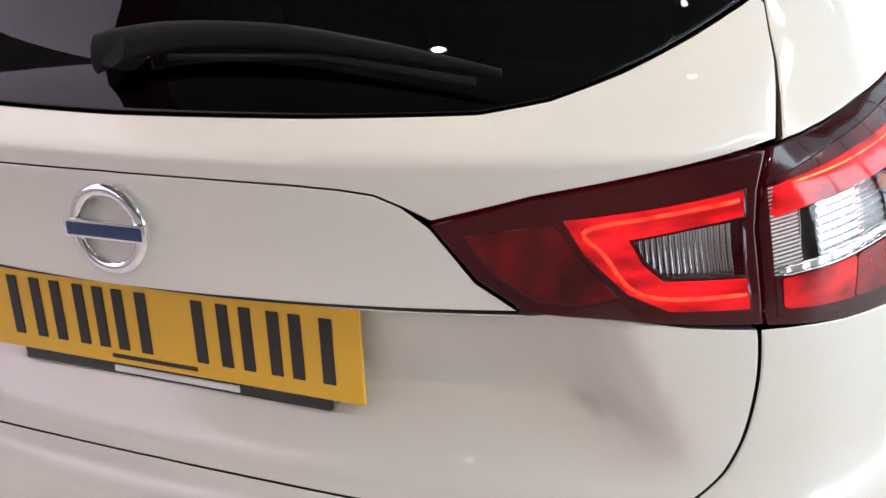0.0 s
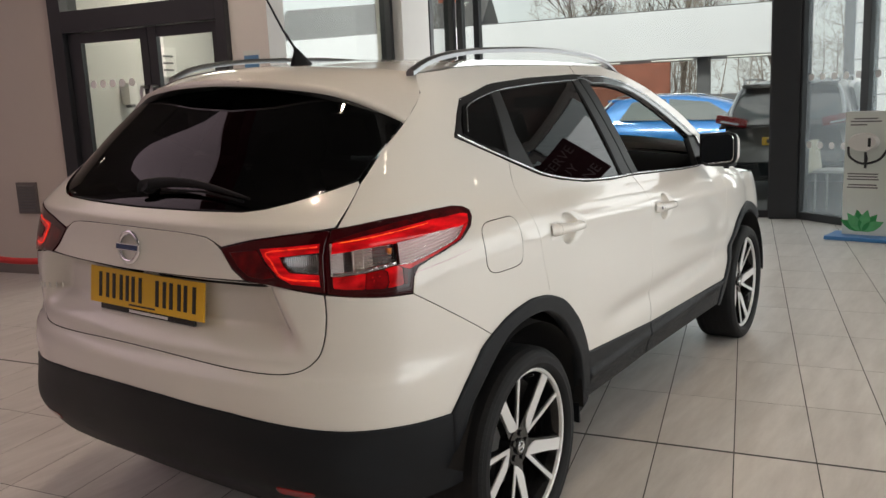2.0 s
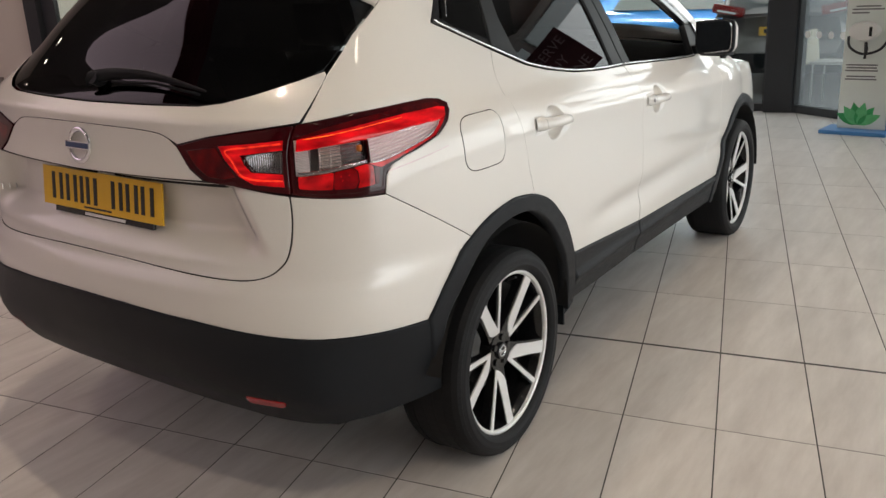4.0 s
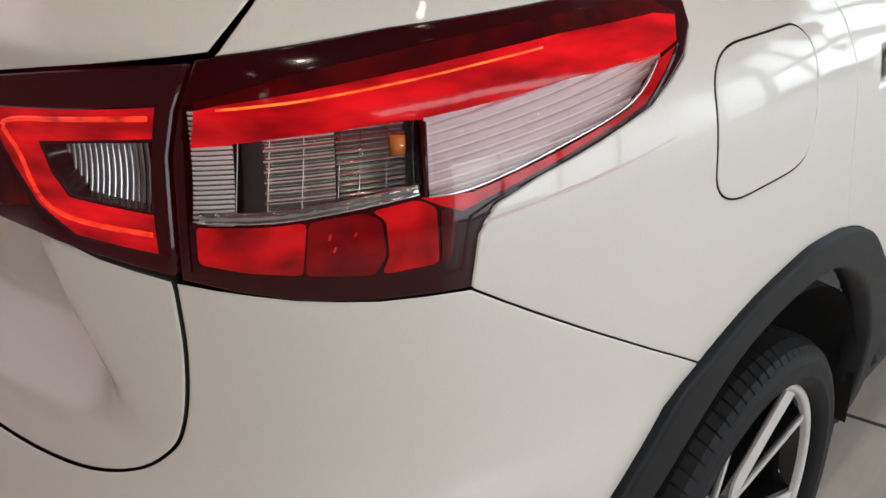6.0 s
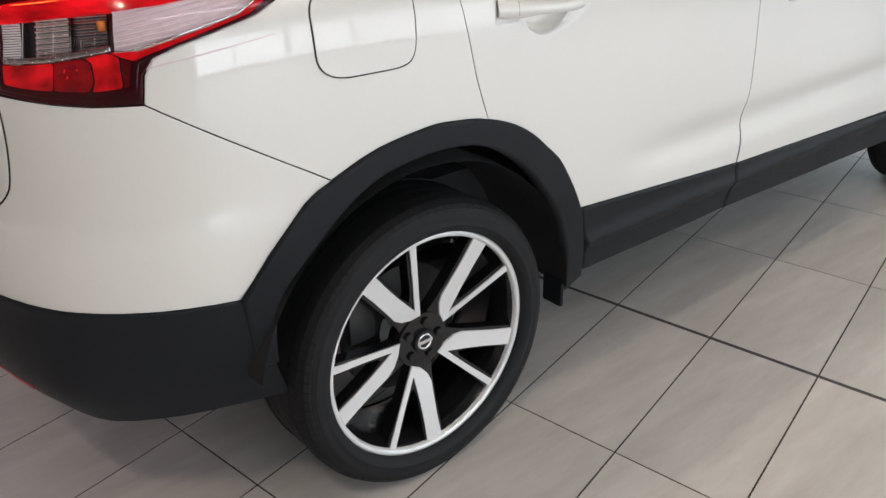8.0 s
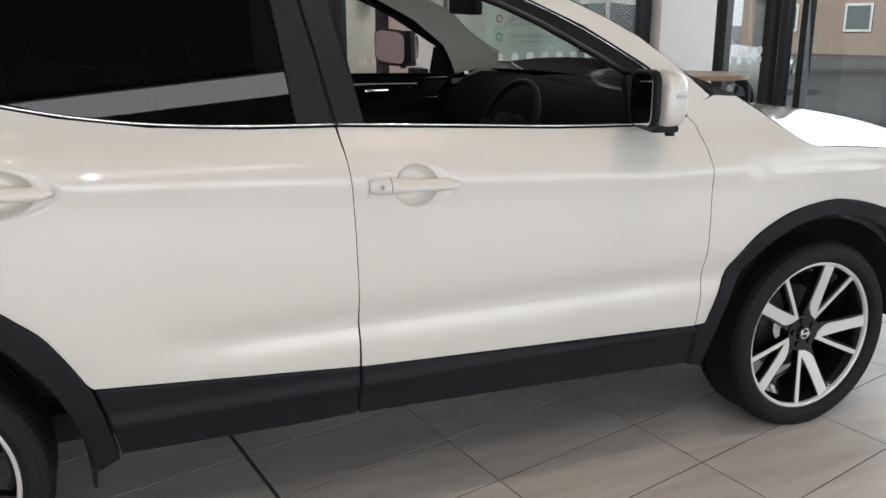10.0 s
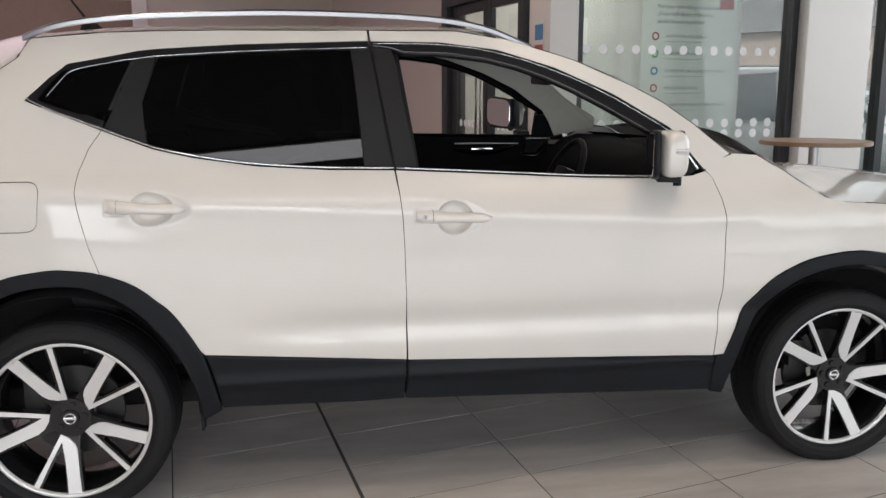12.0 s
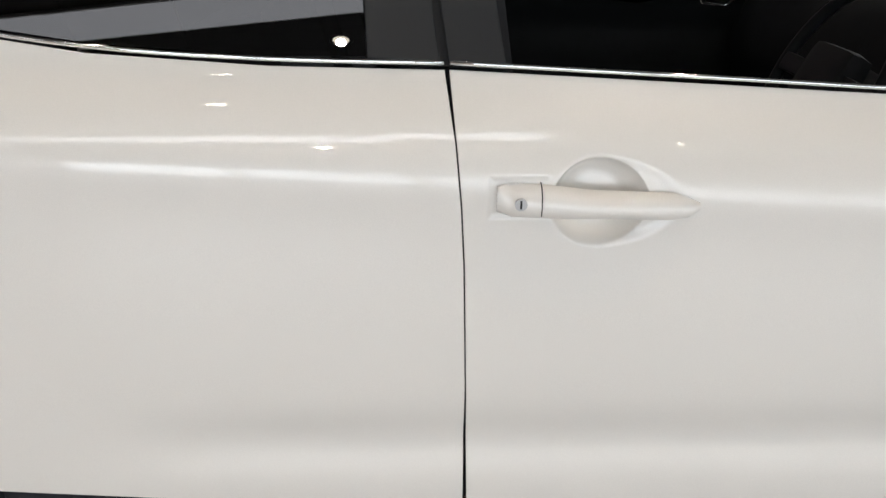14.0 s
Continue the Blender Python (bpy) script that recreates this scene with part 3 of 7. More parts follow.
    place = at or (lambda s, z, o: skin(s, z, 0, bowl) + o * skin_normal(s, z, bowl))
    rimset = {where[k] for b in bound for k in b if k in where}
    verts, norms = [], []
    for i, c in enumerate(co):
        n = normal_at(c[0], c[1])
        verts.append(place(c[0], c[1], off - (edge * .7 if i in rimset else 0)))
        norms.append(n)
    faces = [tuple(t) for t, k in zip(tri, ok) if k]
    if faces:
        if sum((verts[b] - verts[a]).cross(verts[c] - verts[a]).dot(norms[a]) for a, b, c in faces) < 0:
            faces = [f[::-1] for f in faces]
    sheet_faces = len(faces)
    turned = outline[0][0] * 0 + sum(q[0] for q in poly) >= 0
    for b in bound:
        loop = [where[k] for k in b if k in where]
        st = len(verts)
        for k, i in enumerate(loop):
            c = co[i]
            verts.append(place(c[0], c[1], off - lip))
            a, d = verts[loop[k - 1]], verts[loop[(k + 1) % len(loop)]]
            t = (d - a)
            o = t.cross(norms[i])
            o.normalize()
            norms.append(o)
            if edge:
                norms[i] = (norms[i] + o * .8).normalized()
        for k in range(len(loop)):
            j = (k + 1) % len(loop)
            faces.append((loop[j], loop[k], st + k, st + j) if turned else (loop[k], loop[j], st + j, st + k))
    me = mesh_of(name, verts, faces, material, True)
    # turned-in lips of white panels coloured dark to paint the gap's shade
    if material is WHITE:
        me.materials.append(GAPSHADE)
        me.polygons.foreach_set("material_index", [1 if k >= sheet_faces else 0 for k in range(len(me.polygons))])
    me.normals_split_custom_set_from_vertices(norms)
    return link(name, me, parent, label)


def both(fn):
    """Builds a part on the right flank and its mirror on the left."""
    return [fn(1), fn(-1)]


def flip(poly, g):
    return [(g * s, z) for s, z in poly]


car = new("car")
tagged(car, "pearl white compact crossover car with black plastic cladding", "car")

LAMP = [(.288, 1.072), (.36, 1.096), (.428, 1.111), (.521, 1.128), (.606, 1.141), (.706, 1.148), (.763, 1.1495), (.794, 1.1435), (.812, 1.131),
        (.809, 1.114), (.792, 1.093), (.757, 1.064), (.718, 1.046), (.68, 1.029), (.657, 1.014), (.647, .991), (.643, .948),
        (.598, .948), (.558, .952), (.503, .964), (.452, .976), (.399, .985), (.350, .992), (.318, 1.022)]
ARCH = [(.708, .592), (.742, .665), (.788, .743), (.823, .773), (.893, .811), (.988, .827), (1.072, .824), (1.177, .811), (1.315, .772),
        (1.43, .705), (1.491, .626), (1.54, .537)]
ARCH = [tuple(p) for p in spline(ARCH, 4)]
DLO_TOP = [(.865, 1.337), (.93, 1.402), (.989, 1.445), (1.305, 1.486), (1.659, 1.509), (2.099, 1.522)]
DLO_TOPF = [(2.104, 1.522), (2.338, 1.521), (2.538, 1.497), (2.737, 1.437), (2.933, 1.347), (3.131, 1.227), (3.258, 1.092)]
DLO_LOW = [(.880, 1.325), (1.0, 1.287), (1.171, 1.240), (1.353, 1.195), (1.53, 1.155), (1.724, 1.127), (1.942, 1.113), (2.160, 1.108)]
DOORGAP = [(1.171, 1.240), (1.125, 1.185), (1.100, 1.120), (1.096, 1.06), (1.109, 1.0), (1.139, .896), (1.177, .811)]
BGAP = [(2.160, 1.108), (2.172, 1.03), (2.179, .95), (2.183, .877), (2.187, .704), (2.187, .489)]
FGAP = [(3.262, 1.088), (3.288, 1.065), (3.300, .995), (3.305, .855), (3.304, .691), (3.297, .565), (3.293, .446)]
FARCH = [(3.337, .448), (3.389, .592), (3.430, .650), (3.493, .713), (3.57, .757), (3.655, .787), (3.787, .800), (3.897, .766), (3.975, .70), (4.04, .60), (4.07, .45)]
FARCH = [tuple(p) for p in spline(FARCH, 3)]
FLAP = rounded([(.812, 1.094), (.818, .944), (.965, .944), (.974, 1.094)], .044, 9)


# rear quarter, doors, wings
def quarter(g):
    low = [(.823, .7725), (.77, .8222), (.713, .8775), (.645, .9445)]
    up = LAMP[16:2:-1]
    side = [(.524, 1.132), (.549, 1.185), (.571, 1.230), (.632, 1.318), (.716, 1.397), (.752, 1.432), (.785, 1.466), (.79, 1.50), (.80, 1.525),
            (1.1, 1.545), (1.6, 1.556), (2.096, 1.56)]
    pl = low + up + side + [(2.099, 1.524)] + DLO_TOP[::-1][1:] + [(.862, 1.332)] + DLO_LOW[:3] + DOORGAP[1:] + ARCH[28:11:-1]
    o = panel("rear_quarter_panel", flip(pl, g), WHITE, car, holes=[flip(FLAP, g)], focus=[(g * .9, 1.02, .16, .13, .014)])
    f = panel("fuel_flap", flip(FLAP, g), WHITE, o, gap=.0019, focus=[(g * .9, 1.02, .1, .09, .014)])
    return o


both(quarter)


def rear_door(g):
    pl = DLO_LOW[2:] + BGAP[1:] + [(1.545, .538)] + ARCH[43:27:-1] + DOORGAP[::-1][1:-1]
    return panel("rear_door", flip(pl, g), WHITE, car, gap=.0011, holes=(), crease=True, step=.022)


def front_door(g):
    pl = [(2.164, 1.108), (2.491, 1.091), (2.788, 1.075), (3.024, 1.068), (3.20, 1.074)] + FGAP + [(2.191, .488)] + BGAP[::-1][1:-1]
    return panel("front_door", flip(pl, g), WHITE, car, gap=.0008, crease=True, step=.022)


RDOOR = both(rear_door)
FDOOR = both(front_door)


def front_wing(g):
    pl = FGAP[::-1] + [(3.262, 1.095), (3.29, 1.115), (3.40, 1.146), (3.50, 1.140), (3.60, 1.083), (3.697, .992), (3.76, .974), (3.851, .965),
                       (3.983, .94), (4.2, .905), (4.36, .875), (4.36, .62), (4.06, .60)] + FARCH[27::-1]
    return panel("front_wing", flip(pl, g), WHITE, car, gap=.0018, step=.03, crease=True)


both(front_wing)


def pillar(g):
    pl = DLO_TOPF + [(3.275, 1.10), (3.385, 1.143), (3.240, 1.245), (3.012, 1.372), (2.805, 1.465), (2.59, 1.530), (2.40, 1.56), (2.10, 1.56)]
    return panel("windscreen_pillar", flip(pl, g), WHITE, car)


both(pillar)

# tailgate: upper strip, badge finisher, lower half with the plate recess
FIN = [(.0, 1.108), (.10, 1.107), (.18, 1.105), (.222, 1.102), (.248, 1.098), (.268, 1.088), (.288, 1.069), (.317, 1.019), (.345, .993), (.2, .991), (.0, .989)]
GLASSLOW = [(.0, 1.160), (.2, 1.162), (.33, 1.165), (.38, 1.173), (.433, 1.189), (.50, 1.212), (.568, 1.237)]


def mirrored(pl):
    return pl + [(-s, z) for s, z in pl[::-1] if s > 1e-6]


BUMP_TOP = [(.0, .765), (.125, .762), (.295, .751), (.38, .748), (.425, .752), (.455, .766), (.477, .793), (.487, .82), (.494, .859), (.498, .91), (.4975, .962)]
BUMP_TOP = [tuple(p) for p in spline(BUMP_TOP, 4)]
tailgate = panel("tailgate", mirrored(GLASSLOW + [(.571, 1.228), (.549, 1.185), (.520, 1.131), (.428, 1.113), (.36, 1.098), (.289, 1.075)] + FIN[:6][::-1]),
                 WHITE, car, focus=[(0, 1.15, .58, .09, .010)])
panel("badge_finisher", mirrored(FIN), WHITE, tailgate, focus=[(0, 1.05, .35, .09, .014)])
panel("tailgate_lower", mirrored([(.0, .9885), (.2, .9905), (.343, .9920), (.351, .9905), (.399, .9835), (.452, .974), (.4965, .964)] + BUMP_TOP[::-1][1:]), WHITE, tailgate,
      focus=[(0, .89, .5, .11, .012)], gap=.0022)
BUMP_LOW = [(.706, .590), (.629, .594), (.526, .602), (.444, .614), (.3, .638), (.12, .652), (.0, .655)]
bumper = panel("rear_bumper", mirrored(BUMP_TOP + [(.558, .951), (.598, .946), (.644, .945), (.713, .877), (.77, .8217), (.823, .772), (.788, .743), (.742, .665)] + BUMP_LOW),
               WHITE, car, gap=.0004, step=.03, focus=[(0, .70, .62, .07, .016)])
panel("lower_bumper", mirrored(BUMP_LOW[::-1] + [(.722, .50), (.735, .42), (.742, .352), (.63, .342), (.517, .347), (.42, .356), (.374, .366), (.12, .378), (.0, .380)]),
      BLACKPL, bumper, "black textured plastic lower bumper", off=.006)
panel("diffuser", mirrored([(.0, .371), (.12, .369), (.30, .357), (.36, .345), (.33, .28), (.25, .26), (.0, .26)]), BLACKPL, bumper, off=-.03, step=.05)
for g in (1, -1):
    panel("reflector", flip(rounded([(.392, .440), (.478, .436), (.472, .416), (.398, .417)], .01), g), REFLRED, bumper, "red bumper reflector", off=.0085, gap=0, step=.02)

part("tow_bracket", box(-.075, -.60, .272, .02, -.56, .325, .012), BLACKPL, bumper, smooth=True, angle=50)
part("tow_bracket", box(-.66, -.57, .315, -.60, -.53, .355, .010), BLACKPL, bumper, smooth=True, angle=50)
part("tow_bracket", box(-.50, -.60, .300, -.42, -.56, .345, .012), BLACKPL, bumper, smooth=True, angle=50)
part("silencer", tube([Vector((.16, -.42, .285)), Vector((.20, -.30, .285)), Vector((.52, -.28, .290))], .07, 14), BLACKPL, bumper, "dark exhaust silencer", smooth=True)

# wheel arch trims and sills
ARCHIN_R = [(.735, .44), (.743, .562), (.78, .639), (.851, .732), (.929, .772), (1.053, .777), (1.165, .758), (1.313, .693), (1.432, .594), (1.505, .444), (1.528, .32)]
FARCH_IN = [(3.355, .30), (3.390, .448), (3.435, .575), (3.535, .680), (3.66, .738), (3.787, .750), (3.88, .72), (3.94, .66), (3.99, .57), (4.02, .45)]


ARCHIN_R = [tuple(p) for p in spline(ARCHIN_R, 4)]
FARCH_IN = [tuple(p) for p in spline(FARCH_IN, 4)]


def arch_trims(g):
    o = panel("rear_arch_trim", flip([(.712, .44), (.706, .592)] + ARCH[1:] + [(1.566, .44), (1.585, .345), (1.535, .315)] + ARCHIN_R[::-1][1:], g), BLACKPL, car,
              "black textured wheel arch trim", off=.012, lip=.04, step=.025, edge=.006, gap=0)
    panel("front_arch_trim", flip([(3.300, .31), (3.297, .40), (3.31, .446), (3.337, .449)] + FARCH[1:] + FARCH_IN[::-1], g), BLACKPL, car,
          "black textured wheel arch trim", off=.012, lip=.04, step=.025, edge=.006, gap=0)
    def step_in(s, z, o):
        crest = math.exp(-((z - .440) / .020) ** 2)
        return skin(s, z) + skin_normal(s, z) * (o + .012 * crest - .004)
    a = panel("rear_sill_trim", flip([(1.547, .536), (2.187, .488), (2.180, .347), (2.05, .345), (1.59, .350), (1.575, .44)], g), BLACKPL, car, "black plastic sill trim", off=.008, lip=.05, edge=.006, step=.014, at=step_in, flat=True)
    b = panel("front_sill_trim", flip([(2.192, .487), (3.292, .445), (3.297, .39), (3.302, .312), (2.184, .346)], g), BLACKPL, car, "black plastic sill trim", off=.008, lip=.05, edge=.006, step=.014, at=step_in, flat=True)


both(arch_trims)

# glasshouse
RGLASS = [(1.418, 1.466), (1.70, 1.486), (2.036, 1.497), (2.050, 1.32), (2.063, 1.120), (1.94, 1.121), (1.73, 1.135), (1.53, 1.163), (1.385, 1.200), (1.370, 1.242), (1.352, 1.322)]


def pane_skin(s, z, o):
    """Side glass: straight along the car, with an even barrel up its height."""
    p = skin(s, 1.14, 0, False)
    d = z - 1.14
    return Vector((p.x - (.004 + .46 * d + .13 * d * d - o) * (1 if s > 0 else -1), p.y, z))


def glasshouse(g):
    f = lambda p: flip(p, g)
    panel("quarter_glass", f([(.934, 1.337), (.973, 1.386), (1.016, 1.423), (1.15, 1.444), (1.296, 1.459), (1.241, 1.37), (1.181, 1.262), (1.05, 1.299), (.955, 1.326)]), PRIVACY, car,
          "dark tinted rear quarter glass", off=-.002, gap=0, edge=0, lip=.004, at=pane_skin, flat=True)
    panel("door_pillar_trim", f([(1.298, 1.459), (1.408, 1.468), (1.398, 1.445), (1.350, 1.325), (1.366, 1.242), (1.380, 1.200), (1.353, 1.201), (1.182, 1.247)]), SATINBLK, car, off=.003, gap=.001, lip=.02)
    panel("rear_door_glass", f(RGLASS), PRIVACY, car, "dark tinted rear door glass", off=-.002, gap=0, edge=0, lip=.004, at=pane_skin, flat=True)
    panel("centre_pillar_trim", f([(2.036, 1.494), (2.096, 1.497), (2.125, 1.32), (2.155, 1.114), (2.064, 1.118), (2.050, 1.32)]), SATINBLK, car, off=.003, gap=.001, lip=.02)
    panel("centre_pillar_trim", f([(2.104, 1.497), (2.172, 1.499), (2.188, 1.44), (2.205, 1.30), (2.236, 1.112), (2.164, 1.113), (2.132, 1.32)]), SATINBLK, car, off=.003, gap=.001, lip=.02)
    # near-black strip that paints the shade between the two pillar trims
    panel("pillar_gap", f([(2.085, 1.515), (2.12, 1.515), (2.145, 1.32), (2.178, 1.113), (2.145, 1.113), (2.115, 1.32)]), VOID, car, off=-.006, gap=0, edge=0, lip=.004)
    low = [(2.097, 1.498), (1.70, 1.484), (1.416, 1.467), (1.300, 1.458), (1.150, 1.442), (1.018, 1.421), (.975, 1.385), (.938, 1.339), (.957, 1.330), (1.05, 1.303), (1.178, 1.268), (1.172, 1.246), (1.0, 1.291)]
    panel("window_frame", f(DLO_TOP + low + [(.882, 1.327)]), GLOSSBLK, car, "gloss black window frame", off=.003, gap=.001, lip=.015, step=.02)
    lowf = [(3.06, 1.212), (2.885, 1.312), (2.79, 1.363), (2.70, 1.404), (2.60, 1.440), (2.50, 1.465), (2.36, 1.483), (2.215, 1.486), (2.175, 1.500)]
    panel("window_frame", f(DLO_TOPF[:-1] + [(3.15, 1.205)] + lowf + [(2.104, 1.508)]), GLOSSBLK, car, "gloss black window frame", off=.003, gap=.001, lip=.03, step=.02)
    panel("mirror_base_trim", f([(3.04, 1.212), (3.15, 1.205), (3.19, 1.160), (3.225, 1.095), (3.20, 1.080), (3.035, 1.076)]), SATINBLK, car, off=.002, gap=.001, lip=.03)
    for line, r, mt in ((spline([(.872, 1.336), (.90, 1.322), (1.0, 1.289), (1.171, 1.243), (1.353, 1.199), (1.53, 1.159), (1.724, 1.131), (1.942, 1.117), (2.158, 1.112)], 5), .0030, CHROME),
                        (spline([(2.166, 1.112), (2.491, 1.095), (2.788, 1.079), (3.03, 1.073)], 5), .0030, CHROME),
                        (spline([(3.225, 1.092), (3.17, 1.165), (3.131, 1.215)], 4), .006, CHROME),
                        (spline([(.940, 1.341), (.976, 1.386), (1.019, 1.421), (1.15, 1.442), (1.303, 1.458), (1.66, 1.482), (2.09, 1.498)], 5), .0013, CHROME),
                        (spline([(2.11, 1.511), (2.338, 1.509), (2.53, 1.484), (2.73, 1.424), (2.925, 1.334), (3.12, 1.216)], 5), .0014, CHROME)):
        bm = tube([skin(g * s, z, .007) for s, z in line], r, 6)
        part("window_chrome", bm, mt, car, "bright chrome window strip", smooth=True)


both(glasshouse)

# rear window, spoiler, roof, windscreen, bonnet
panel("rear_window", mirrored([(.0, 1.163), (.2, 1.165), (.33, 1.168), (.38, 1.176), (.433, 1.192), (.50, 1.215), (.565, 1.239), (.628, 1.318), (.700, 1.388),
                               (.655, 1.412), (.56, 1.442), (.46, 1.462), (.3, 1.484), (.0, 1.494)]), PRIVACY, car, "black tinted rear window glass", off=-.004, gap=.001, edge=.002, lip=.01)


def sheet(name, rows, material, parent, label="", thick=0.0):
    """A smooth sheet through rows of points."""
    verts = [p for r in rows for p in r]
    n = len(rows[0])
    faces = [(i * n + j, i * n + j + 1, (i + 1) * n + j + 1, (i + 1) * n + j) for i in range(len(rows) - 1) for j in range(n - 1)]
    me = mesh_of(name, verts, faces, material, True)
    return link(name, me, parent, label)


def across(edge, crown_z, crown_y, n=24, inset_x=0.0):
    """A row over the car from one edge point to its mirror image."""
    x, y, z = edge
    x -= inset_x
    return [Vector((x * (1 - 2 * j / n), y + crown_y * (1 - (1 - 2 * j / n) ** 2), z + crown_z * (1 - abs(1 - 2 * j / n) ** 2.4))) for j in range(n + 1)]


TOPSEAM = spline([(.80, 1.525), (1.1, 1.545), (1.6, 1.556), (2.10, 1.56), (2.40, 1.56), (2.59, 1.530)], 6)
CROWN = .034
roof_rows = [across(skin(s, z, .001), CROWN, 0) for s, z in TOPSEAM]
LIP = spline([(.0, -.404, 1.510), (.15, -.394, 1.505), (.26, -.374, 1.496), (.38, -.340, 1.482), (.467, -.306, 1.460), (.551, -.267, 1.426), (.60, -.241, 1.402), (.625, -.228, 1.388)], 3)
lip_row = [table_lip for table_lip in LIP[::-1]] + [Vector((-p.x * 1.05, p.y, p.z)) for p in LIP[1:]]
nl = len(lip_row) - 1
back = []
for p in lip_row:
    k = p.x / .625
    z0 = roof_rows[0][0].z + CROWN * (1 - abs(k) ** 2.4)
    back.append(Vector((roof_rows[0][0].x * k, roof_rows[0][0].y, z0)))
rows = []
HAUNCH = spline([(.80, 1.525), (.79, 1.50), (.785, 1.466), (.752, 1.432), (.716, 1.397), (.703, 1.386)], 4)
for t in (0, .15, .3, .45, .6, .75, .88, 1.0):
    row = [b.lerp(p, t) + Vector((0, 0, .020 * math.sin(math.pi * min(t, 1)) * (1 - .3 * t))) for b, p in zip(back, lip_row)]
    e = HAUNCH[min(int(t * (len(HAUNCH) - 1) + .5), len(HAUNCH) - 1)]
    for side, j0 in ((1, 0), (-1, nl)):
        d = skin(side * e[0], e[1], .001) - row[j0]
        for j, p in enumerate(row):
            k = max(0, side * p.x / abs(row[j0].x))
            row[j] = p + d * k ** 6
    rows.append(row)
lip_row = rows[-1]
rows.append([p + Vector((0, .004, -.012)) for p in lip_row])
sheet("roof", roof_rows, WHITE, car)
sheet("roof_spoiler", rows, WHITE, car)
GLASSTOP = spline([(.0, 1.492), (.3, 1.482), (.46, 1.460), (.56, 1.440), (.655, 1.410), (.699, 1.386)], 6)
meet = []
for p in rows[-1]:
    k = min(abs(p.x) / abs(rows[-1][0].x), 1) * (len(GLASSTOP) - 1)
    i = min(int(k), len(GLASSTOP) - 2)
    q = GLASSTOP[i].lerp(GLASSTOP[i + 1], k - i)
    meet.append(skin(q[0] * (1 if p.x >= 0 else -1), q[1], -.006))
sheet("spoiler_underside", [rows[-1], meet], SATINBLK, car)
part("high_brake_light", box(-.10, -.388, 1.496, .10, -.375, 1.512, .004), LENSDK, car, "dark red high level brake light")
WSEDGE = spline([(2.59, 1.530), (2.805, 1.465), (3.012, 1.372), (3.240, 1.245), (3.395, 1.145)], 5)
ws_rows = [across(skin(s, z), .010, .05 + .14 * i / (len(WSEDGE) - 1)) for i, (s, z) in enumerate(WSEDGE)]
sheet("windscreen", ws_rows, CLEARG, car, "clear laminated windscreen")
BONEDGE = spline([(3.50, 1.140), (3.60, 1.083), (3.697, .992), (3.76, .974), (3.851, .965), (3.983, .94), (4.2, .905), (4.36, .875)], 4)
NOSE = QA + Y1 - Y0 + R0 * math.pi / 2 - .002
reach = skin(NOSE, .875).y - skin(4.36, .875).y
bon = [across(skin(s, z), .052 * (1 - .05 * i / len(BONEDGE)), .10 + (reach - .10) * (i / len(BONEDGE)) ** 2) for i, (s, z) in enumerate(BONEDGE)]
nb = len(bon[0]) - 1
bon.append([skin((NOSE - (NOSE - 4.37) * abs(1 - 2 * j / nb)) * (1 if 2 * j <= nb else -1), .872) for j in range(nb + 1)])
sheet("bonnet", bon, WHITE, car)
sheet("scuttle", [[p + Vector((0, -.01, -.035)) for p in ws_rows[-1]], [p + Vector((0, .03, -.075)) for p in bon[0]]], DASHPL, car)
for g in (1, -1):
    panel("front_bumper", flip([(4.06, .595), (4.36, .62), (NOSE, .62), (NOSE, .30), (4.12, .30), (4.075, .45)], g), WHITE, car, step=.06)
    panel("headlamp", flip([(4.36, .865), (4.20, .895), (4.10, .86), (4.22, .76), (4.44, .70), (4.47, .83)], g), LENSCLR, car, off=.006, step=.05)
    panel("grille", flip([(4.37, .865), (NOSE, .865), (NOSE, .63), (4.37, .63)], g), GLOSSBLK, car, off=-.01, step=.06)

# roof rails and aerial
for g in (1, -1):
    top = spline([(.555, -.12, 1.525), (.56, -.02, 1.563), (.562, .14, 1.588), (.562, .36, 1.603), (.562, .74, 1.613), (.558, 1.15, 1.602), (.552, 1.38, 1.572), (.545, 1.56, 1.505)], 6)
    bm = bmesh.new()
    rings = []
    for i, p in enumerate(top):
        k = i / (len(top) - 1)
        h, w = .0115, .014
        rings.append([bm.verts.new((g * (p.x + dx * w), p.y, p.z + dz * h)) for dx, dz in ((-1, -.7), (-1, .3), (-.5, 1), (.4, 1), (1, .4), (1, -.7))])
    for a, b in zip(rings, rings[1:]):
        for k in range(6):
            bm.faces.new((a[k], a[(k + 1) % 6], b[(k + 1) % 6], b[k]))
    bm.faces.new(rings[0])
    bm.faces.new(rings[-1][::-1])
    bmesh.ops.recalc_face_normals(bm, faces=bm.faces)
    rail = part("roof_rail", bm, SATIN, car, "satin silver roof rail", smooth=True, angle=50)
bm = bmesh.new()
fin = [[bm.verts.new((.03 + r * .75 * math.cos(a * math.pi / 8), -.03 + dy + r * 1.5 * math.sin(a * math.pi / 8), z)) for a in range(16)] for r, dy, z in ((.034, 0, 1.558), (.032, 0, 1.572), (.022, -.008, 1.590), (.012, -.016, 1.608), (.006, -.024, 1.622))]
for a_, b_ in zip(fin, fin[1:]):
    for k in range(16):
        bm.faces.new((a_[k], a_[(k + 1) % 16], b_[(k + 1) % 16], b_[k]))
bm.faces.new(fin[-1])
aer = part("aerial", bm, TRIM, car, "black roof aerial", smooth=True)
part("mast", tube([(.03, -.054, 1.618), (.022, -.10, 1.68), (.005, -.19, 1.84)], [.005, .004, .0025], 6), TRIM, aer, smooth=True)

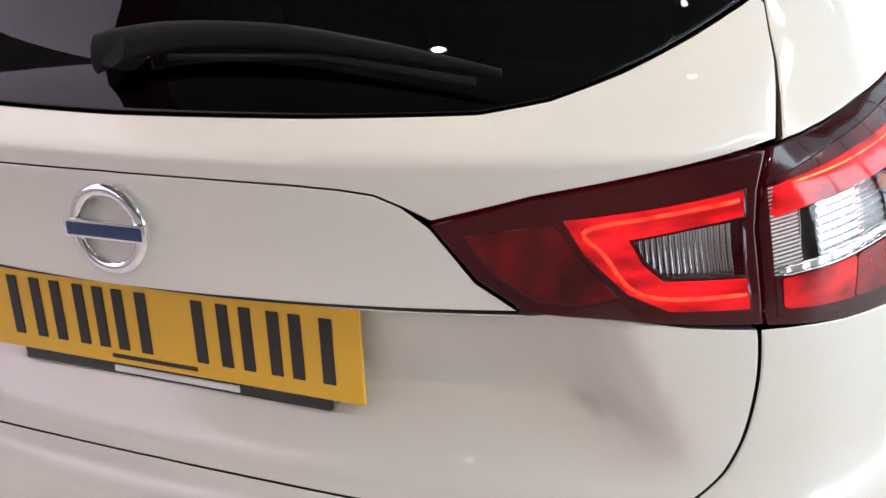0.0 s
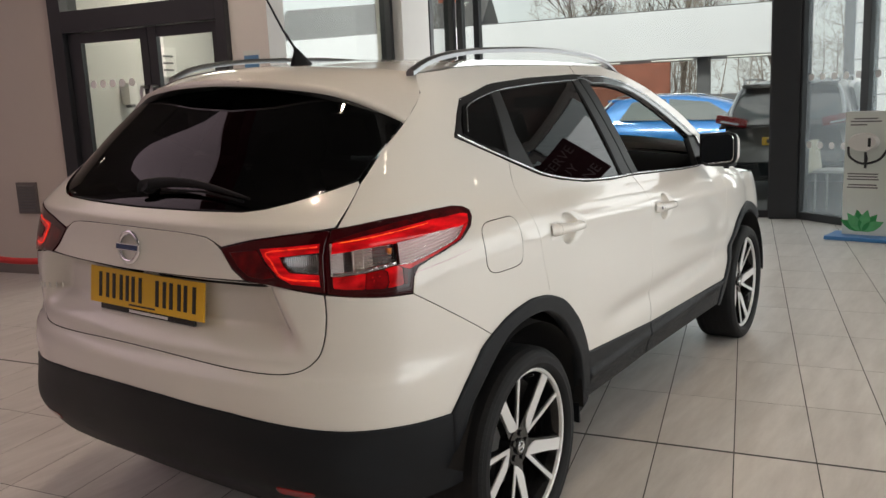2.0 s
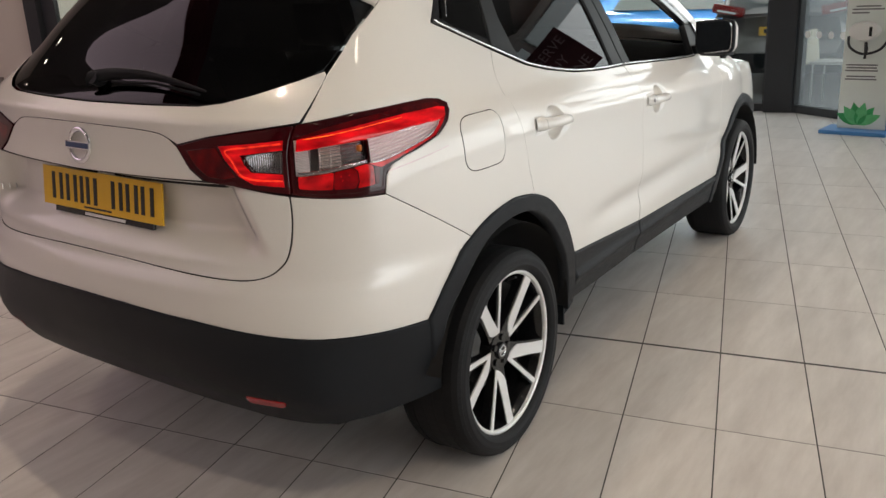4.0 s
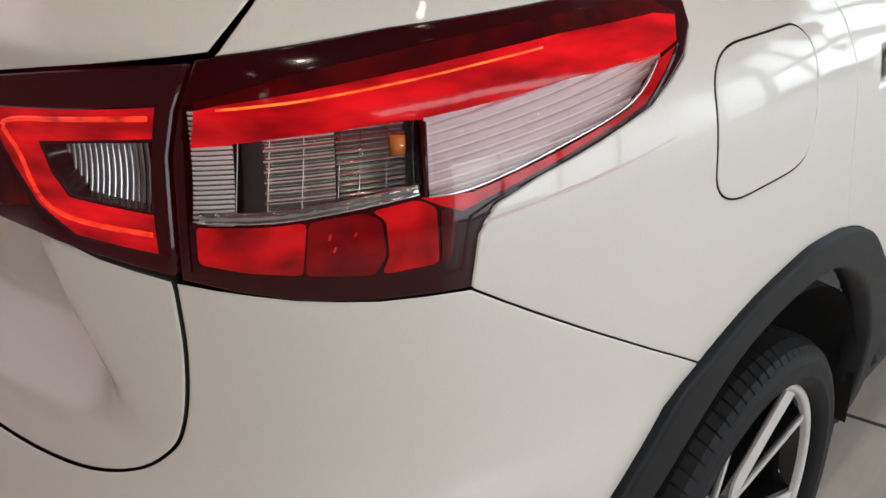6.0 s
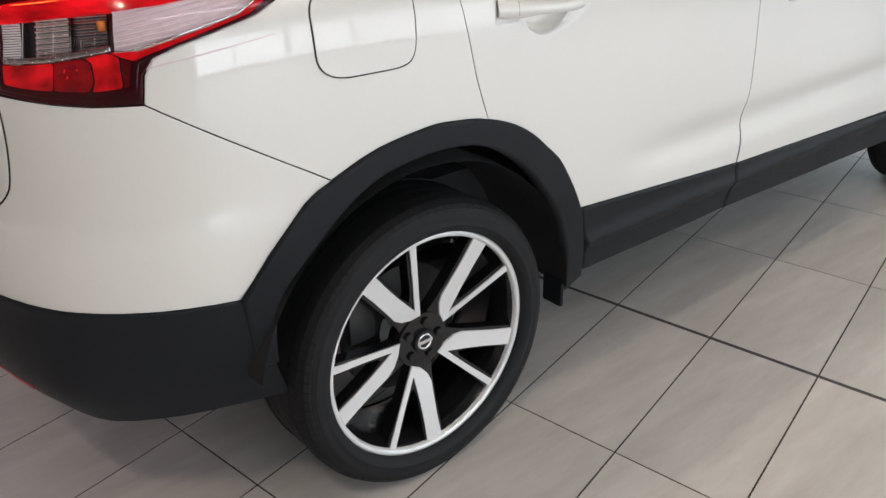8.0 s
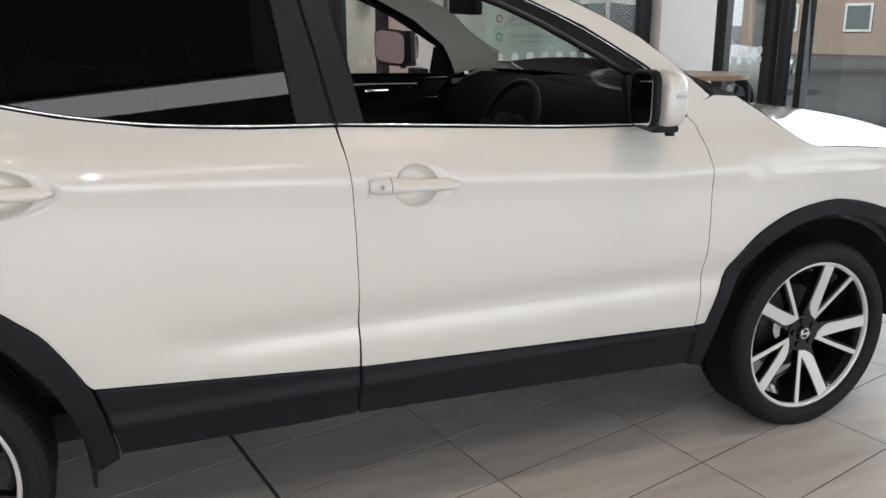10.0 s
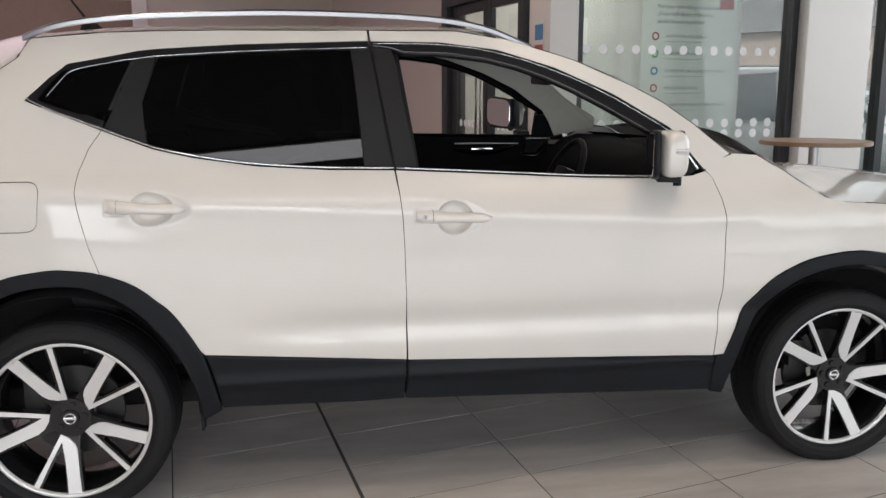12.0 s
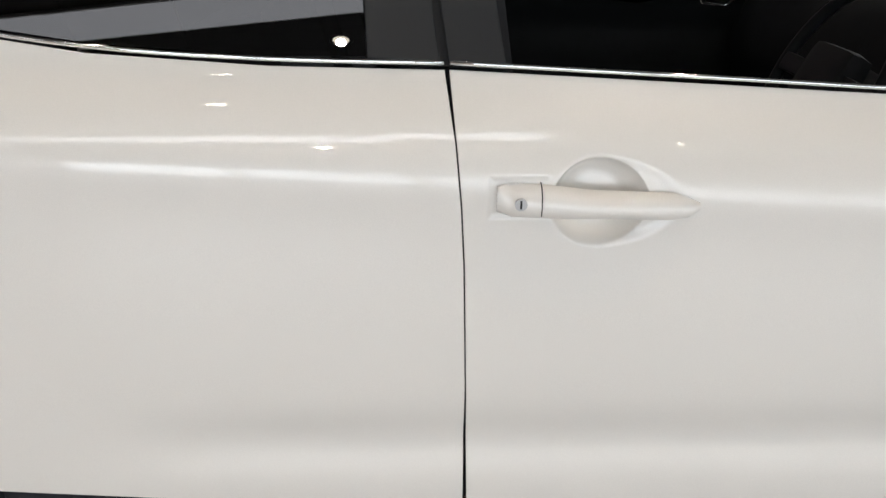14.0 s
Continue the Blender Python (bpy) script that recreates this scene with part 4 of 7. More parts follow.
# near-black inner shells for the shade behind the gaps, floor pan and wheel houses
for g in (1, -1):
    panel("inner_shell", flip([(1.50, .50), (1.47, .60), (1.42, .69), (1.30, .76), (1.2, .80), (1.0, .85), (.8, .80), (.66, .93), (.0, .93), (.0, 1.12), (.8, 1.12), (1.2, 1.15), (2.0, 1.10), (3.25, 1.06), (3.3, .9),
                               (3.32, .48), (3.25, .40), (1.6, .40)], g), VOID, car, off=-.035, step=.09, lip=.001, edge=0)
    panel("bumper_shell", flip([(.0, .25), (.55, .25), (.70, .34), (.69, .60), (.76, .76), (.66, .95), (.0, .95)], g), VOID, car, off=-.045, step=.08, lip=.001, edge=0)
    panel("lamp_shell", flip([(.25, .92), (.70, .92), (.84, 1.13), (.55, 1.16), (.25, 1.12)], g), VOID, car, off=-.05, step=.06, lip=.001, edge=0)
part("floor_pan", box(-.58, -.30, .27, .58, 3.2, .36, .03), ARCHIN, car)
for g in (1, -1):
    for hy in (0.0, 2.646):
        arc = [radians(a) for a in range(0, 169, 6)]
        sec = [(.52, .0), (.52, .405), (.80, .412), (.868, .405)]
        v = [(g * d, hy + r * math.cos(a), .338 + r * math.sin(a)) for a in arc for d, r in sec]
        f = [(i * 4 + j, i * 4 + j + 1, i * 4 + j + 5, i * 4 + j + 4) for i in range(len(arc) - 1) for j in range(3)]
        link("wheel_house", mesh_of("wheel_house", v, f, ARCHIN, True), car)
    part("mud_flap", box(min(g * .79, g * .850), .405, .275, max(g * .79, g * .850), .415, .35, .003), BLACKPL, car)

# ---------------------------------------------------------------- wheels
DISC = mat("worn_brake_disc", (.05, .05, .05), .45, metal=.7, var=.1, scale=40)


def wheel(cx, cy, spin, g):
    w = new("wheel")
    w.parent = car
    w["label"] = "black and machined silver alloy wheel with low tyre"
    base = Matrix.Translation((cx, cy, .337)) @ Matrix.Diagonal((g, 1, 1, 1))
    RS = 1.035
    prof = [(-.105, .245), (-.110, .265), (-.114, .285), (-.111, .303), (-.100, .315), (-.082, .3225), (-.05, .3250), (.05, .3250), (.082, .3225), (.100, .3150), (.1085, .3060),
            (.1110, .3020), (.1122, .2990), (.1130, .2985), (.1138, .2960), (.1142, .2880), (.1130, .2780), (.1136, .2770), (.1130, .2755), (.1090, .2670), (.1030, .2605), (.0960, .2575)]
    seat_z = -.3165                      # the tread stands flat on the floor

    def stand(vv):
        return [(x + .05 * max(0, seat_z + .03 - z) * (1 if x > 0 else -1), y, max(z, seat_z)) for x, y, z in vv]
    v, f = lathe(prof, 96)
    tyre = link("tyre", mesh_of("tyre", stand(v), f, RUBBER, True), w)
    # tread blocks on the shoulders, ribs in the middle
    tv, tf = [], []
    for k in range(96):
        for side in (-1, 1):
            a0, a1 = 2 * math.pi * (k + .05) / 96, 2 * math.pi * (k + .90) / 96
            st = len(tv)
            sh = .12 / 84 * 2 * math.pi * side
            for x, r in ((.058, .3235), (.058, .3275), (.084, .3252), (.100, .3178), (.1070, .3095), (.1080, .3062)):
                for a in (a0, a1):
                    tv.append((side * x, r * math.cos(a + sh * x * 40), r * math.sin(a + sh * x * 40)))
            for i in range(5):
                q = st + i * 2
                tf.append((q, q + 1, q + 3, q + 2) if side > 0 else (q + 1, q, q + 2, q + 3))
    for x in (-.036, 0.0, .036):
        n = 72
        st = len(tv)
        for k in range(n):
            a = 2 * math.pi * k / n
            for dx, r in ((-.0170, .3250), (-.0160, .3258), (.0160, .3258), (.0170, .3250)):
                tv.append((x + dx, r * math.cos(a), r * math.sin(a)))
        for k in range(n):
            q, p = st + 4 * k, st + 4 * ((k + 1) % n)
            tf += [(q + i, p + i, p + i + 1, q + i + 1) for i in range(3)]
    link("tread", mesh_of("tread", stand(tv), tf, RUBBER), tyre)
    # barrel and rim lip
    v, f = lathe([(-.10, .238), (-.06, .215), (.05, .222), (.082, .236), (.090, .241)], 64)
    link("rim_barrel", mesh_of("rim_barrel", [(x, y * RS, z * RS) for x, y, z in v], f, RIMBLK, True), w)
    v, f = lathe([(.080, .2360), (.090, .2370), (.0935, .2392), (.0955, .2440), (.094, .2490), (.088, .2505)], 80)
    link("rim_lip", mesh_of("rim_lip", [(x, y * RS, z * RS) for x, y, z in v], f, MACHINED, True), w)
    # spokes: a broad and a slim arm that meet near the hub

    def prism(outline, x_of, depth, material, name, par):
        o = ccw(outline)
        n = len(o)
        o = [(p[0] * RS, p[1] * RS) for p in o]
        vv = [(x_of(p), p[0], p[1]) for p in o] + [(x_of(p) - depth, p[0] * .985, p[1] * .985) for p in o]
        ff = [(i, n + i, n + (i + 1) % n, (i + 1) % n) for i in range(n)]
        tri = tess([[Vector((p[0], p[1], 0)) for p in o]])
        ff += [tuple(t) for t in tri]
        ff = [tuple(q) for q in ff]
        return link(name, mesh_of(name, vv, ff, material), par)

    for k in range(5):
        a = radians(spin + 72 * k)
        rot = lambda p: (p[0] * math.cos(a) - p[1] * math.sin(a), p[0] * math.sin(a) + p[1] * math.cos(a))
        way = (math.cos(a + radians(14)), math.sin(a + radians(14)))
        face = lambda p, way=way: .052 + .150 * (p[0] * way[0] + p[1] * way[1])
        pol = lambda r, d: (r * math.cos(radians(d)), r * math.sin(radians(d)))
        # broad arm leaves the elbow and sweeps to the rim
        broad = [pol(.060, -4), pol(.078, 3), pol(.105, 11.5), pol(.14, 17), pol(.19, 20.5), pol(.237, 22.0), pol(.237, 31.5), pol(.19, 31.5), pol(.14, 32.5), pol(.105, 34), pol(.085, 31), pol(.066, 18)]
        slim = [pol(.060, -6), pol(.237, -3.2), pol(.237, .6), pol(.15, 1.2), pol(.078, 4.5), pol(.066, 8)]
        prism([rot(p) for p in broad], face, .004, MACHINED, "spoke_face", w)
        prism([rot(p) for p in slim], lambda p: face(p) + .0006, .004, MACHINED, "spoke_face", w)
        wide = [pol(.045, -14), pol(.09, -2.5), pol(.237, -4.6), pol(.237, 2.0), pol(.12, 5.5), pol(.11, 9.5), pol(.14, 15.5), pol(.19, 19.2), pol(.237, 20.8), pol(.237, 33), pol(.14, 35), pol(.10, 38), pol(.045, 58)]
        prism([rot(p) for p in wide], lambda p: face(p) - .004, .030, RIMBLK, "spoke", w)
    part("hub", cyl(.064, .04, 30, Matrix.Translation((.040, 0, 0)) @ Matrix.Rotation(radians(90), 4, "Y")), RIMBLK, w, smooth=True, angle=40)
    cap = part("centre_cap", cyl(.028, .010, 30, Matrix.Translation((.063, 0, 0)) @ Matrix.Rotation(radians(90), 4, "Y"), r2=.026), RIMBLK, w, smooth=True, angle=40)
    v, f = lathe([(.066, .0145), (.0695, .0150), (.0695, .0185), (.066, .019)], 28)
    link("emblem", mesh_of("emblem", v, f, CHROME, True), cap)
    part("emblem", box(.066, -.020, -.004, .070, .020, .004, .001), CHROME, cap)
    for k in range(5):
        a = radians(spin + 50 + 72 * k)
        part("wheel_nut", cyl(.0105, .02, 6, Matrix.Translation((.056, .043 * math.cos(a), .043 * math.sin(a))) @ Matrix.Rotation(radians(90), 4, "Y")), RIMBLK, w)
    v, f = lathe([(-.035, .06), (-.035, .150), (-.015, .150), (-.015, .06)], 48)
    link("brake_disc", mesh_of("brake_disc", v, f, DISC), w)
    part("brake_caliper", box(-.045, -.15, .02, .012, -.085, .12, .012), DISC, w, smooth=True, angle=40)
    part("valve", cyl(.004, .03, 8, Matrix.Translation((.07, .228 * math.cos(radians(spin + 45)), .228 * math.sin(radians(spin + 45)))) @ Matrix.Rotation(radians(70), 4, "Y")), CABLE, w)
    w.matrix_basis = base


for hy, spin in ((0.0, 28), (2.646, 50)):
    wheel(.766, hy, spin, 1)
    wheel(-.766, hy, spin, -1)

# ---------------------------------------------------------------- tail lamps
IN_GAP, OUT_GAP = [(.510, 1.124), (.501, 1.09), (.497, 1.057), (.498, .968)], [(.5135, 1.126), (.5045, 1.09), (.5005, 1.059), (.5015, .966)]
OUTER = OUT_GAP[:1] + LAMP[4:19] + [(.53, .958)] + OUT_GAP[::-1][:-1]
INNER = [LAMP[0]] + LAMP[1:3] + [(.47, 1.119)] + IN_GAP + LAMP[20:]
CLR_A = [(.512, 1.064), (.55, 1.071), (.613, 1.081), (.619, 1.079), (.620, 1.028), (.584, 1.019), (.55, 1.012), (.517, 1.010), (.511, 1.012)]
CLR_B = [(.625, 1.080), (.66, 1.086), (.71, 1.094), (.760, 1.098), (.766, 1.093), (.740, 1.067), (.693, 1.047), (.645, 1.027), (.627, 1.026)]
RED_UP = [(.513, 1.096), (.564, 1.116), (.626, 1.129), (.698, 1.137), (.778, 1.138), (.798, 1.122), (.772, 1.099), (.71, 1.0955), (.66, 1.0875), (.625, 1.0815), (.613, 1.0825), (.55, 1.0725), (.511, 1.0655)]
RED_TOP = RED_UP[:6] + [(.797, 1.1225), (.778, 1.127), (.700, 1.1245), (.648, 1.1185), (.605, 1.1115), (.564, 1.1035), (.524, 1.0955), (.513, 1.092)]
RED_MID = [(.513, 1.0912), (.524, 1.0947), (.564, 1.1027), (.605, 1.1107), (.648, 1.1177), (.700, 1.1237), (.778, 1.1262), (.797, 1.122), (.789, 1.104)] + RED_UP[6:]
RED_LOW = [(.508, 1.0105), (.517, 1.0085), (.55, 1.0105), (.584, 1.0175), (.62, 1.0265), (.645, 1.0255), (.693, 1.0455), (.740, 1.0655), (.768, 1.094), (.790, 1.103), (.752, 1.064), (.70, 1.040), (.656, 1.018), (.643, 1.008), (.638, .966), (.596, .960), (.55, .963), (.508, .973)]
ZONE = [(.507, 1.094), (.564, 1.116), (.626, 1.129), (.698, 1.137), (.778, 1.138), (.798, 1.122), (.790, 1.103), (.752, 1.064), (.70, 1.040), (.656, 1.018), (.643, 1.008), (.638, .966), (.596, .960), (.55, .963), (.507, .973)]
LOW_A = [(.512, 1.0085), (.517, 1.0082), (.55, 1.0100), (.566, 1.0130), (.563, .9725), (.535, .975), (.512, .980)]
LOW_B = [(.567, 1.0132), (.584, 1.0165), (.594, 1.0185), (.601, 1.012), (.6025, .985), (.597, .970), (.564, .9725)]
LOW_C = [(.596, 1.0190), (.618, 1.0250), (.627, 1.018), (.6275, .974), (.600, .970), (.604, .985), (.603, 1.012)]
LOW_D = [(.629, 1.017), (.637, 1.012), (.6335, .975), (.629, .974)]
LOW_E = [(.620, 1.0258), (.645, 1.0255), (.693, 1.0455), (.740, 1.0655), (.768, 1.094), (.786, 1.101), (.750, 1.0655), (.698, 1.042), (.654, 1.0205), (.640, 1.0125), (.629, 1.0185)]
RED_IN = [(.378, 1.076), (.44, 1.084), (.492, 1.092), (.490, 1.070), (.455, 1.064), (.418, 1.057), (.425, 1.035), (.437, 1.018), (.489, 1.014), (.490, .985), (.44, .990), (.415, 1.008), (.39, 1.045)]
CLR_IN = [(.421, 1.055), (.455, 1.062), (.489, 1.067), (.488, 1.017), (.440, 1.021), (.428, 1.036)]
DRED_IN = [(.312, 1.062), (.372, 1.072), (.385, 1.045), (.408, 1.006), (.385, 1.000), (.356, 1.004), (.331, 1.027)]


REFPINK = mat("rose_tinted_ribs", (0.74, 0.60, 0.63), 0.22, coat=.6, var=0.08, scale=70)
# dark metal that paints the shade lying in the pressed rib grooves
GROOVE = mat("rib_groove_shade", (.24, .24, .245), .2, metal=.6, coat=.5)


def tail_lamp(g):
    f = lambda p: flip(p, g)
    hol_o, hol_i = [ZONE], [RED_IN, CLR_IN, DRED_IN]
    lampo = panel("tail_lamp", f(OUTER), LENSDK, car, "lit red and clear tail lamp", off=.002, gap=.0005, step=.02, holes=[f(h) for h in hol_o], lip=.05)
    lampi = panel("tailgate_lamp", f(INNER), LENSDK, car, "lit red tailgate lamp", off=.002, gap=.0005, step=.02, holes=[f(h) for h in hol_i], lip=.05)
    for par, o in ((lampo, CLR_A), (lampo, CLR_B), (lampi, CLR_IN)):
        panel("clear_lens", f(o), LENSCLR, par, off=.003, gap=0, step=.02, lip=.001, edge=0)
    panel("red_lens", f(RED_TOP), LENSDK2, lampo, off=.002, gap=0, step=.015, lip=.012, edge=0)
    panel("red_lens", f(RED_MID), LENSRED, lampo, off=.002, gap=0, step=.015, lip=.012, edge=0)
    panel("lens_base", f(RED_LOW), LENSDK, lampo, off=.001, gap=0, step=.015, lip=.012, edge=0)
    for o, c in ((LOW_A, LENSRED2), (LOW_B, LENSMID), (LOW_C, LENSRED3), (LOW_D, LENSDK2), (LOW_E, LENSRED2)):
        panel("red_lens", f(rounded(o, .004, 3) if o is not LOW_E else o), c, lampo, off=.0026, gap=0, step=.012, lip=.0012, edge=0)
    # short glowing tubes put in as glints off the bulb
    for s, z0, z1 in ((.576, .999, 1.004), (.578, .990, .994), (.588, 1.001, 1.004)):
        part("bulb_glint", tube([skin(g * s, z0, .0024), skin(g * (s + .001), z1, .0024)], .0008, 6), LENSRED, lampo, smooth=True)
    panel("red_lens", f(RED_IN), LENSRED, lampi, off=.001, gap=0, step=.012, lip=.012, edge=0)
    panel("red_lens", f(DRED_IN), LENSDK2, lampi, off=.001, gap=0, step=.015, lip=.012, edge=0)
    bar = [skin(g * .6225, z, .001) for z in (1.079, 1.055, 1.027)]
    part("lens_divider", tube(bar, .0025, 6), LENSDK, lampo, smooth=True)
    rail = lambda pts, o, r, n, par, mt: part(n, tube([skin(g * s, z, o) for s, z in spline(pts, 6)], r, 6), mt, par, "glowing orange-red light guide", smooth=True)
    rail([(.524, 1.092), (.564, 1.097), (.605, 1.104), (.648, 1.111), (.690, 1.1165)], .0014, .0012, "light_guide", lampo, GUIDE)
    rail([(.488, 1.084), (.44, 1.077), (.392, 1.067), (.402, 1.045), (.425, 1.006), (.488, .999)], .0008, .0022, "light_guide", lampi, GUIDE2)

    def ribbed(name, pl, par, n, along, material, depth, amp, slant=.2, wide=4, groove=GROOVE):
        """A reflector bowl with pressed ribs."""
        o = ccw(pl)
        lo, hi = np.min(o, axis=0), np.max(o, axis=0)
        verts, faces = [], []
        nu, nv = (n * 6, 8) if along == "s" else (18, n * 6)
        for i in range(nu + 1):
            for j in range(nv + 1):
                s, z = lo[0] + (hi[0] - lo[0]) * i / nu, lo[1] + (hi[1] - lo[1]) * j / nv
                ph = (i if along == "s" else j) / 6
                if along == "z":
                    z += slant * (s - lo[0])
                verts.append(skin(g * s, z, -depth - .006 * math.sin(math.pi * j / nv) + amp * abs(math.sin(math.pi * ph))))
        for i in range(nu):
            for j in range(nv):
                q = i * (nv + 1) + j
                faces.append((q, q + nv + 1, q + nv + 2, q + 1))
        me = mesh_of(name, verts, faces, material, True)
        me.materials.append(groove)
        me.polygons.foreach_set("material_index", [1 if ((k // nv) % 6 if along == "s" else k % nv % 6) > wide else 0 for k in range(nu * nv)])
        return link(name, me, par)
    cell = lambda s0, s1: [(s0, .998), (s1, .998), (s1, 1.092), (s0, 1.092)]
    ribbed("reflector", cell(.508, .530), lampo, 26, "z", REFBRIGHT, .004, .002, .12, 3)
    ribbed("reflector", cell(.530, .545), lampo, 1, "s", REFDARK2, .022, .001, 0, 9)
    ribbed("reflector", cell(.545, .580), lampo, 12, "z", REFLECT, .009, .006, .12, 4)
    ribbed("reflector", cell(.580, .615), lampo, 11, "z", REFDARK, .020, .006, .10, 4)
    ribbed("reflector", cell(.615, .622), lampo, 1, "s", RIMBLK, .014, .002, 0, 9)
    for s_ in (.5295, .5455, .5625, .580, .590, .603):
        part("reflector_web", tube([skin(g * (s_ + .001 * k), z, -.009) for k, z in enumerate((1.008, 1.03, 1.05, 1.078))], .0004, 5), REFBRIGHT if s_ < .57 else REFDARK, lampo, smooth=True)
    ribbed("reflector", [(.623, .990), (.775, .990), (.775, 1.085), (.623, 1.085)], lampo, 13, "z", REFPINK, .003, .0040, .26, groove=REFBRIGHT)
    ribbed("reflector", [(.405, 1.0), (.493, 1.0), (.493, 1.08), (.405, 1.08)], lampi, 22, "s", REFDARK, .016, .003)
    low = spline([(.6235, 1.0265), (.645, 1.029), (.693, 1.049), (.740, 1.069), (.765, 1.093)], 6)
    part("lens_edge", tube([skin(g * a, b, .0030) for a, b in low], .0013, 6), CHROME, lampo, "bright lower edge of the clear lens", smooth=True)
    part("lens_edge", tube([skin(g * a, b, .0030) for a, b in spline([(.514, 1.0115), (.55, 1.0135), (.584, 1.0205), (.618, 1.0285)], 5)], .0009, 6), CHROME, lampo, smooth=True)
    # scalloped bright shelf under the chambers
    shelf = spline([(.512, 1.010), (.55, 1.0125), (.584, 1.0195), (.620, 1.0275)], 10)
    sv = [skin(g * a, b + dz, -.0005 - dd - .0012 * (i % 3 == 0)) for i, (a, b) in enumerate(shelf) for dz, dd in ((.0, .0), (.003, .0018), (.006, .0006), (.008, .003))]
    sf = [(i * 4 + k, i * 4 + 4 + k, i * 4 + 5 + k, i * 4 + k + 1) for i in range(len(shelf) - 1) for k in range(3)]
    link("reflector_shelf", mesh_of("reflector_shelf", sv, sf, REFLECT, True), lampo, "bright scalloped reflector shelf")
    p = skin(g * .611, 1.066, -.012)
    part("bulb", cyl(.006, .014, 12, Matrix.Translation(p)), AMBER, lampo, smooth=True)


both(tail_lamp)

# ---------------------------------------------------------------- plate, badge, wiper, lettering
pm = Matrix.Translation((-.003, -.728, .908)) @ Matrix.Rotation(radians(-8), 4, "X")
plate = part("number_plate", box(-.26, -.003, -.0555, .26, .003, .0555, .002, m=pm), PLATEY, car, "yellow rear plate with black bars")
part("plate_holder", box(-.215, .003, -.073, .215, .012, -.045, .002, m=pm), PLATEBLK, plate)
for x0, x1 in ((-.216, -.166), (-.150, -.100), (-.086, -.072), (-.058, -.010), (.052, .100), (.114, .164), (.176, .228)):
    for a, b in ((x0, x0 + .015), (x1 - .015, x1))[:1 if x1 - x0 < .02 else 2]:
        part("plate_bar", box(a, -.0045, -.036, b, -.003, .040, .001, m=pm), INK, plate)
part("plate_print", box(-.07, -.004, -.048, .05, -.003, -.043, m=pm), INK, plate)
part("holder_print", box(-.075, .0015, -.069, .10, .003, -.061, m=pm), TEXTW, plate)
bp = skin(0, 1.056)
bm_ = Matrix.Translation((.009, bp.y - .002, 1.050)) @ Matrix.Rotation(radians(90), 4, "X") @ Matrix.Rotation(radians(-8), 4, "X") @ Matrix.Scale(.88, 4)
verts, faces = [], []
nR, nr = 56, 10
for i in range(nR):
    a = 2 * math.pi * i / nR
    for j in range(nr):
        b = 2 * math.pi * j / nr
        R = .0475 + .0085 * math.cos(b)
        verts.append(bm_ @ Vector((R * math.cos(a) * 1.0, R * math.sin(a), .006 + .007 * math.sin(b))))
for i in range(nR):
    for j in range(nr):
        faces.append((i * nr + j, ((i + 1) % nR) * nr + j, ((i + 1) % nR) * nr + (j + 1) % nr, i * nr + (j + 1) % nr))
badge = link("emblem", mesh_of("emblem", verts, faces, CHROME, True), car, "round chrome emblem with blue bar")
part("emblem_bar", box(-.060, -.0115, .004, .060, .0115, .016, .004, m=bm_), CHROME, badge, smooth=True, angle=40)
part("emblem_bar_inlay", box(-.054, -.008, .014, .054, .008, .0172, .002, m=bm_), BADGEBL, badge, "blue emblem inlay")
for k in range(7):
    x = -.475 + k * .0125
    part("model_lettering", box(-.0042, -.002, -.009, .0042, .002, .009, .001, m=Matrix.Translation(skin(x, .862, .003)) @ Matrix.Rotation(radians(-24), 4, "Z")), CHROME, car)
WIPER = [(-.022, 1.194, .020), (.0, 1.200, .018), (.05, 1.208, .014), (.12, 1.210, .0115), (.18, 1.208, .010), (.25, 1.200, .0075), (.31, 1.190, .005), (.35, 1.182, .003)]
wl = spline(WIPER, 5)
verts, faces = [], []
for s_, z_, h in wl:
    c, nrm = skin(s_, z_, .022), skin_normal(s_, z_)
    for k in range(10):
        a = 2 * math.pi * k / 10
        verts.append(c + Vector((0, 0, 1)).lerp(-nrm, .35).normalized() * (h * math.sin(a)) + nrm * (min(h, .012) * math.cos(a)))
nw = len(wl)
faces = [(i * 10 + k, i * 10 + (k + 1) % 10, (i + 1) * 10 + (k + 1) % 10, (i + 1) * 10 + k) for i in range(nw - 1) for k in range(10)]
faces += [tuple(range(10)), tuple((nw - 1) * 10 + k for k in range(10))]
wiper = link("rear_wiper", mesh_of("rear_wiper", verts, faces, TRIM, True), car, "black rear wiper")
part("wiper_pivot", cyl(.018, .035, 20, Matrix.Translation(skin(-.005, 1.200, .012)) @ Matrix.Rotation(radians(65), 4, "X")), TRIM, wiper, smooth=True, angle=40)
part("wiper_blade", tube([skin(s_, z_, .010) for s_, z_ in ((.05, 1.199), (.2, 1.200), (.33, 1.182))], .004, 6), TRIM, wiper, smooth=True)

# ---------------------------------------------------------------- handles and mirrors


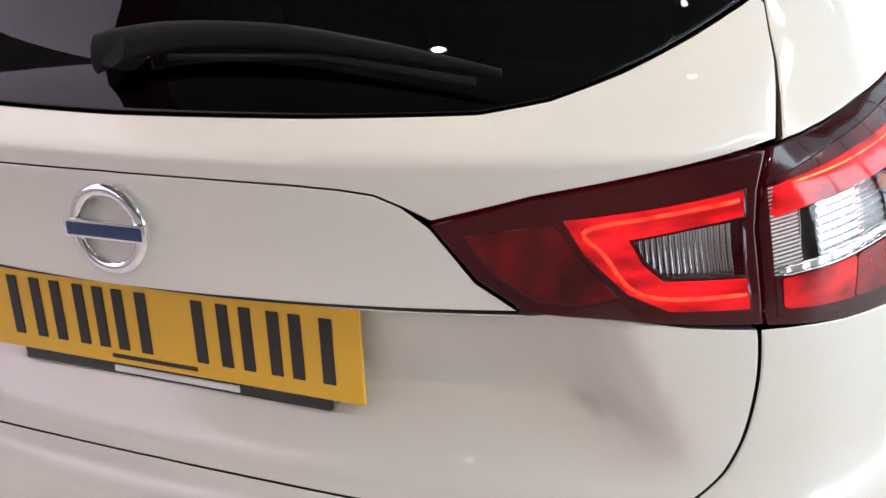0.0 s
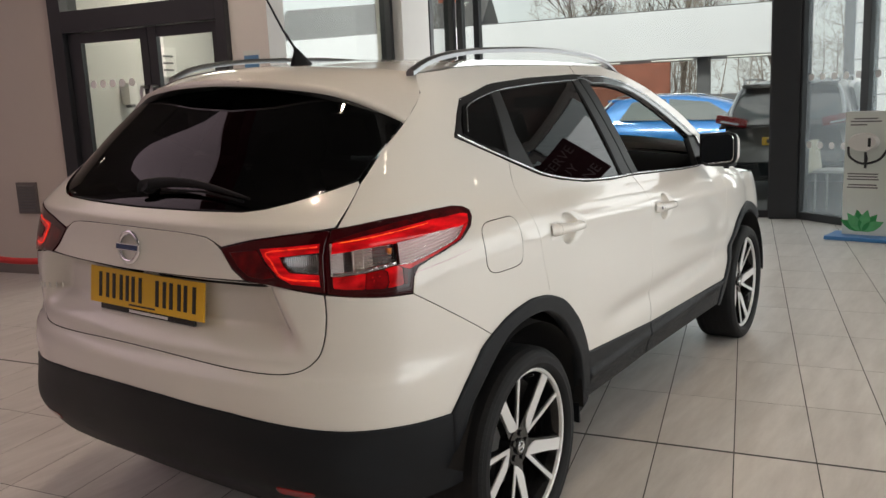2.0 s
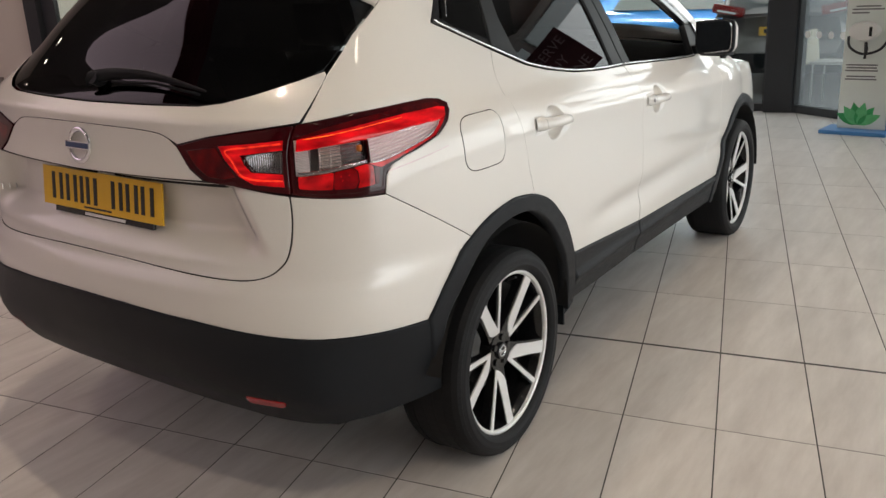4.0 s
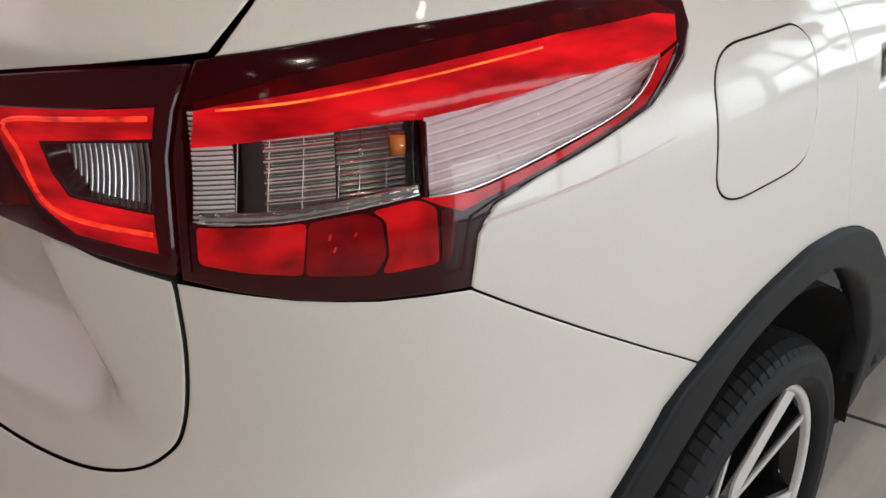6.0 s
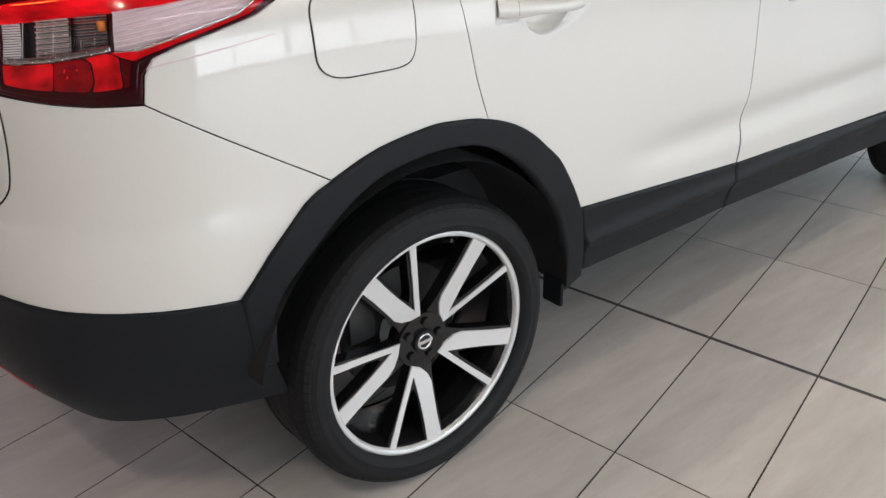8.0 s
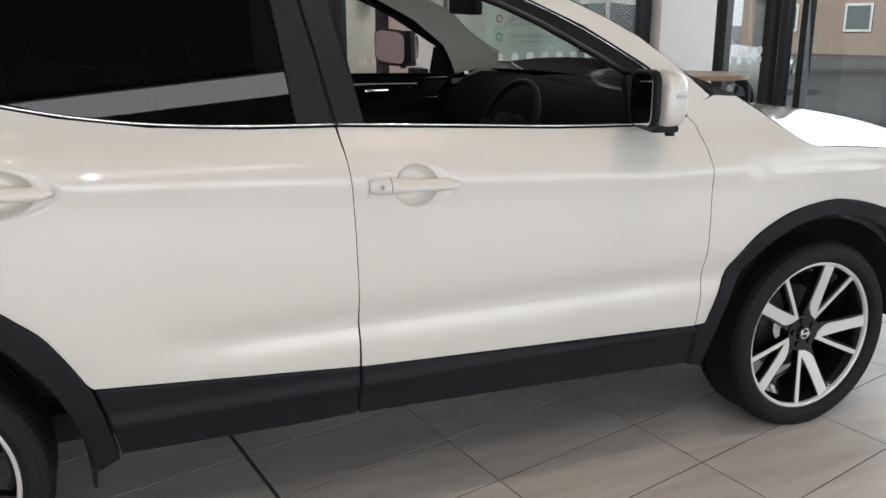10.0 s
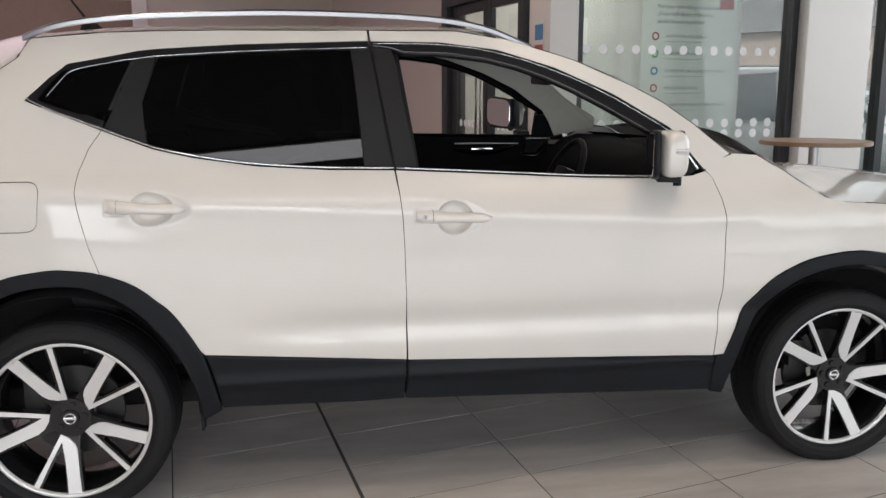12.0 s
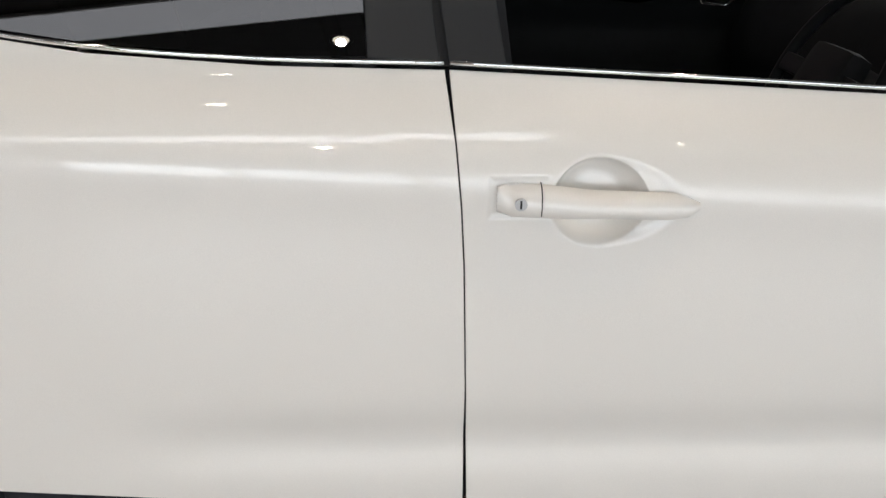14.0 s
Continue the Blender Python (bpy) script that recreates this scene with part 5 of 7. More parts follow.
def door_handle(g, door, s0, z0, s1, z1, lock):
    n = 14
    verts, faces = [], []
    for i in range(n + 1):
        t = i / n
        s, z = s0 + (s1 - s0) * t, z0 + (z1 - z0) * t
        h = .0205 * (1 - .22 * smooth(.2, .5, t)) * (1 - .45 * smooth(.86, 1, t)) * (.8 if i == 0 else 1) * (.5 if i == n else 1)
        out = .016 + .010 * math.sin(math.pi * t) if 0 < i < n else .004
        for dz, do in ((-1, -.8), (-1, .3), (-.75, .9), (-.2, 1.0), (.4, .9), (.9, .5), (1, .1), (1, -.8)):
            verts.append(skin(g * s, z + dz * h, 0, False) + skin_normal(g * s, z, False) * (out * max(do, .0) + (0 if do > 0 else .002)))
    for i in range(n):
        for j in range(8):
            faces.append((i * 8 + j, i * 8 + (j + 1) % 8, (i + 1) * 8 + (j + 1) % 8, (i + 1) * 8 + j))
    faces += [tuple(range(8)), tuple(n * 8 + j for j in range(7, -1, -1))]
    h = link("door_handle", mesh_of("door_handle", verts, faces, WHITE, True), door, "white body-coloured door handle")
    jv = []
    for s_ in (s0 + .0512, s0 + .0526):
        hh = .0205 * (1 - .22 * smooth(.2, .5, .052 / (s1 - s0)))
        for dz, do in ((-1, -.8), (-1, .3), (-.75, .9), (-.2, 1.0), (.4, .9), (.9, .5), (1, .1), (1, -.8)):
            jv.append(skin(g * s_, z0 + dz * hh * 1.01, 0, False) + skin_normal(g * s_, z0, False) * ((.016 + .010 * math.sin(math.pi * .052 / (s1 - s0))) * max(do, 0) + .0006))
    link("handle_joint", mesh_of("handle_joint", jv, [(j, j + 1, 9 + j, 8 + j) for j in range(7)], VOID), h)
    if lock:
        nn = skin_normal(g * (s0 + .027), z0, False)
        q = skin(g * (s0 + .027), z0, 0, False) + nn * .0195
        part("key_lock", cyl(.0075, .004, 18, Matrix.Translation(q) @ Matrix.Rotation(radians(90), 4, "Y")), STEEL, h, smooth=True, angle=40)
        part("key_slot", box(-.001, -.0012, -.005, .0026, .0012, .005, m=Matrix.Translation(q)), VOID, h)


for i, g in enumerate((1, -1)):
    door_handle(g, RDOOR[i], 1.216, 1.016, 1.515, 1.005, False)
    door_handle(g, FDOOR[i], 2.221, .966, 2.468, .956, True)


INDIC = mat("clear_indicator_lens", (.50, .50, .49), .25, coat=.4, var=.05, scale=90)
MIRRORG = mat("mirror_silver", (.8, .8, .82), .02, metal=1.0)


def mirror(g):
    prof = [(.0, .62, .70), (.12, .95, .95), (.35, 1, 1), (.7, .97, .97), (.92, .82, .85), (1.0, .5, .55)]
    verts, faces = [], []
    n = 20
    cx, cy, cz = (.835, 1.950, 1.155) if g > 0 else (.835, 1.860, 1.205)
    for t, ay, az in prof:
        for k in range(n):
            a = 2 * math.pi * k / n
            ca, sa = math.cos(a), math.sin(a)
            sx = abs(ca) ** .6 * (1 if ca > 0 else -1)
            sz = abs(sa) ** .6 * (1 if sa > 0 else -1)
            verts.append((g * (cx + .19 * t - .62 * t * max(0, .048 * ay * sx + .030)), cy + .048 * ay * sx + .02 * t, cz + .078 * az * sz))
    m = len(prof)
    for i in range(m - 1):
        for k in range(n):
            faces.append((i * n + k, i * n + (k + 1) % n, (i + 1) * n + (k + 1) % n, (i + 1) * n + k))
    faces += [tuple(range(n)), tuple((m - 1) * n + k for k in range(n))]
    h = link("door_mirror", mesh_of("door_mirror", verts, faces, WHITE, True), car, "white and black door mirror with indicator")
    ring = [(math.cos(2 * math.pi * k / 32), math.sin(2 * math.pi * k / 32)) for k in range(32)]
    soft = lambda c: abs(c) ** .42 * (1 if c > 0 else -1)
    bv = [(g * (.935 + .099 * e * soft(a)), cy + dy, cz + .079 * e * soft(b) + .006 * soft(a)) for dy, e in ((-.036, .95), (-.041, 1.0), (-.051, 1.0), (-.057, .94)) for a, b in ring]
    bf = [(i * 32 + k, i * 32 + (k + 1) % 32, (i + 1) * 32 + (k + 1) % 32, (i + 1) * 32 + k) for i in range(3) for k in range(32)] + [tuple(range(32)), tuple(96 + k for k in range(32))]
    link("mirror_bezel", mesh_of("mirror_bezel", bv, bf, BLACKPL, True), h, "black mirror bezel")
    part("mirror_skirt", box(min(g * .85, g * 1.02), cy - .040, cz - .086, max(g * .85, g * .985), cy + .035, cz - .066, .009), BLACKPL, h, "black lower mirror shell", smooth=True, angle=50)
    wrap = [(cx + .19 * t - .62 * t * (.048 * ay + .030), cy + .048 * ay + .02 * t) for t, ay, az in prof[2:]]
    wrap = [(wrap[0][0] - .03, wrap[0][1])] + wrap + [(cx + .176, cy + .012)]
    part("indicator", tube([Vector((g * (a - .003), b - .0035, cz + .013)) for a, b in wrap], .0068, 10), INDIC, h, "clear mirror indicator", smooth=True)
    for dz in (.0045, .0215):
        part("indicator_seam", tube([Vector((g * (a - .001), b - .001, cz + dz)) for a, b in wrap], .0018, 6), GREYPL, h, smooth=True)
    gv = [(g * (.935 + .099 * e * soft(a)), cy + dy, cz + .079 * e * soft(b) + .006 * soft(a)) for dy, e in ((-.0565, .90), (-.0590, .88)) for a, b in ring]
    gf = [(k, (k + 1) % 32, 32 + (k + 1) % 32, 32 + k) for k in range(32)] + [tuple(32 + k for k in range(32))]
    link("mirror_glass", mesh_of("mirror_glass", gv, gf, MIRRORG), h)
    part("mirror_inner_cover", box(min(g * .826, g * .875), cy - .046, cz - .074, max(g * .826, g * .875), cy + (.058 if g > 0 else .0), cz + .074, .012), BLACKPL, h, "black inner mirror shell", smooth=True, angle=50)
    part("mirror_stem", box(min(g * .77, g * .86), cy - .02, 1.075, max(g * .77, g * .86), cy + .05, 1.115, .012), BLACKPL, h, smooth=True, angle=40)
    part("mirror_camera", cyl(.014, .03, 14, Matrix.Translation((g * .93, cy + .03, cz - .085))), BLACKPL, h, smooth=True, angle=40)


    pivot = Matrix.Translation((g * .85, cy, 0)) @ Matrix.Rotation(radians(-17 if g > 0 else 30), 4, "Z") @ Matrix.Translation((-g * .85, -cy, 0))
    for o in [h] + list(h.children):
        if not o.name.startswith("mirror_stem"):
            o.data.transform(pivot)


both(mirror)

# ---------------------------------------------------------------- inside the car
dash_prof = [(1.96, .74), (1.94, .90), (1.98, 1.02), (2.05, 1.075), (2.14, 1.105), (2.30, 1.10), (2.42, .66), (1.95, .66)]
verts = [(x, y, z + (.02 if .15 < x < .6 and y < 2.15 and z > .9 else 0)) for x in (-.70, -.4, .15, .36, .6, .70) for y, z in dash_prof]
faces = [(i * 8 + j, i * 8 + (j + 1) % 8, (i + 1) * 8 + (j + 1) % 8, (i + 1) * 8 + j) for i in range(5) for j in range(8)]
faces += [tuple(range(8)), tuple(40 + j for j in range(8))]
dash = link("dashboard", mesh_of("dashboard", verts, faces, DASHPL, True), car, "dark plastic dashboard")
sm = Matrix.Translation((.36, 1.735, 1.005)) @ Matrix.Rotation(radians(64), 4, "X")
st = part("steering_wheel", tube([sm @ Vector((.172 * math.cos(a * math.pi / 18), .172 * math.sin(a * math.pi / 18), 0)) for a in range(36)], .012, 10, closed=True), TRIM, car, "dark leather steering wheel", smooth=True)
part("steering_boss", box(-.075, -.07, -.03, .075, .06, .02, .025, m=sm), TRIM, st, smooth=True, angle=50)
for a in (0, 180, 270):
    part("steering_spoke", box(.06, -.018, -.01, .168, .018, .01, .006, m=sm @ Matrix.Rotation(radians(a), 4, "Z")), TRIM, st)
part("steering_column", tube([sm @ Vector((0, 0, -.02)), sm @ Vector((0, 0, -.22))], .05, 14), TRIM, st, smooth=True)
for x0, y0 in ((-.37, .78), (.37, .78), (-.37, -.05), (.0, -.05), (.37, -.05)):
    seat = part("seat", box(-.25, 0, .42, .25, .52, .60, .06, m=Matrix.Translation((x0, y0 + (.12 if y0 > .5 else .05), 0))), FABRIC, car, "dark cloth car seat", smooth=True, angle=60)
    tilt = Matrix.Translation((x0, y0 + .12, .55)) @ Matrix.Rotation(radians(16), 4, "X")
    part("seat_back", box(-.24, -.07, 0, .24, .07, .62 if y0 > .5 else .52, .05, m=tilt), FABRIC, seat, smooth=True, angle=60)
    part("headrest", box(-.13, -.05, .67 if y0 > .5 else .56, .13, .05, .86 if y0 > .5 else .72, .04, m=tilt), FABRIC, seat, smooth=True, angle=60)
for g in (1, -1):
    dt = panel("door_trim", flip([(2.20, 1.100 if g > 0 else 1.150), (3.1, 1.065 if g > 0 else 1.125), (3.2, .70), (2.2, .60)], g), TRIM, car, off=-.075, step=.12, lip=.03, edge=0)
    panel("door_trim", flip([(1.25, 1.20), (2.15, 1.10), (2.15, .60), (1.5, .65)], g), TRIM, car, off=-.075, step=.12, lip=.03, edge=0)
    dz = -.07 if g > 0 else 0.0
    drop = lambda pl, g, dz: [(g * a, b + dz) for a, b in pl]
    panel("trim_strip", drop(rounded([(2.62, 1.072), (2.78, 1.052), (2.86, 1.062), (2.95, 1.087), (2.62, 1.094)], .015), g, dz), GLOSSBLK, dt, off=-.082, gap=0, step=.05)
    part("trim_edge", tube([skin(g * s_, z_ + dz, -.080) for s_, z_ in spline([(2.62, 1.094), (2.72, 1.093), (2.84, 1.090), (2.95, 1.087)], 4)], .003, 6), MACHINED, dt, "bright edge of the door trim", smooth=True)
    q = skin(g * 2.764, 1.075 + dz, -.092)
    part("door_release", box(-.009, -.055, -.009, .009, .055, .009, .007, m=Matrix.Translation(q)), CHROME, dt, smooth=True, angle=50)
    loop = dense(ccw(rounded([(2.985, 1.116), (3.115, 1.113), (3.055, 1.041), (2.970, 1.049)], .012)), .01)
    part("speaker_trim", tube([skin(g * a, b + dz, -.092) for a, b in loop], .0035, 6, closed=True), CHROME, dt, "bright rim of the door speaker", smooth=True)
    panel("speaker_trim", drop(rounded([(2.993, 1.109), (3.100, 1.106), (3.049, 1.049), (2.980, 1.055)], .012), g, dz), VOID, dt, off=-.087, gap=0, step=.05)
    panel("pillar_lining", flip([(2.14, 1.50), (2.20, 1.50), (2.25, 1.10), (2.10, 1.10)], g), TRIM, car, off=-.03, step=.1, lip=.002, edge=0)
    panel("pillar_lining", flip([(2.20, 1.525), (2.36, 1.523), (2.55, 1.490), (2.74, 1.425), (2.91, 1.345), (3.07, 1.235), (3.16, 1.10), (3.42, 1.14), (3.42, 1.20), (3.20, 1.305), (3.05, 1.395), (2.86, 1.475), (2.66, 1.535), (2.2, 1.545)] if g < 0 else [(2.20, 1.525), (2.36, 1.523), (2.55, 1.500), (2.74, 1.440), (2.94, 1.348), (3.14, 1.225), (3.26, 1.10), (3.34, 1.14), (3.05, 1.375), (2.84, 1.465), (2.62, 1.525), (2.2, 1.54)], g), HEADLINE if g < 0 else TRIM, car,
          off=-.03, step=.08, lip=.002, edge=0)
sheet("headliner", [[p - Vector((0, 0, .035)) for p in r] for r in roof_rows], HEADLINE, car)
part("rear_view_mirror", box(-.12, 1.735, 1.365, .12, 1.765, 1.425, .015), TRIM, car, smooth=True, angle=50)
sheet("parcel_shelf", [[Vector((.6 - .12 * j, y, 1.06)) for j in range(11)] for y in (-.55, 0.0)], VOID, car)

# the car stands a touch higher on its left side
for ob in car.children_recursive:
    top = ob
    while top.parent is not None and top.parent is not car:
        top = top.parent
    if ob.type == "MESH" and not top.name.startswith("wheel"):
        n = len(ob.data.vertices)
        co = np.empty(n * 3)
        ob.data.vertices.foreach_get("co", co)
        co = co.reshape(-1, 3)
        co[:, 2] += .030 * np.maximum(0, .65 - co[:, 0])
        ob.data.vertices.foreach_set("co", co.ravel())
        ob.data.update()

# ---------------------------------------------------------------- showroom shell (u across, v along the room, turned by TH)


def setting(name, bm, material, label, category, smooth_=False):
    bmesh.ops.transform(bm, matrix=MB, verts=bm.verts)
    return tagged(part(name, bm, material, None, label, smooth=smooth_), label, category, kind="structure")


H = 4.2
setting("wall_back", box(-9.2, 3.06, 0, -4.34, 3.26, H), WALLB, "painted plaster wall beside the black doors", "wall")
bmw = box(-4.34, 3.06, 2.97, -2.51, 3.26, H)
box(-2.51, 3.06, 0, -2.16, 3.30, H, bm=bmw)
setting("wall_door", bmw, WALLW, "white painted wall round the black doors", "wall")
setting("wall_left", box(-9.4, -9, 0, -9.2, 3.26, H), WALLB, "painted showroom side wall", "wall")
setting("wall_rear", box(-9.4, -9.2, 0, 7.9, -9.0, H), WALLB, "painted rear showroom wall", "wall")
setting("column_white", box(-2.42, 5.46, 0, -2.12, 6.16, H, .01), WALLW, "white painted column between windows", "column")
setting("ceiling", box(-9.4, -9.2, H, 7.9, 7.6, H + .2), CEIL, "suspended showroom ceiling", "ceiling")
bmc = box(-2.6, 7.20, 3.75, 2.6, 7.40, H)
box(2.6, 7.20, 4.15, 7.9, 7.40, H, bm=bmc)
box(7.6, -9.0, 3.95, 7.8, 7.3, H, bm=bmc)
box(7.6, -9.0, 0, 7.8, -4.0, H, bm=bmc)
box(-2.40, 3.3, 3.75, -2.2, 7.3, H, bm=bmc)
setting("wall_head", bmc, WALLW, "white bulkhead over the glazing", "wall")


def glazing(name, a, b, posts, z1, material, w=.07, rails=(), dots=(1.67, 1.08, .99), label="tall showroom glazing in a dark frame"):
    """A glazed wall from a to b (u, v) with posts at the given fractions."""
    A, B = Vector((*a, 0)), Vector((*b, 0))
    d = (B - A)
    L = d.length
    m = MB @ Matrix.Translation(A) @ Matrix.Rotation(math.atan2(d.y, d.x), 4, "Z")
    root = new(name)
    tagged(root, label, "window", kind="structure")
    for p in posts:
        x = p * L
        part("window_post", box(x - w / 2, -.06, 0, x + w / 2, .06, z1, .006, m=m), material, root)
    for z in (0.04, z1 - .04) + tuple(rails):
        part("window_rail", box(0, -.05, z - .04, L, .05, z + .04, .006, m=m), material, root)
    for i in range(len(posts) - 1):
        x0, x1 = posts[i] * L + w / 2, posts[i + 1] * L - w / 2
        o = part("pane", box(x0, -.004, .08, x1, .004, z1 - .08, m=m), HAZEG if name == "window_4" else SHOPG, root)
        o.visible_shadow = False
        if dots:
            bm = bmesh.new()
            for z in dots:
                xx = x0 + .06
                while xx < x1 - .04:
                    cyl(.037, .001, 18, m @ Matrix.Translation((xx, -.006, z)) @ Matrix.Rotation(radians(90), 4, "X"), bm)
                    xx += .150
            tagged(part("manifestation_dots", bm, DOTW, root), kind="stuff")
    return root


glazing("window_1", (-2.28, 3.30), (-2.28, 5.46), (0.02, .98), 3.75, FRAMEB, .07)
glazing("window_2", (-2.28, 6.16), (-2.28, 7.22), (.03, .3, .97), 3.75, FRAMEB, .09)
glazing("window_3", (-2.2, 7.26), (1.42, 7.26), (.01, .07, 1.0), 3.75, FRAMEB, .07, dots=())
glazing("window_4", (1.70, 7.18), (2.75, 6.088), (0.015, .56, .985), 3.0, FRAMEB, .09, dots=(1.50, .80))
glazing("window_5", (2.6, 7.26), (7.6, 7.26), (.01, .25, .5, .75, .99), 4.15, FRAMEW, .09, rails=(2.12,), dots=(), label="tall showroom glazing in a white frame")
glazing("window_6", (7.7, 7.2), (7.7, -4.0), (.01, .17, .33, .5, .67, .83, .99), 3.95, FRAMEW, .09, rails=(2.2,), dots=(), label="tall showroom glazing in a white frame")
setting("column_dark", box(1.40, 7.10, 0, 1.68, 7.40, 3.9, .01), FRAMEB, "dark clad column beside the entrance", "column")
setting("lobby_head", box(1.6, 6.2, 3.0, 2.6, 7.3, 3.2, .01), FRAMEB, "dark entrance lobby head", "trim")

# black double doors in the back wall
door = new("door_1")
tagged(door, "closed black framed glazed double doors", "door", kind="structure")
for x0, x1, z0, z1 in ((-4.34, -4.20, 0, 2.97), (-2.60, -2.51, 0, 2.97), (-4.20, -2.60, 2.87, 2.97), (-4.20, -2.60, 2.14, 2.32)):
    part("door_frame", box(x0, 3.0, z0, x1, 3.2, z1, .006, m=MB), FRAMEB, door)
part("fanlight", box(-4.20, 3.09, 2.32, -2.60, 3.10, 2.87, m=MB), DOORG, door).visible_shadow = False
for x0, x1 in ((-4.195, -3.335), (-3.325, -2.605)):
    leaf = part("door_leaf", box(x0, 3.05, 0.01, x1, 3.10, .28, .005, m=MB), FRAMEB, door)
    part("leaf_stile", box(x0, 3.05, .28, x0 + (.14 if x0 < -4 else .085), 3.10, 2.135, .005, m=MB), FRAMEB, leaf)
    part("leaf_stile", box(x1 - .075, 3.05, .28, x1, 3.10, 2.135, .005, m=MB), FRAMEB, leaf)
    part("leaf_rail", box(x0 + .09, 3.052, 2.05, x1 - .075, 3.098, 2.135, .005, m=MB), FRAMEB, leaf)
    part("leaf_pane", box(x0 + .14, 3.07, .28, x1 - .07, 3.08, 2.05, m=MB), DOORG, leaf).visible_shadow = False
    bm = bmesh.new()
    for k in range(5):
        cyl(.034, .002, 16, MB @ Matrix.Translation((x0 + .22 + .105 * k, 3.066, 1.70)) @ Matrix.Rotation(radians(90), 4, "X"), bm)
        cyl(.034, .002, 16, MB @ Matrix.Translation((x0 + .22 + .105 * k, 3.066, 1.05)) @ Matrix.Rotation(radians(90), 4, "X"), bm)
    tagged(part("manifestation_dots", bm, DOTW, leaf), kind="stuff")
    xx = x1 - .045 if x0 < -4 else x0 + .05
    part("pull_handle", tube([MB @ Vector((xx, y, z)) for y, z in ((3.05, .95), (2.985, .95), (2.97, .98), (2.97, 1.62), (2.985, 1.65), (3.05, 1.65))], .014, 8), STEEL, leaf, smooth=True)
# the pale room behind the doors
setting("lobby_wall", box(-4.56, 3.27, 0, -4.45, 6.70, 2.97), LOBBY, "plain pale wall of the room behind the doors", "wall")
setting("lobby_ceiling", box(-4.56, 3.27, 2.97, -2.42, 6.70, 3.05), WALLW, "plain white ceiling behind the doors", "ceiling")
dp = tagged(new("soap_dispenser"), "white wall mounted dispenser behind the glass door", "dispenser")
part("dispenser_body", box(-4.449, 3.88, 1.53, -4.34, 4.00, 1.74, .02, m=MB), WHITEPL, dp, smooth=True, angle=50)
part("dispenser_spout", box(-4.43, 3.91, 1.50, -4.36, 3.97, 1.53, .006, m=MB), GREYPL, dp)
kp = tagged(new("control_box"), "white wired control box on the wall behind the doors", "control box")
part("control_case", box(-4.449, 4.40, 1.80, -4.38, 4.66, 2.10, .012, m=MB), WHITEPL, kp)
for k in range(3):
    part("control_slot", box(-4.379, 4.45, 1.86 + .07 * k, -4.374, 4.60, 1.88 + .07 * k, m=MB), GREYPL, kp)
bm = box(-9.1, 3.035, 0, -4.37, 3.058, .13, .003)
setting("baseboard", bm, SKIRT, "dark grey skirting board", "baseboard")

vent = new("air_vent")
tagged(vent, "grey louvred air vent low on the wall", "vent")
part("vent_frame", box(-5.03, 3.04, .57, -4.78, 3.058, .86, .004, m=MB), SKIRT, vent)
for k in range(9):
    part("slat", box(-5.01, 3.028, .592 + .028 * k, -4.80, 3.042, .606 + .028 * k, m=MB), GREYPL, vent)

# floor: a bed of grout with tiles on it
setting("floor", box(-9.2, -9.0, -.12, 7.7, 7.4, -.0012), GROUT, "pale porcelain tiled showroom floor", "floor")
floor = bpy.data.objects["floor"]
TU, TV, U0, V0 = .300, .606, .817, .72
SK = Matrix(((1, -.045, 0), (-.040, 1, 0), (0, 0, 1)))      # the tiles run slightly askew
tv = [(-.1483, -.3013, -.004), (.1483, -.3013, -.004), (.1483, .3013, -.004), (-.1483, .3013, -.004), (-.1476, -.3006, 0), (.1476, -.3006, 0), (.1476, .3006, 0), (-.1476, .3006, 0)]
tf = [(4, 5, 6, 7), (0, 1, 5, 4), (1, 2, 6, 5), (2, 3, 7, 6), (3, 0, 4, 7)]
tv = [tuple(SK @ Vector(p)) for p in tv]
tile_me = mesh_of("tile", tv, tf, TILE)
rest_v, rest_f, made = [], [], 0
for i in range(-33, 23):
    for j in range(-16, 11):
        u, v = U0 + TU * (i + .5), V0 + TV * (j + .5)
        u, v = u - .045 * (v - V0), v - .040 * (u - U0 - .3)
        if u < -9.15 or u > 7.6 or v < -8.9 or v > 7.2:
            continue
        if -1.2 < u < 3.4 and -1.8 < v < 6.0 and made < 300 and (u > .2 or v < -.2):
            o = link("tile", tile_me, floor)
            o.matrix_basis = MB @ Matrix.Translation((u, v, 0))
            made += 1
        else:
            st = len(rest_v)
            rest_v += [MB @ Vector((u + x, v + y, z)) for x, y, z in tv]
            rest_f += [tuple(st + k for k in q) for q in tf]
tagged(link("tiles", mesh_of("tiles", rest_v, rest_f, TILE), floor), kind="stuff")
part("movement_joint", box(-9.1, -.006, -.001, 6.5, .006, .0012, m=MB @ Matrix.Translation((U0 + .3, V0, 0)) @ Matrix.Rotation(-.040, 4, "Z")), JOINT, floor)

# ceiling downlights
dl_v, dl_f = lathe([(0, .0), (0, .055)], 20)
ring_v, ring_f = lathe([(.0, .055), (-.01, .058), (-.01, .075), (.0, .08)], 24)
m_glow, m_ring = mesh_of("diffuser", dl_v, dl_f, LED), mesh_of("rim", ring_v, ring_f, WHITEPL, True)
for i in range(7):
    for j in range(6):
        d = new("downlight")
        tagged(d, "small round recessed ceiling downlight", "downlight", "ceiling downlights")
        d.matrix_world = MB @ Matrix.Translation((-7.2 + 2.3 * i, -7.5 + 2.4 * j, H - .004)) @ Matrix.Rotation(radians(90), 4, "Y")
        link("rim", m_ring, d)
        link("diffuser", m_glow, d)
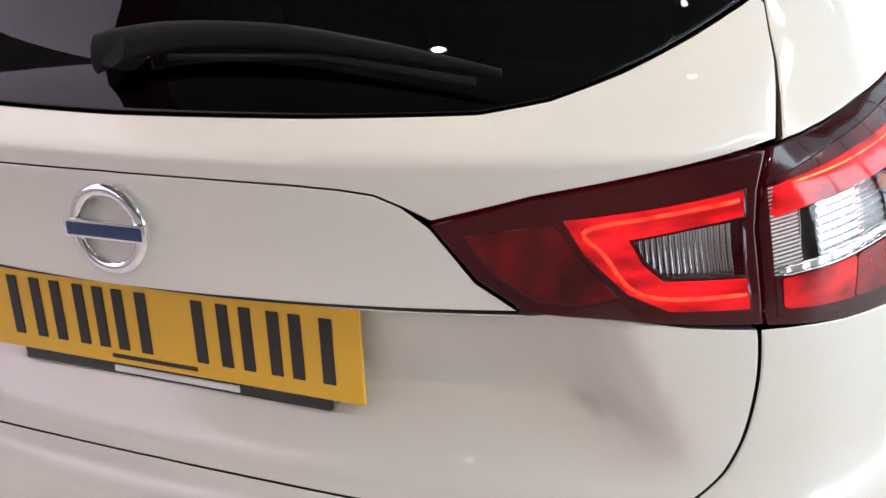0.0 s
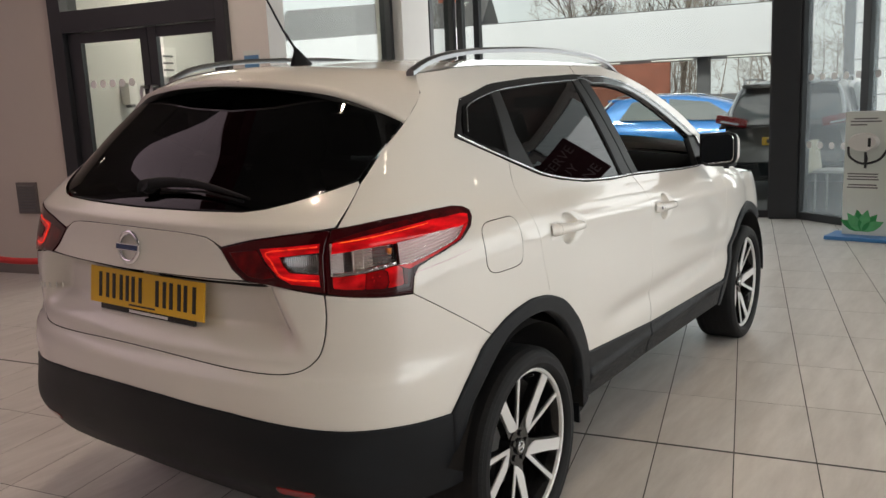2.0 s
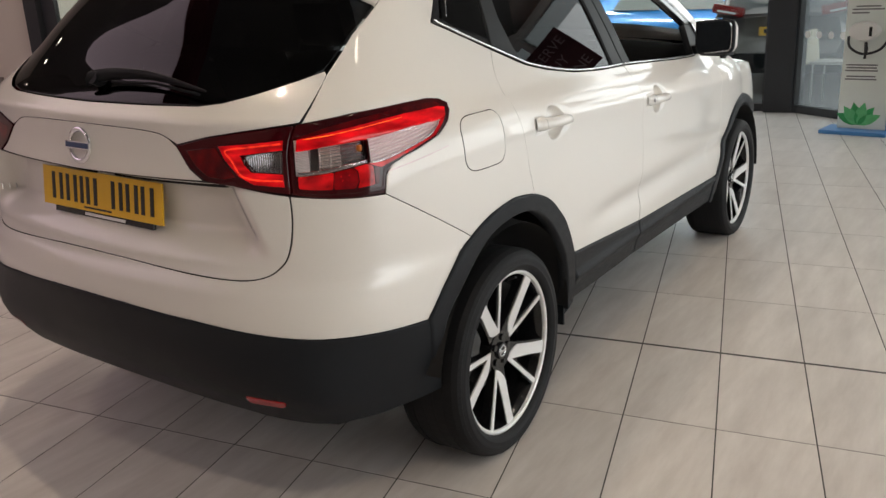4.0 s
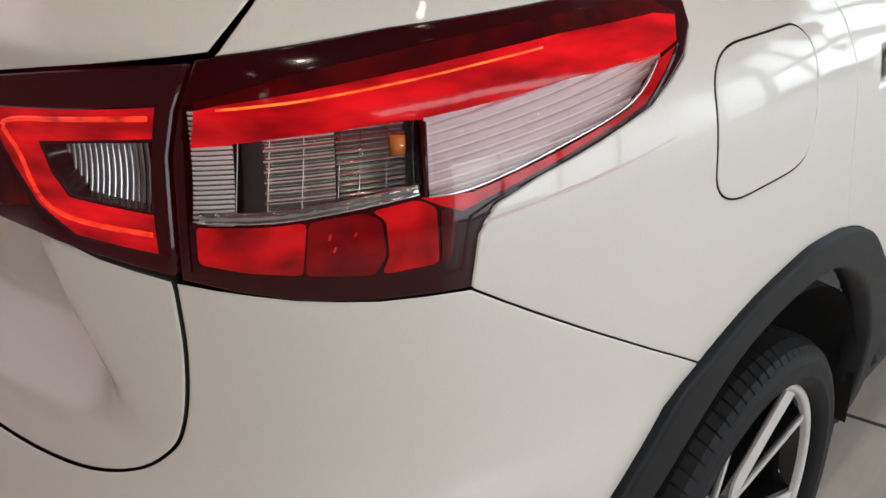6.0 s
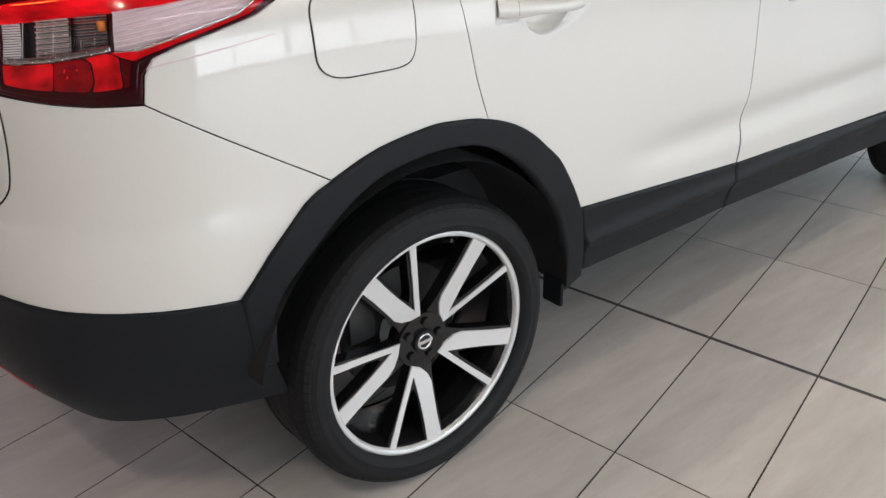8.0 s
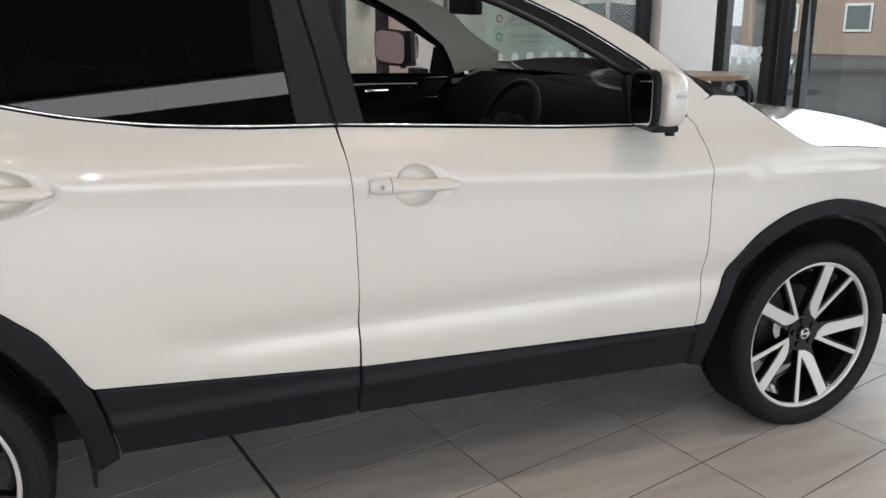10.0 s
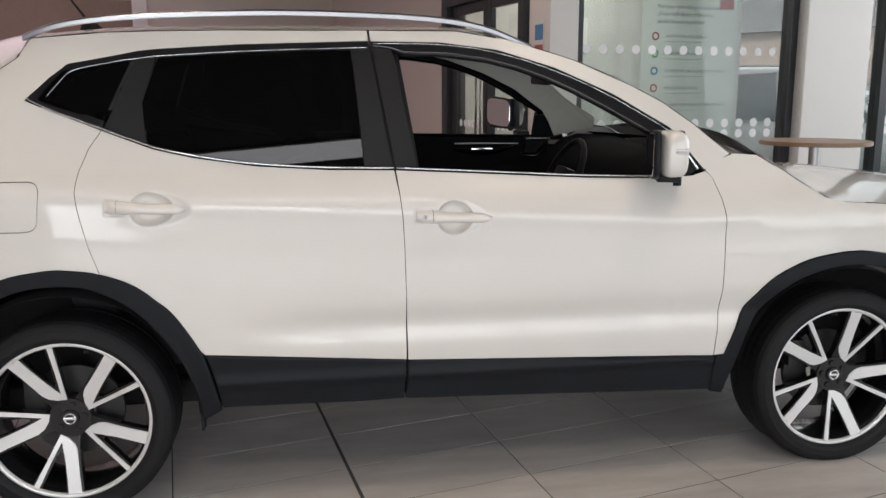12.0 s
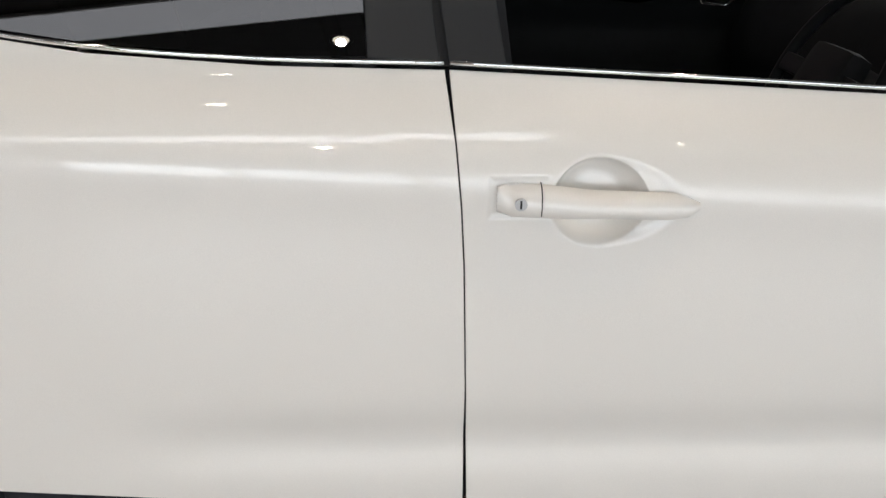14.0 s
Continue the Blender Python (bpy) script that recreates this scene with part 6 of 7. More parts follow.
for u, v in ((-4.9, -5.1), (-2.6, -2.7), (-.3, -5.1), (-.3, -.3), (2.0, -2.7), (-4.9, -.3), (4.3, -.3), (2.0, 2.1), (-2.6, 2.1), (4.3, -5.1)):
    d = bpy.data.lights.new("downlight_beam", "SPOT")
    d.energy, d.color, d.spot_size, d.spot_blend, d.shadow_soft_size = 118, (1.0, .83, .65), radians(130), 1.0, .035
    new("downlight_beam", d).matrix_world = MB @ look((u, v, H - .03), (u, v + .001, 0))

# glowing ceiling strip over the aisle, added for its reflection in the door glass
strip = new("linear_ceiling_light")
tagged(strip, "long white glowing strip set in the ceiling", "ceiling light")
part("housing", box(3.60, -3.4, H - .03, 3.97, 1.27, H - .001, .004, m=MB), WHITEPL, strip)
LINEAR = mat("strip_glow", (.9, .9, .9), .5, emit=4.5, ecol=(.96, .97, 1.0))
part("diffuser", box(3.62, -3.35, H - .036, 3.95, 1.25, H - .031, m=MB), LINEAR, strip)

# ---------------------------------------------------------------- things in the showroom


def words(name, text, m, size, material, parent, align="LEFT"):
    """Flat lettering as a mesh."""
    cu = bpy.data.curves.new(name, "FONT")
    cu.body, cu.size, cu.extrude, cu.align_x = text, size, .0004, align
    tmp = bpy.data.objects.new(name, cu)
    scene.collection.objects.link(tmp)
    me = bpy.data.meshes.new_from_object(tmp.evaluated_get(bpy.context.evaluated_depsgraph_get()))
    bpy.data.objects.remove(tmp)
    me.materials.clear()
    me.materials.append(material)
    me.transform(m)
    return link(name, me, parent)


def thing(name, label, category, group=""):
    o = new(name)
    return tagged(o, label, category, group)


# wall box charger on a printed stand
ch = thing("charger_stand", "white and blue display stand with wall charger and cable", "display stand")
cm = Matrix.Translation((1.03, 6.25, FZ)) @ Matrix.Rotation(radians(-8), 4, "Z")
part("base_plate", box(-.30, -.20, 0, .26, .16, .035, .008, m=cm), BLUE, ch, "blue base plate")
part("board", box(-.195, -.03, .035, .215, .03, 1.165, .01, m=cm), POSTERW, ch, "white printed board")
part("board_edge", box(.2155, -.045, .035, .25, .05, 1.165, .008, m=cm), BLUE, ch, "blue board edge")
part("charger_body", cyl(.085, .07, 36, cm @ Matrix.Translation((-.03, -.065, .89)) @ Matrix.Rotation(radians(90), 4, "X") @ Matrix.Diagonal((1.55, 1, 1, 1)), r2=.075), WHITEPL, ch, "oval white wall charger", smooth=True, angle=40)
part("charger_slot", box(.02, -.104, .85, .045, -.098, .93, .004, m=cm), VOID, ch)
part("cable", tube([cm @ p for p in spline([Vector(q) for q in ((-.15, -.07, .85), (-.13, -.085, .76), (-.02, -.09, .70), (.12, -.09, .74), (.20, -.07, .86), (.225, -.055, .80), (.235, -.06, .60), (.245, -.065, .45))], 6)], .011, 8), CABLE, ch, smooth=True)
part("plug_handle", tube([cm @ Vector(q) for q in ((.0, -.085, .80), (.01, -.10, .74), (.005, -.10, .66))], [.012, .017, .012], 10), CABLE, ch, smooth=True)
part("plug_connector", tube([cm @ Vector(q) for q in ((.24, -.065, .46), (.245, -.075, .36), (.25, -.10, .30))], [.016, .026, .022], 10), CABLE, ch, smooth=True)
for z, w, x in ((1.10, .20, -.02), (1.075, .26, -.02), (1.045, .14, -.08), (.60, .26, -.03), (.575, .25, -.03), (.55, .27, -.03), (.50, .24, -.03), (.475, .26, -.03)):
    part("print_line", box(x - w / 2, -.0315, z - .006, x + w / 2, -.0302, z + .006, m=cm), GREYPL, ch)
petal = [(.0, 0), (.024, .04), (.033, .085), (.022, .135), (0, .175), (-.022, .135), (-.033, .085), (-.024, .04)]
for k, (a, size, lift) in enumerate([(x, 1.0, 0) for x in (-62, -38, -13, 13, 38, 62)] + [(x, .78, 1) for x in (-50, -25, 0, 25, 50)] + [(x, .55, 2) for x in (-36, -12, 12, 36)]):
    rot = radians(a)
    v = [cm @ Vector((-.02 + 1.2 * size * (x * math.cos(rot) + z * math.sin(rot)), -.0312 - .0005 * lift - .00006 * k, .07 + 1.2 * size * (-x * math.sin(rot) + z * math.cos(rot)))) for x, z in petal]
    link("leaf_print", mesh_of("leaf_print", v, [tuple(range(8))], GREENL if lift == 1 or k % 2 else GREEN), ch)

# wheeled poster stand
ps = thing("poster_stand", "black footed wheeled poster stand with framed beige poster", "poster stand")
sm2 = Matrix.Translation((1.83, 5.60, FZ)) @ Matrix.Rotation(radians(8), 4, "Z")
part("foot", box(-.45, -.28, .03, .45, .28, .095, .03, m=sm2), CABLE, ps, smooth=True, angle=50)
for x in (-.36, .36):
    for y in (-.2, .2):
        part("castor", cyl(.03, .025, 16, sm2 @ Matrix.Translation((x, y, .03)) @ Matrix.Rotation(radians(90), 4, "Y")), CABLE, ps, smooth=True, angle=40)
part("stem", box(-.09, -.03, .09, -.03, .03, .45, .006, m=sm2), FRAMEB, ps)
part("stem", box(.10, -.03, .09, .16, .03, .45, .006, m=sm2), FRAMEB, ps)
part("poster_frame", box(-.30, -.03, .40, .42, .03, 1.65, .01, m=sm2), STEEL, ps)
part("poster", box(-.27, -.034, .43, .39, -.0302, 1.62, m=sm2), WALLB, ps)

# bar table
tb = thing("bar_table", "round oak bar table on a steel pedestal", "table")
tc = Vector((-1.78, 4.18, FZ))
part("tabletop", cyl(.36, .028, 64, Matrix.Translation(tc + Vector((0, 0, .996))), bev=.006), WOOD, tb, smooth=True, angle=40)
part("pedestal", cyl(.035, .96, 24, Matrix.Translation(tc + Vector((0, 0, .50)))), STEEL, tb, smooth=True, angle=40)
part("foot_plate", cyl(.24, .016, 40, Matrix.Translation(tc + Vector((0, 0, .008))), bev=.004), STEEL, tb, smooth=True, angle=40)

# notice poster on the pale wall
RED = mat("red_print", (.40, .10, .10), .5, var=.1, scale=20)
PBLUE = mat("blue_print", (.10, .25, .45), .5, var=.1, scale=20)
DKTXT = mat("dark_print", (.20, .21, .21), .6)
FAINTTXT = mat("faint_print", (.40, .42, .41), .6)
pn = thing("wall_poster", "white notice poster with coloured icons on the wall", "poster")
pmx = MB @ Matrix.Translation((-4.440, 5.42, -.496)) @ Matrix.Rotation(radians(90), 4, "Z") @ Matrix.Rotation(radians(90), 4, "X") @ Matrix.Scale(1.366, 4)
part("sheet", box(-.04, .82, -.001, .88, 2.30, .0005, m=pmx), POSTERW, pn)
part("header_shape", box(.12, 2.10, .001, .48, 2.17, .002, .0004, m=pmx), RED, pn)
part("header_shape", box(.70, 2.01, .001, .84, 2.20, .002, .0004, m=pmx), RED, pn)
y = 2.005
for ln in ("For your own safety and the safety", "of our staff please follow our", "social distancing process"):
    words("poster_text", ln, pmx @ Matrix.Translation((.10, y, .0015)), .046, DKTXT, pn)
    y -= .058
for k, (ln, mt) in enumerate((("WAIT TO BE WELCOMED", RED), ("SANITISE YOUR HANDS", GREENL), ("GLOVES WILL BE PROVIDED FOR YOU", PBLUE), ("KEEP A 2M DISTANCE", RED), ("FOLLOW THE CONTACTLESS PROCESS", GREENL))):
    yy = 1.775 - .137 * k
    words("poster_text", ln, pmx @ Matrix.Translation((.19, yy, .0015)), .034, DKTXT, pn)
    part("text_line", box(.19, yy - .034, .0005, .56, yy - .029, .0012, m=pmx), FAINTTXT, pn)
    part("icon", cyl(.034, .001, 24, pmx @ Matrix.Translation((.09, yy + .01, .001))), mt, pn)
    part("icon_core", cyl(.020, .001, 24, pmx @ Matrix.Translation((.09, yy + .01, .0016))), POSTERW, pn)
nt = thing("wall_notice", "small blue white and red notice on the wall", "notice")
part("sheet", box(-2.40, 3.052, 1.63, -2.25, 3.059, 1.88, m=MB), POSTERW, nt)
part("blue_panel", box(-2.392, 3.050, 1.73, -2.258, 3.0518, 1.845, m=MB), PBLUE, nt)
part("red_panel", box(-2.392, 3.050, 1.64, -2.258, 3.0518, 1.695, m=MB), RED, nt)

# rope barrier beside the car
rb = thing("rope_barrier", "red rope barrier between steel posts", "barrier")
for p in ((-4.3, .55), (-2.75, 1.10)):
    part("post", cyl(.02, .62, 16, Matrix.Translation((p[0], p[1], FZ + .32))), STEEL, rb, smooth=True, angle=40)
    part("post_base", cyl(.15, .02, 28, Matrix.Translation((p[0], p[1], FZ + .01))), STEEL, rb, smooth=True, angle=40)
part("rope", tube(spline([(-4.3, .55, .66), (-3.9, .69, .54), (-3.5, .83, .49), (-3.1, .97, .52), (-2.75, 1.10, .63)], 6), .022, 10), REDROPE, rb, smooth=True)

# framed opening and signs on the far side wall
fb = thing("wall_board", "white framed dark board on the far wall", "board")
part("board_frame", box(-9.19, -3.2, 1.75, -9.15, .4, 2.75, .01, m=MB), WALLW, fb)
part("board_face", box(-9.149, -3.0, 1.9, -9.14, .2, 2.6, m=MB), mat("brown_board", (.23, .16, .12), .6, var=.15, scale=2), fb)
sg = thing("exit_sign", "small red sign on the far wall", "sign")
part("sign_face", box(-9.19, -4.2, 2.2, -9.17, -3.75, 2.4, .004, m=MB), RED, sg)

# chair in the entrance lobby
CREAMPL = mat("cream_chair_shell", (.74, .68, .54), .5, var=.04, scale=8)
cs = thing("lobby_chair", "cream moulded chair on steel legs", "chair")
lm = MB @ Matrix.Translation((2.10, 7.85, 0)) @ Matrix.Rotation(radians(68), 4, "Z")
part("seat", box(-.21, -.2, .44, .21, .2, .47, .012, m=lm), WHITEPL, cs)
part("backrest", box(-.20, .17, .46, .20, .20, .83, .012, m=lm @ Matrix.Rotation(radians(-8), 4, "X")), CREAMPL, cs)
for x in (-.18, .18):
    for yy in (-.17, .17):
        part("leg", cyl(.011, .44, 10, lm @ Matrix.Translation((x, yy, .22))), STEEL, cs, smooth=True, angle=40)

# pale ceiling raft with a maroon edge, and the maroon window banner
rf = tagged(new("ceiling_raft"), "pale suspended ceiling raft with maroon edge", "ceiling panel", kind="structure")
# the raft's glow is added so that it shows in the rear glass
part("raft_panel", box(-8.8, -6.5, H - .34, -2.35, .38, H - .22, .01, m=MB), mat("raft_panel_added_glow", (.62, .54, .60), .7, var=.03, scale=1, emit=.8, ecol=(1.0, .78, .90)), rf)
part("raft_edge", box(-2.345, -6.5, H - .38, -2.05, .38, H - .18, .01, m=MB), MAROON, rf)
bn = thing("window_banner", "maroon window banner with large white lettering", "banner")
bmx = MB @ Matrix.Translation((6.15, 7.08, 2.35)) @ Matrix.Rotation(radians(180), 4, "Z") @ Matrix.Rotation(radians(90), 4, "X")
part("cloth", box(.62, .52, -.004, 1.66, 1.40, .004, m=bmx), MAROON, bn)
for k, ln in enumerate(("RESERVE", "BUY", "ONLINE")):
    words("banner_text", ln, bmx @ Matrix.Translation((1.14, 1.13 - .26 * k, -.006)) @ Matrix.Diagonal((1, 1, -1, 1)), .235, mat("banner_print", (.45, .36, .38), .6), bn, "CENTER")
bn2 = thing("window_banner", "plain maroon banner along the window sill", "banner")
part("cloth", box(7.60, -1.5, 1.2, 7.61, 3.4, 2.75, m=MB), MAROON, bn2)

# ---------------------------------------------------------------- outside
g_ = mesh_of("ground", [(-300, -300, -.06), (300, -300, -.06), (300, 300, -.06), (-300, 300, -.06)], [(0, 1, 2, 3)], ASPHALT)
tagged(link("ground", g_), "grey asphalt forecourt", "ground", kind="structure")


SILVER = paint("silver_paint", (.66, .67, .69), .3)


def parked_car(m, paint_, label, L=4.38, W=1.80, Hh=1.58):
    """A hatchback or crossover seen at a distance: nose towards +y, origin on the ground at the rear."""
    c = thing("parked_car", label, "car", "cars outside")
    st = [(0.0, .80, .45, .95), (.12, .90, .30, 1.02), (.7, .98, .24, 1.02), (1.6, 1.0, .22, .99), (2.6, 1.0, .22, .96), (3.3, .98, .24, .93), (3.9, .92, .28, .84), (4.25, .80, .34, .74), (4.38, .66, .42, .62)]
    k = L / 4.38
    hw = W / 2
    v, f = [], []
    for y, w, zb, zt in st:
        a = hw * w
        v += [m @ Vector(p) for p in ((-a * .9, y * k, zb), (-a, y * k, zb + .2), (-a * .985, y * k, (zb + zt) / 2 + .1), (-a * .93, y * k, zt), (0, y * k, zt + .04), (a * .93, y * k, zt), (a * .985, y * k, (zb + zt) / 2 + .1), (a, y * k, zb + .2), (a * .9, y * k, zb), (0, y * k, zb - .03))]
    n = 10
    for i in range(len(st) - 1):
        for j in range(n):
            f.append((i * n + j, i * n + (j + 1) % n, (i + 1) * n + (j + 1) % n, (i + 1) * n + j))
    f += [tuple(range(n)), tuple((len(st) - 1) * n + j for j in range(n - 1, -1, -1))]
    part_me = mesh_of("body", v, f, paint_, True)
    link("body", part_me, c)
    gh = [(.04, .92, .985), (.10, .90, 1.06), (.30, .80, Hh - .24), (.44, .74, Hh - .11), (.52, .72, Hh - .055), (.9, .72, Hh - .01), (1.4, .72, Hh), (1.9, .72, Hh - .01), (2.35, .73, Hh - .09), (2.75, .80, 1.26), (3.15, .88, .96)]
    v, f = [], []
    for y, w, z in gh:
        a = hw * w
        base = hw * .93
        half = [(base, .95), (base + (a - base) * .55, .95 + (z - .95) * .55), (a, z - (z - .95) * .13), (a * .96, z - (z - .95) * .05), (a * .86, z), (a * .45, z + .025)]
        v += [m @ Vector((-x, y * k, zz)) for x, zz in half] + [m @ Vector((0, y * k, z + .032))] + [m @ Vector((x, y * k, zz)) for x, zz in half[::-1]]
    for i in range(len(gh) - 1):
        for j in range(12):
            f.append((i * 13 + j, i * 13 + j + 1, (i + 1) * 13 + j + 1, (i + 1) * 13 + j))
    link("cabin", mesh_of("cabin", v, f, paint_, True), c)
    dk = PRIVACY_FAR
    zt = Hh - .10
    q = lambda pts, nm, mt: link(nm, mesh_of(nm, [m @ Vector(p) for p in pts], [tuple(range(len(pts)))], mt), c)
    q([(-.60, .10 * k - .015, 1.08), (-.30, .09 * k - .015, 1.05), (.30, .09 * k - .015, 1.05), (.60, .10 * k - .015, 1.08), (.66, .17 * k - .015, 1.16), (.58, .38 * k - .015, zt - .07), (.50, .41 * k - .015, zt - .04), (-.50, .41 * k - .015, zt - .04), (-.58, .38 * k - .015, zt - .07), (-.66, .17 * k - .015, 1.16)], "rear_window", dk)
    part("roof_spoiler", box(-.60, .33 * k, Hh - .09, .60, .62 * k, Hh - .035, .02, m=m), paint_, c, smooth=True, angle=50)
    for g in (-1, 1):
        e = .012 * g
        q([(g * hw * .935 + e, .62 * k, 1.02), (g * hw * .935 + e, 1.5 * k, 1.0), (g * hw * .775 + e, 1.5 * k, Hh - .06), (g * hw * .79 + e, .85 * k, Hh - .10)], "side_window", dk)
        q([(g * hw * .935 + e, 1.56 * k, 1.0), (g * hw * .935 + e, 2.85 * k, .98), (g * hw * .80 + e, 2.30 * k, Hh - .14), (g * hw * .775 + e, 1.56 * k, Hh - .06)], "side_window", dk)
        tl = part("tail_lamp", box(min(g * .46, g * .875), -.020, .960, max(g * .46, g * .875), .26, 1.085, .045, m=m @ Matrix.Translation((g * .68, 0, 1.045)) @ Matrix.Rotation(radians(-11 * g), 4, "Y") @ Matrix.Translation((-g * .68, 0, -1.0))), REFLRED, c, "red tail lamp")
        part("clear_lens", box(min(g * .56, g * .80), -.028, .985, max(g * .56, g * .80), .0, 1.010, .008, m=m @ Matrix.Translation((g * .68, 0, 1.045)) @ Matrix.Rotation(radians(-11 * g), 4, "Y") @ Matrix.Translation((-g * .68, 0, -1.0))), FASCIA, tl)
        part("roof_rail", tube([m @ Vector(q_) for q_ in spline([(g * .60, .50 * k, Hh - .03), (g * .61, .62 * k, Hh + .025), (g * .61, 1.2 * k, Hh + .035), (g * .60, 1.9 * k, Hh + .015), (g * .59, 2.1 * k, Hh - .04)], 4)], .014, 6), SATIN, c, smooth=True)
        # silver tube painting the sky's reflection along the rear pillar
        part("pillar_edge", tube([m @ Vector(q_) for q_ in spline([(g * .70, .09 * k, 1.07), (g * .70, .18 * k, 1.20), (g * .64, .34 * k, Hh - .16), (g * .58, .40 * k, Hh - .07)], 4)], .026, 6), SILVER, c, smooth=True)
        for y in (.78 * k, 3.42 * k):
            wv, wf = lathe([(-.10, .20), (-.11, .30), (-.07, .335), (.07, .335), (.11, .30), (.10, .21)], 32)
            mm = m @ Matrix.Translation((g * (hw - .11), y, .335))
            w = link("wheel", mesh_of("wheel", [mm @ Vector(p) for p in wv], wf, RUBBER, True), c)
            part("rim", cyl(.215, .16, 28, mm @ Matrix.Rotation(radians(90), 4, "Y")), SATIN, w, smooth=True, angle=40)
            for a in range(5):
                # near-black blocks painting the shade between the rim's spokes
                part("rim_gap", box(-.098, .05, -.03, .098, .19, .03, m=mm @ Matrix.Rotation(radians(72 * a), 4, "X")), VOID, w)
    # silver tube painting the sky's reflection along the spoiler
    part("spoiler_edge", tube([m @ Vector(q_) for q_ in spline([(-.58, .40 * k, Hh - .07), (-.3, .34 * k, Hh - .045), (0, .33 * k, Hh - .04), (.3, .34 * k, Hh - .045), (.58, .40 * k, Hh - .07)], 4)], .020, 6), SILVER, c, smooth=True)
    part("lower_bumper", box(-hw * .93, -.05, .26, hw * .93, .16, .52, .05, m=m), BLACKPL, c, smooth=True, angle=50)
    part("plate", box(-.26, -.015, .74, .26, -.003, .85, m=m), PLATEY, c, "yellow plate")
    part("plate_bar", box(-.20, -.018, .77, .20, -.0155, .82, m=m), INK, c)
    return c


PRIVACY_FAR = mat("dark_car_glass", (.13, .15, .16), .42, spec=.3)
DKGREY = paint("dark_grey_paint", (.19, .185, .185), .5)
SKYBLUE = paint("bright_blue_paint", (.03, .22, .62), .2)
parked_car(Matrix.Translation((-.38, 9.45, -.06)) @ Matrix.Rotation(radians(2), 4, "Z"), DKGREY, "dark grey crossover parked facing away")
parked_car(Matrix.Translation((-5.0, 14.2, -.10)) @ Matrix.Rotation(radians(-82), 4, "Z"), SKYBLUE, "bright blue crossover parked side on", Hh=1.46)
parked_car(MB @ Matrix.Translation((-7.6, 7.9, -.08)) @ Matrix.Rotation(radians(-30), 4, "Z"), WHITE, "white crossover parked beyond the window", Hh=1.76)
parked_car(MB @ Matrix.Translation((-11.5, 13.5, -.08)) @ Matrix.Rotation(radians(-60), 4, "Z"), SILVER, "silver hatchback parked beyond the window", Hh=1.48)

# canopy building across the forecourt
cb = thing("canopy_building", "low building with white fascia, glazing and brick wall", "building")
part("fascia", box(-13, 19.8, 2.25, 1.2, 20.1, 3.45, .02, m=MB), FASCIA, cb, "white clad fascia")
part("soffit", box(-13, 20.1, 2.28, 1.2, 23.2, 2.40, m=MB), FASCIA, cb)
part("roof", box(-13, 20.1, 3.30, 1.2, 23.3, 3.50, m=MB), ROOFT, cb)
part("back_wall", box(-12, 27.0, 0, -2.2, 27.2, 3.2, m=MB), BRICK, cb, "red brick wall")
for x in (-12, -6.2, -.5):
    part("post", box(x - .16, 20.3, -.06, x + .16, 20.62, 2.28, .01, m=MB), GREYPL, cb)
for i in range(3, 10):
    part("strip_light", box(-18 + 2.0 * i, 21.5, 2.262, -16.9 + 2.0 * i, 21.75, 2.279, m=MB), DIMLED, cb)
ws = thing("white_building", "white clad building with horizontal joints", "building")
for k in range(6):
    part("cladding_panel", box(2.62, 14.0, .60 + .62 * k, 9.5, 14.2, 1.20 + .62 * k, .006, m=MB), FASCIA, ws)
part("core", box(2.64, 14.05, -.06, 9.48, 18, 4.3, m=MB), GREYPL, ws)


def house(u, v, turn, w, d, h, label):
    hs = thing("house", label, "house", "houses beyond the forecourt")
    m = MB @ Matrix.Translation((u, v, -.06)) @ Matrix.Rotation(radians(turn), 4, "Z")
    part("wall", box(-w / 2, -d / 2, 0, w / 2, d / 2, h, m=m), HOUSE, hs)
    r = h + d * .33
    o = .35
    vv = [m @ Vector(p) for p in ((-w / 2 - o, -d / 2 - o, h - .1), (w / 2 + o, -d / 2 - o, h - .1), (w / 2 + o, d / 2 + o, h - .1), (-w / 2 - o, d / 2 + o, h - .1), (-w / 2 - o, 0, r), (w / 2 + o, 0, r))]
    roof = link("roof", mesh_of("roof", vv, [(0, 1, 5, 4), (2, 3, 4, 5), (0, 4, 3), (1, 2, 5), (0, 3, 2, 1)], ROOFT), hs)
    chm = part("chimney", box(w * .28, -.45, r - .7, w * .28 + 1.1, .45, r + .9, .02, m=m), BRICK, roof)
    for k in range(3):
        part("chimney_pot", cyl(.11, .45, 12, m @ Matrix.Translation((w * .28 + .22 + .33 * k, 0, r + 1.1))), BRICK, roof, smooth=True, angle=40)
    for i in range(3):
        for z in (1.0, 3.4):
            if z + 1.2 < h:
                wn_ = part("window", box(-w / 2 + w * (.2 + .3 * i) - .6, -d / 2 - .06, z, -w / 2 + w * (.2 + .3 * i) + .6, -d / 2 + .02, z + 1.2, m=m), FRAMEW, hs)
                part("window_pane", box(-w / 2 + w * (.2 + .3 * i) - .5, -d / 2 - .07, z + .1, -w / 2 + w * (.2 + .3 * i) + .5, -d / 2 - .05, z + 1.1, m=m), PRIVACY_FAR, wn_)


house(-19, 40, 8, 11, 8, 4.3, "rendered house with slate roof and chimney")
house(-33, 36, 25, 10, 8, 4.6, "rendered house with slate roof and chimney")
house(-46, 24, 50, 12, 8, 3.3, "rendered house with slate roof and chimney")


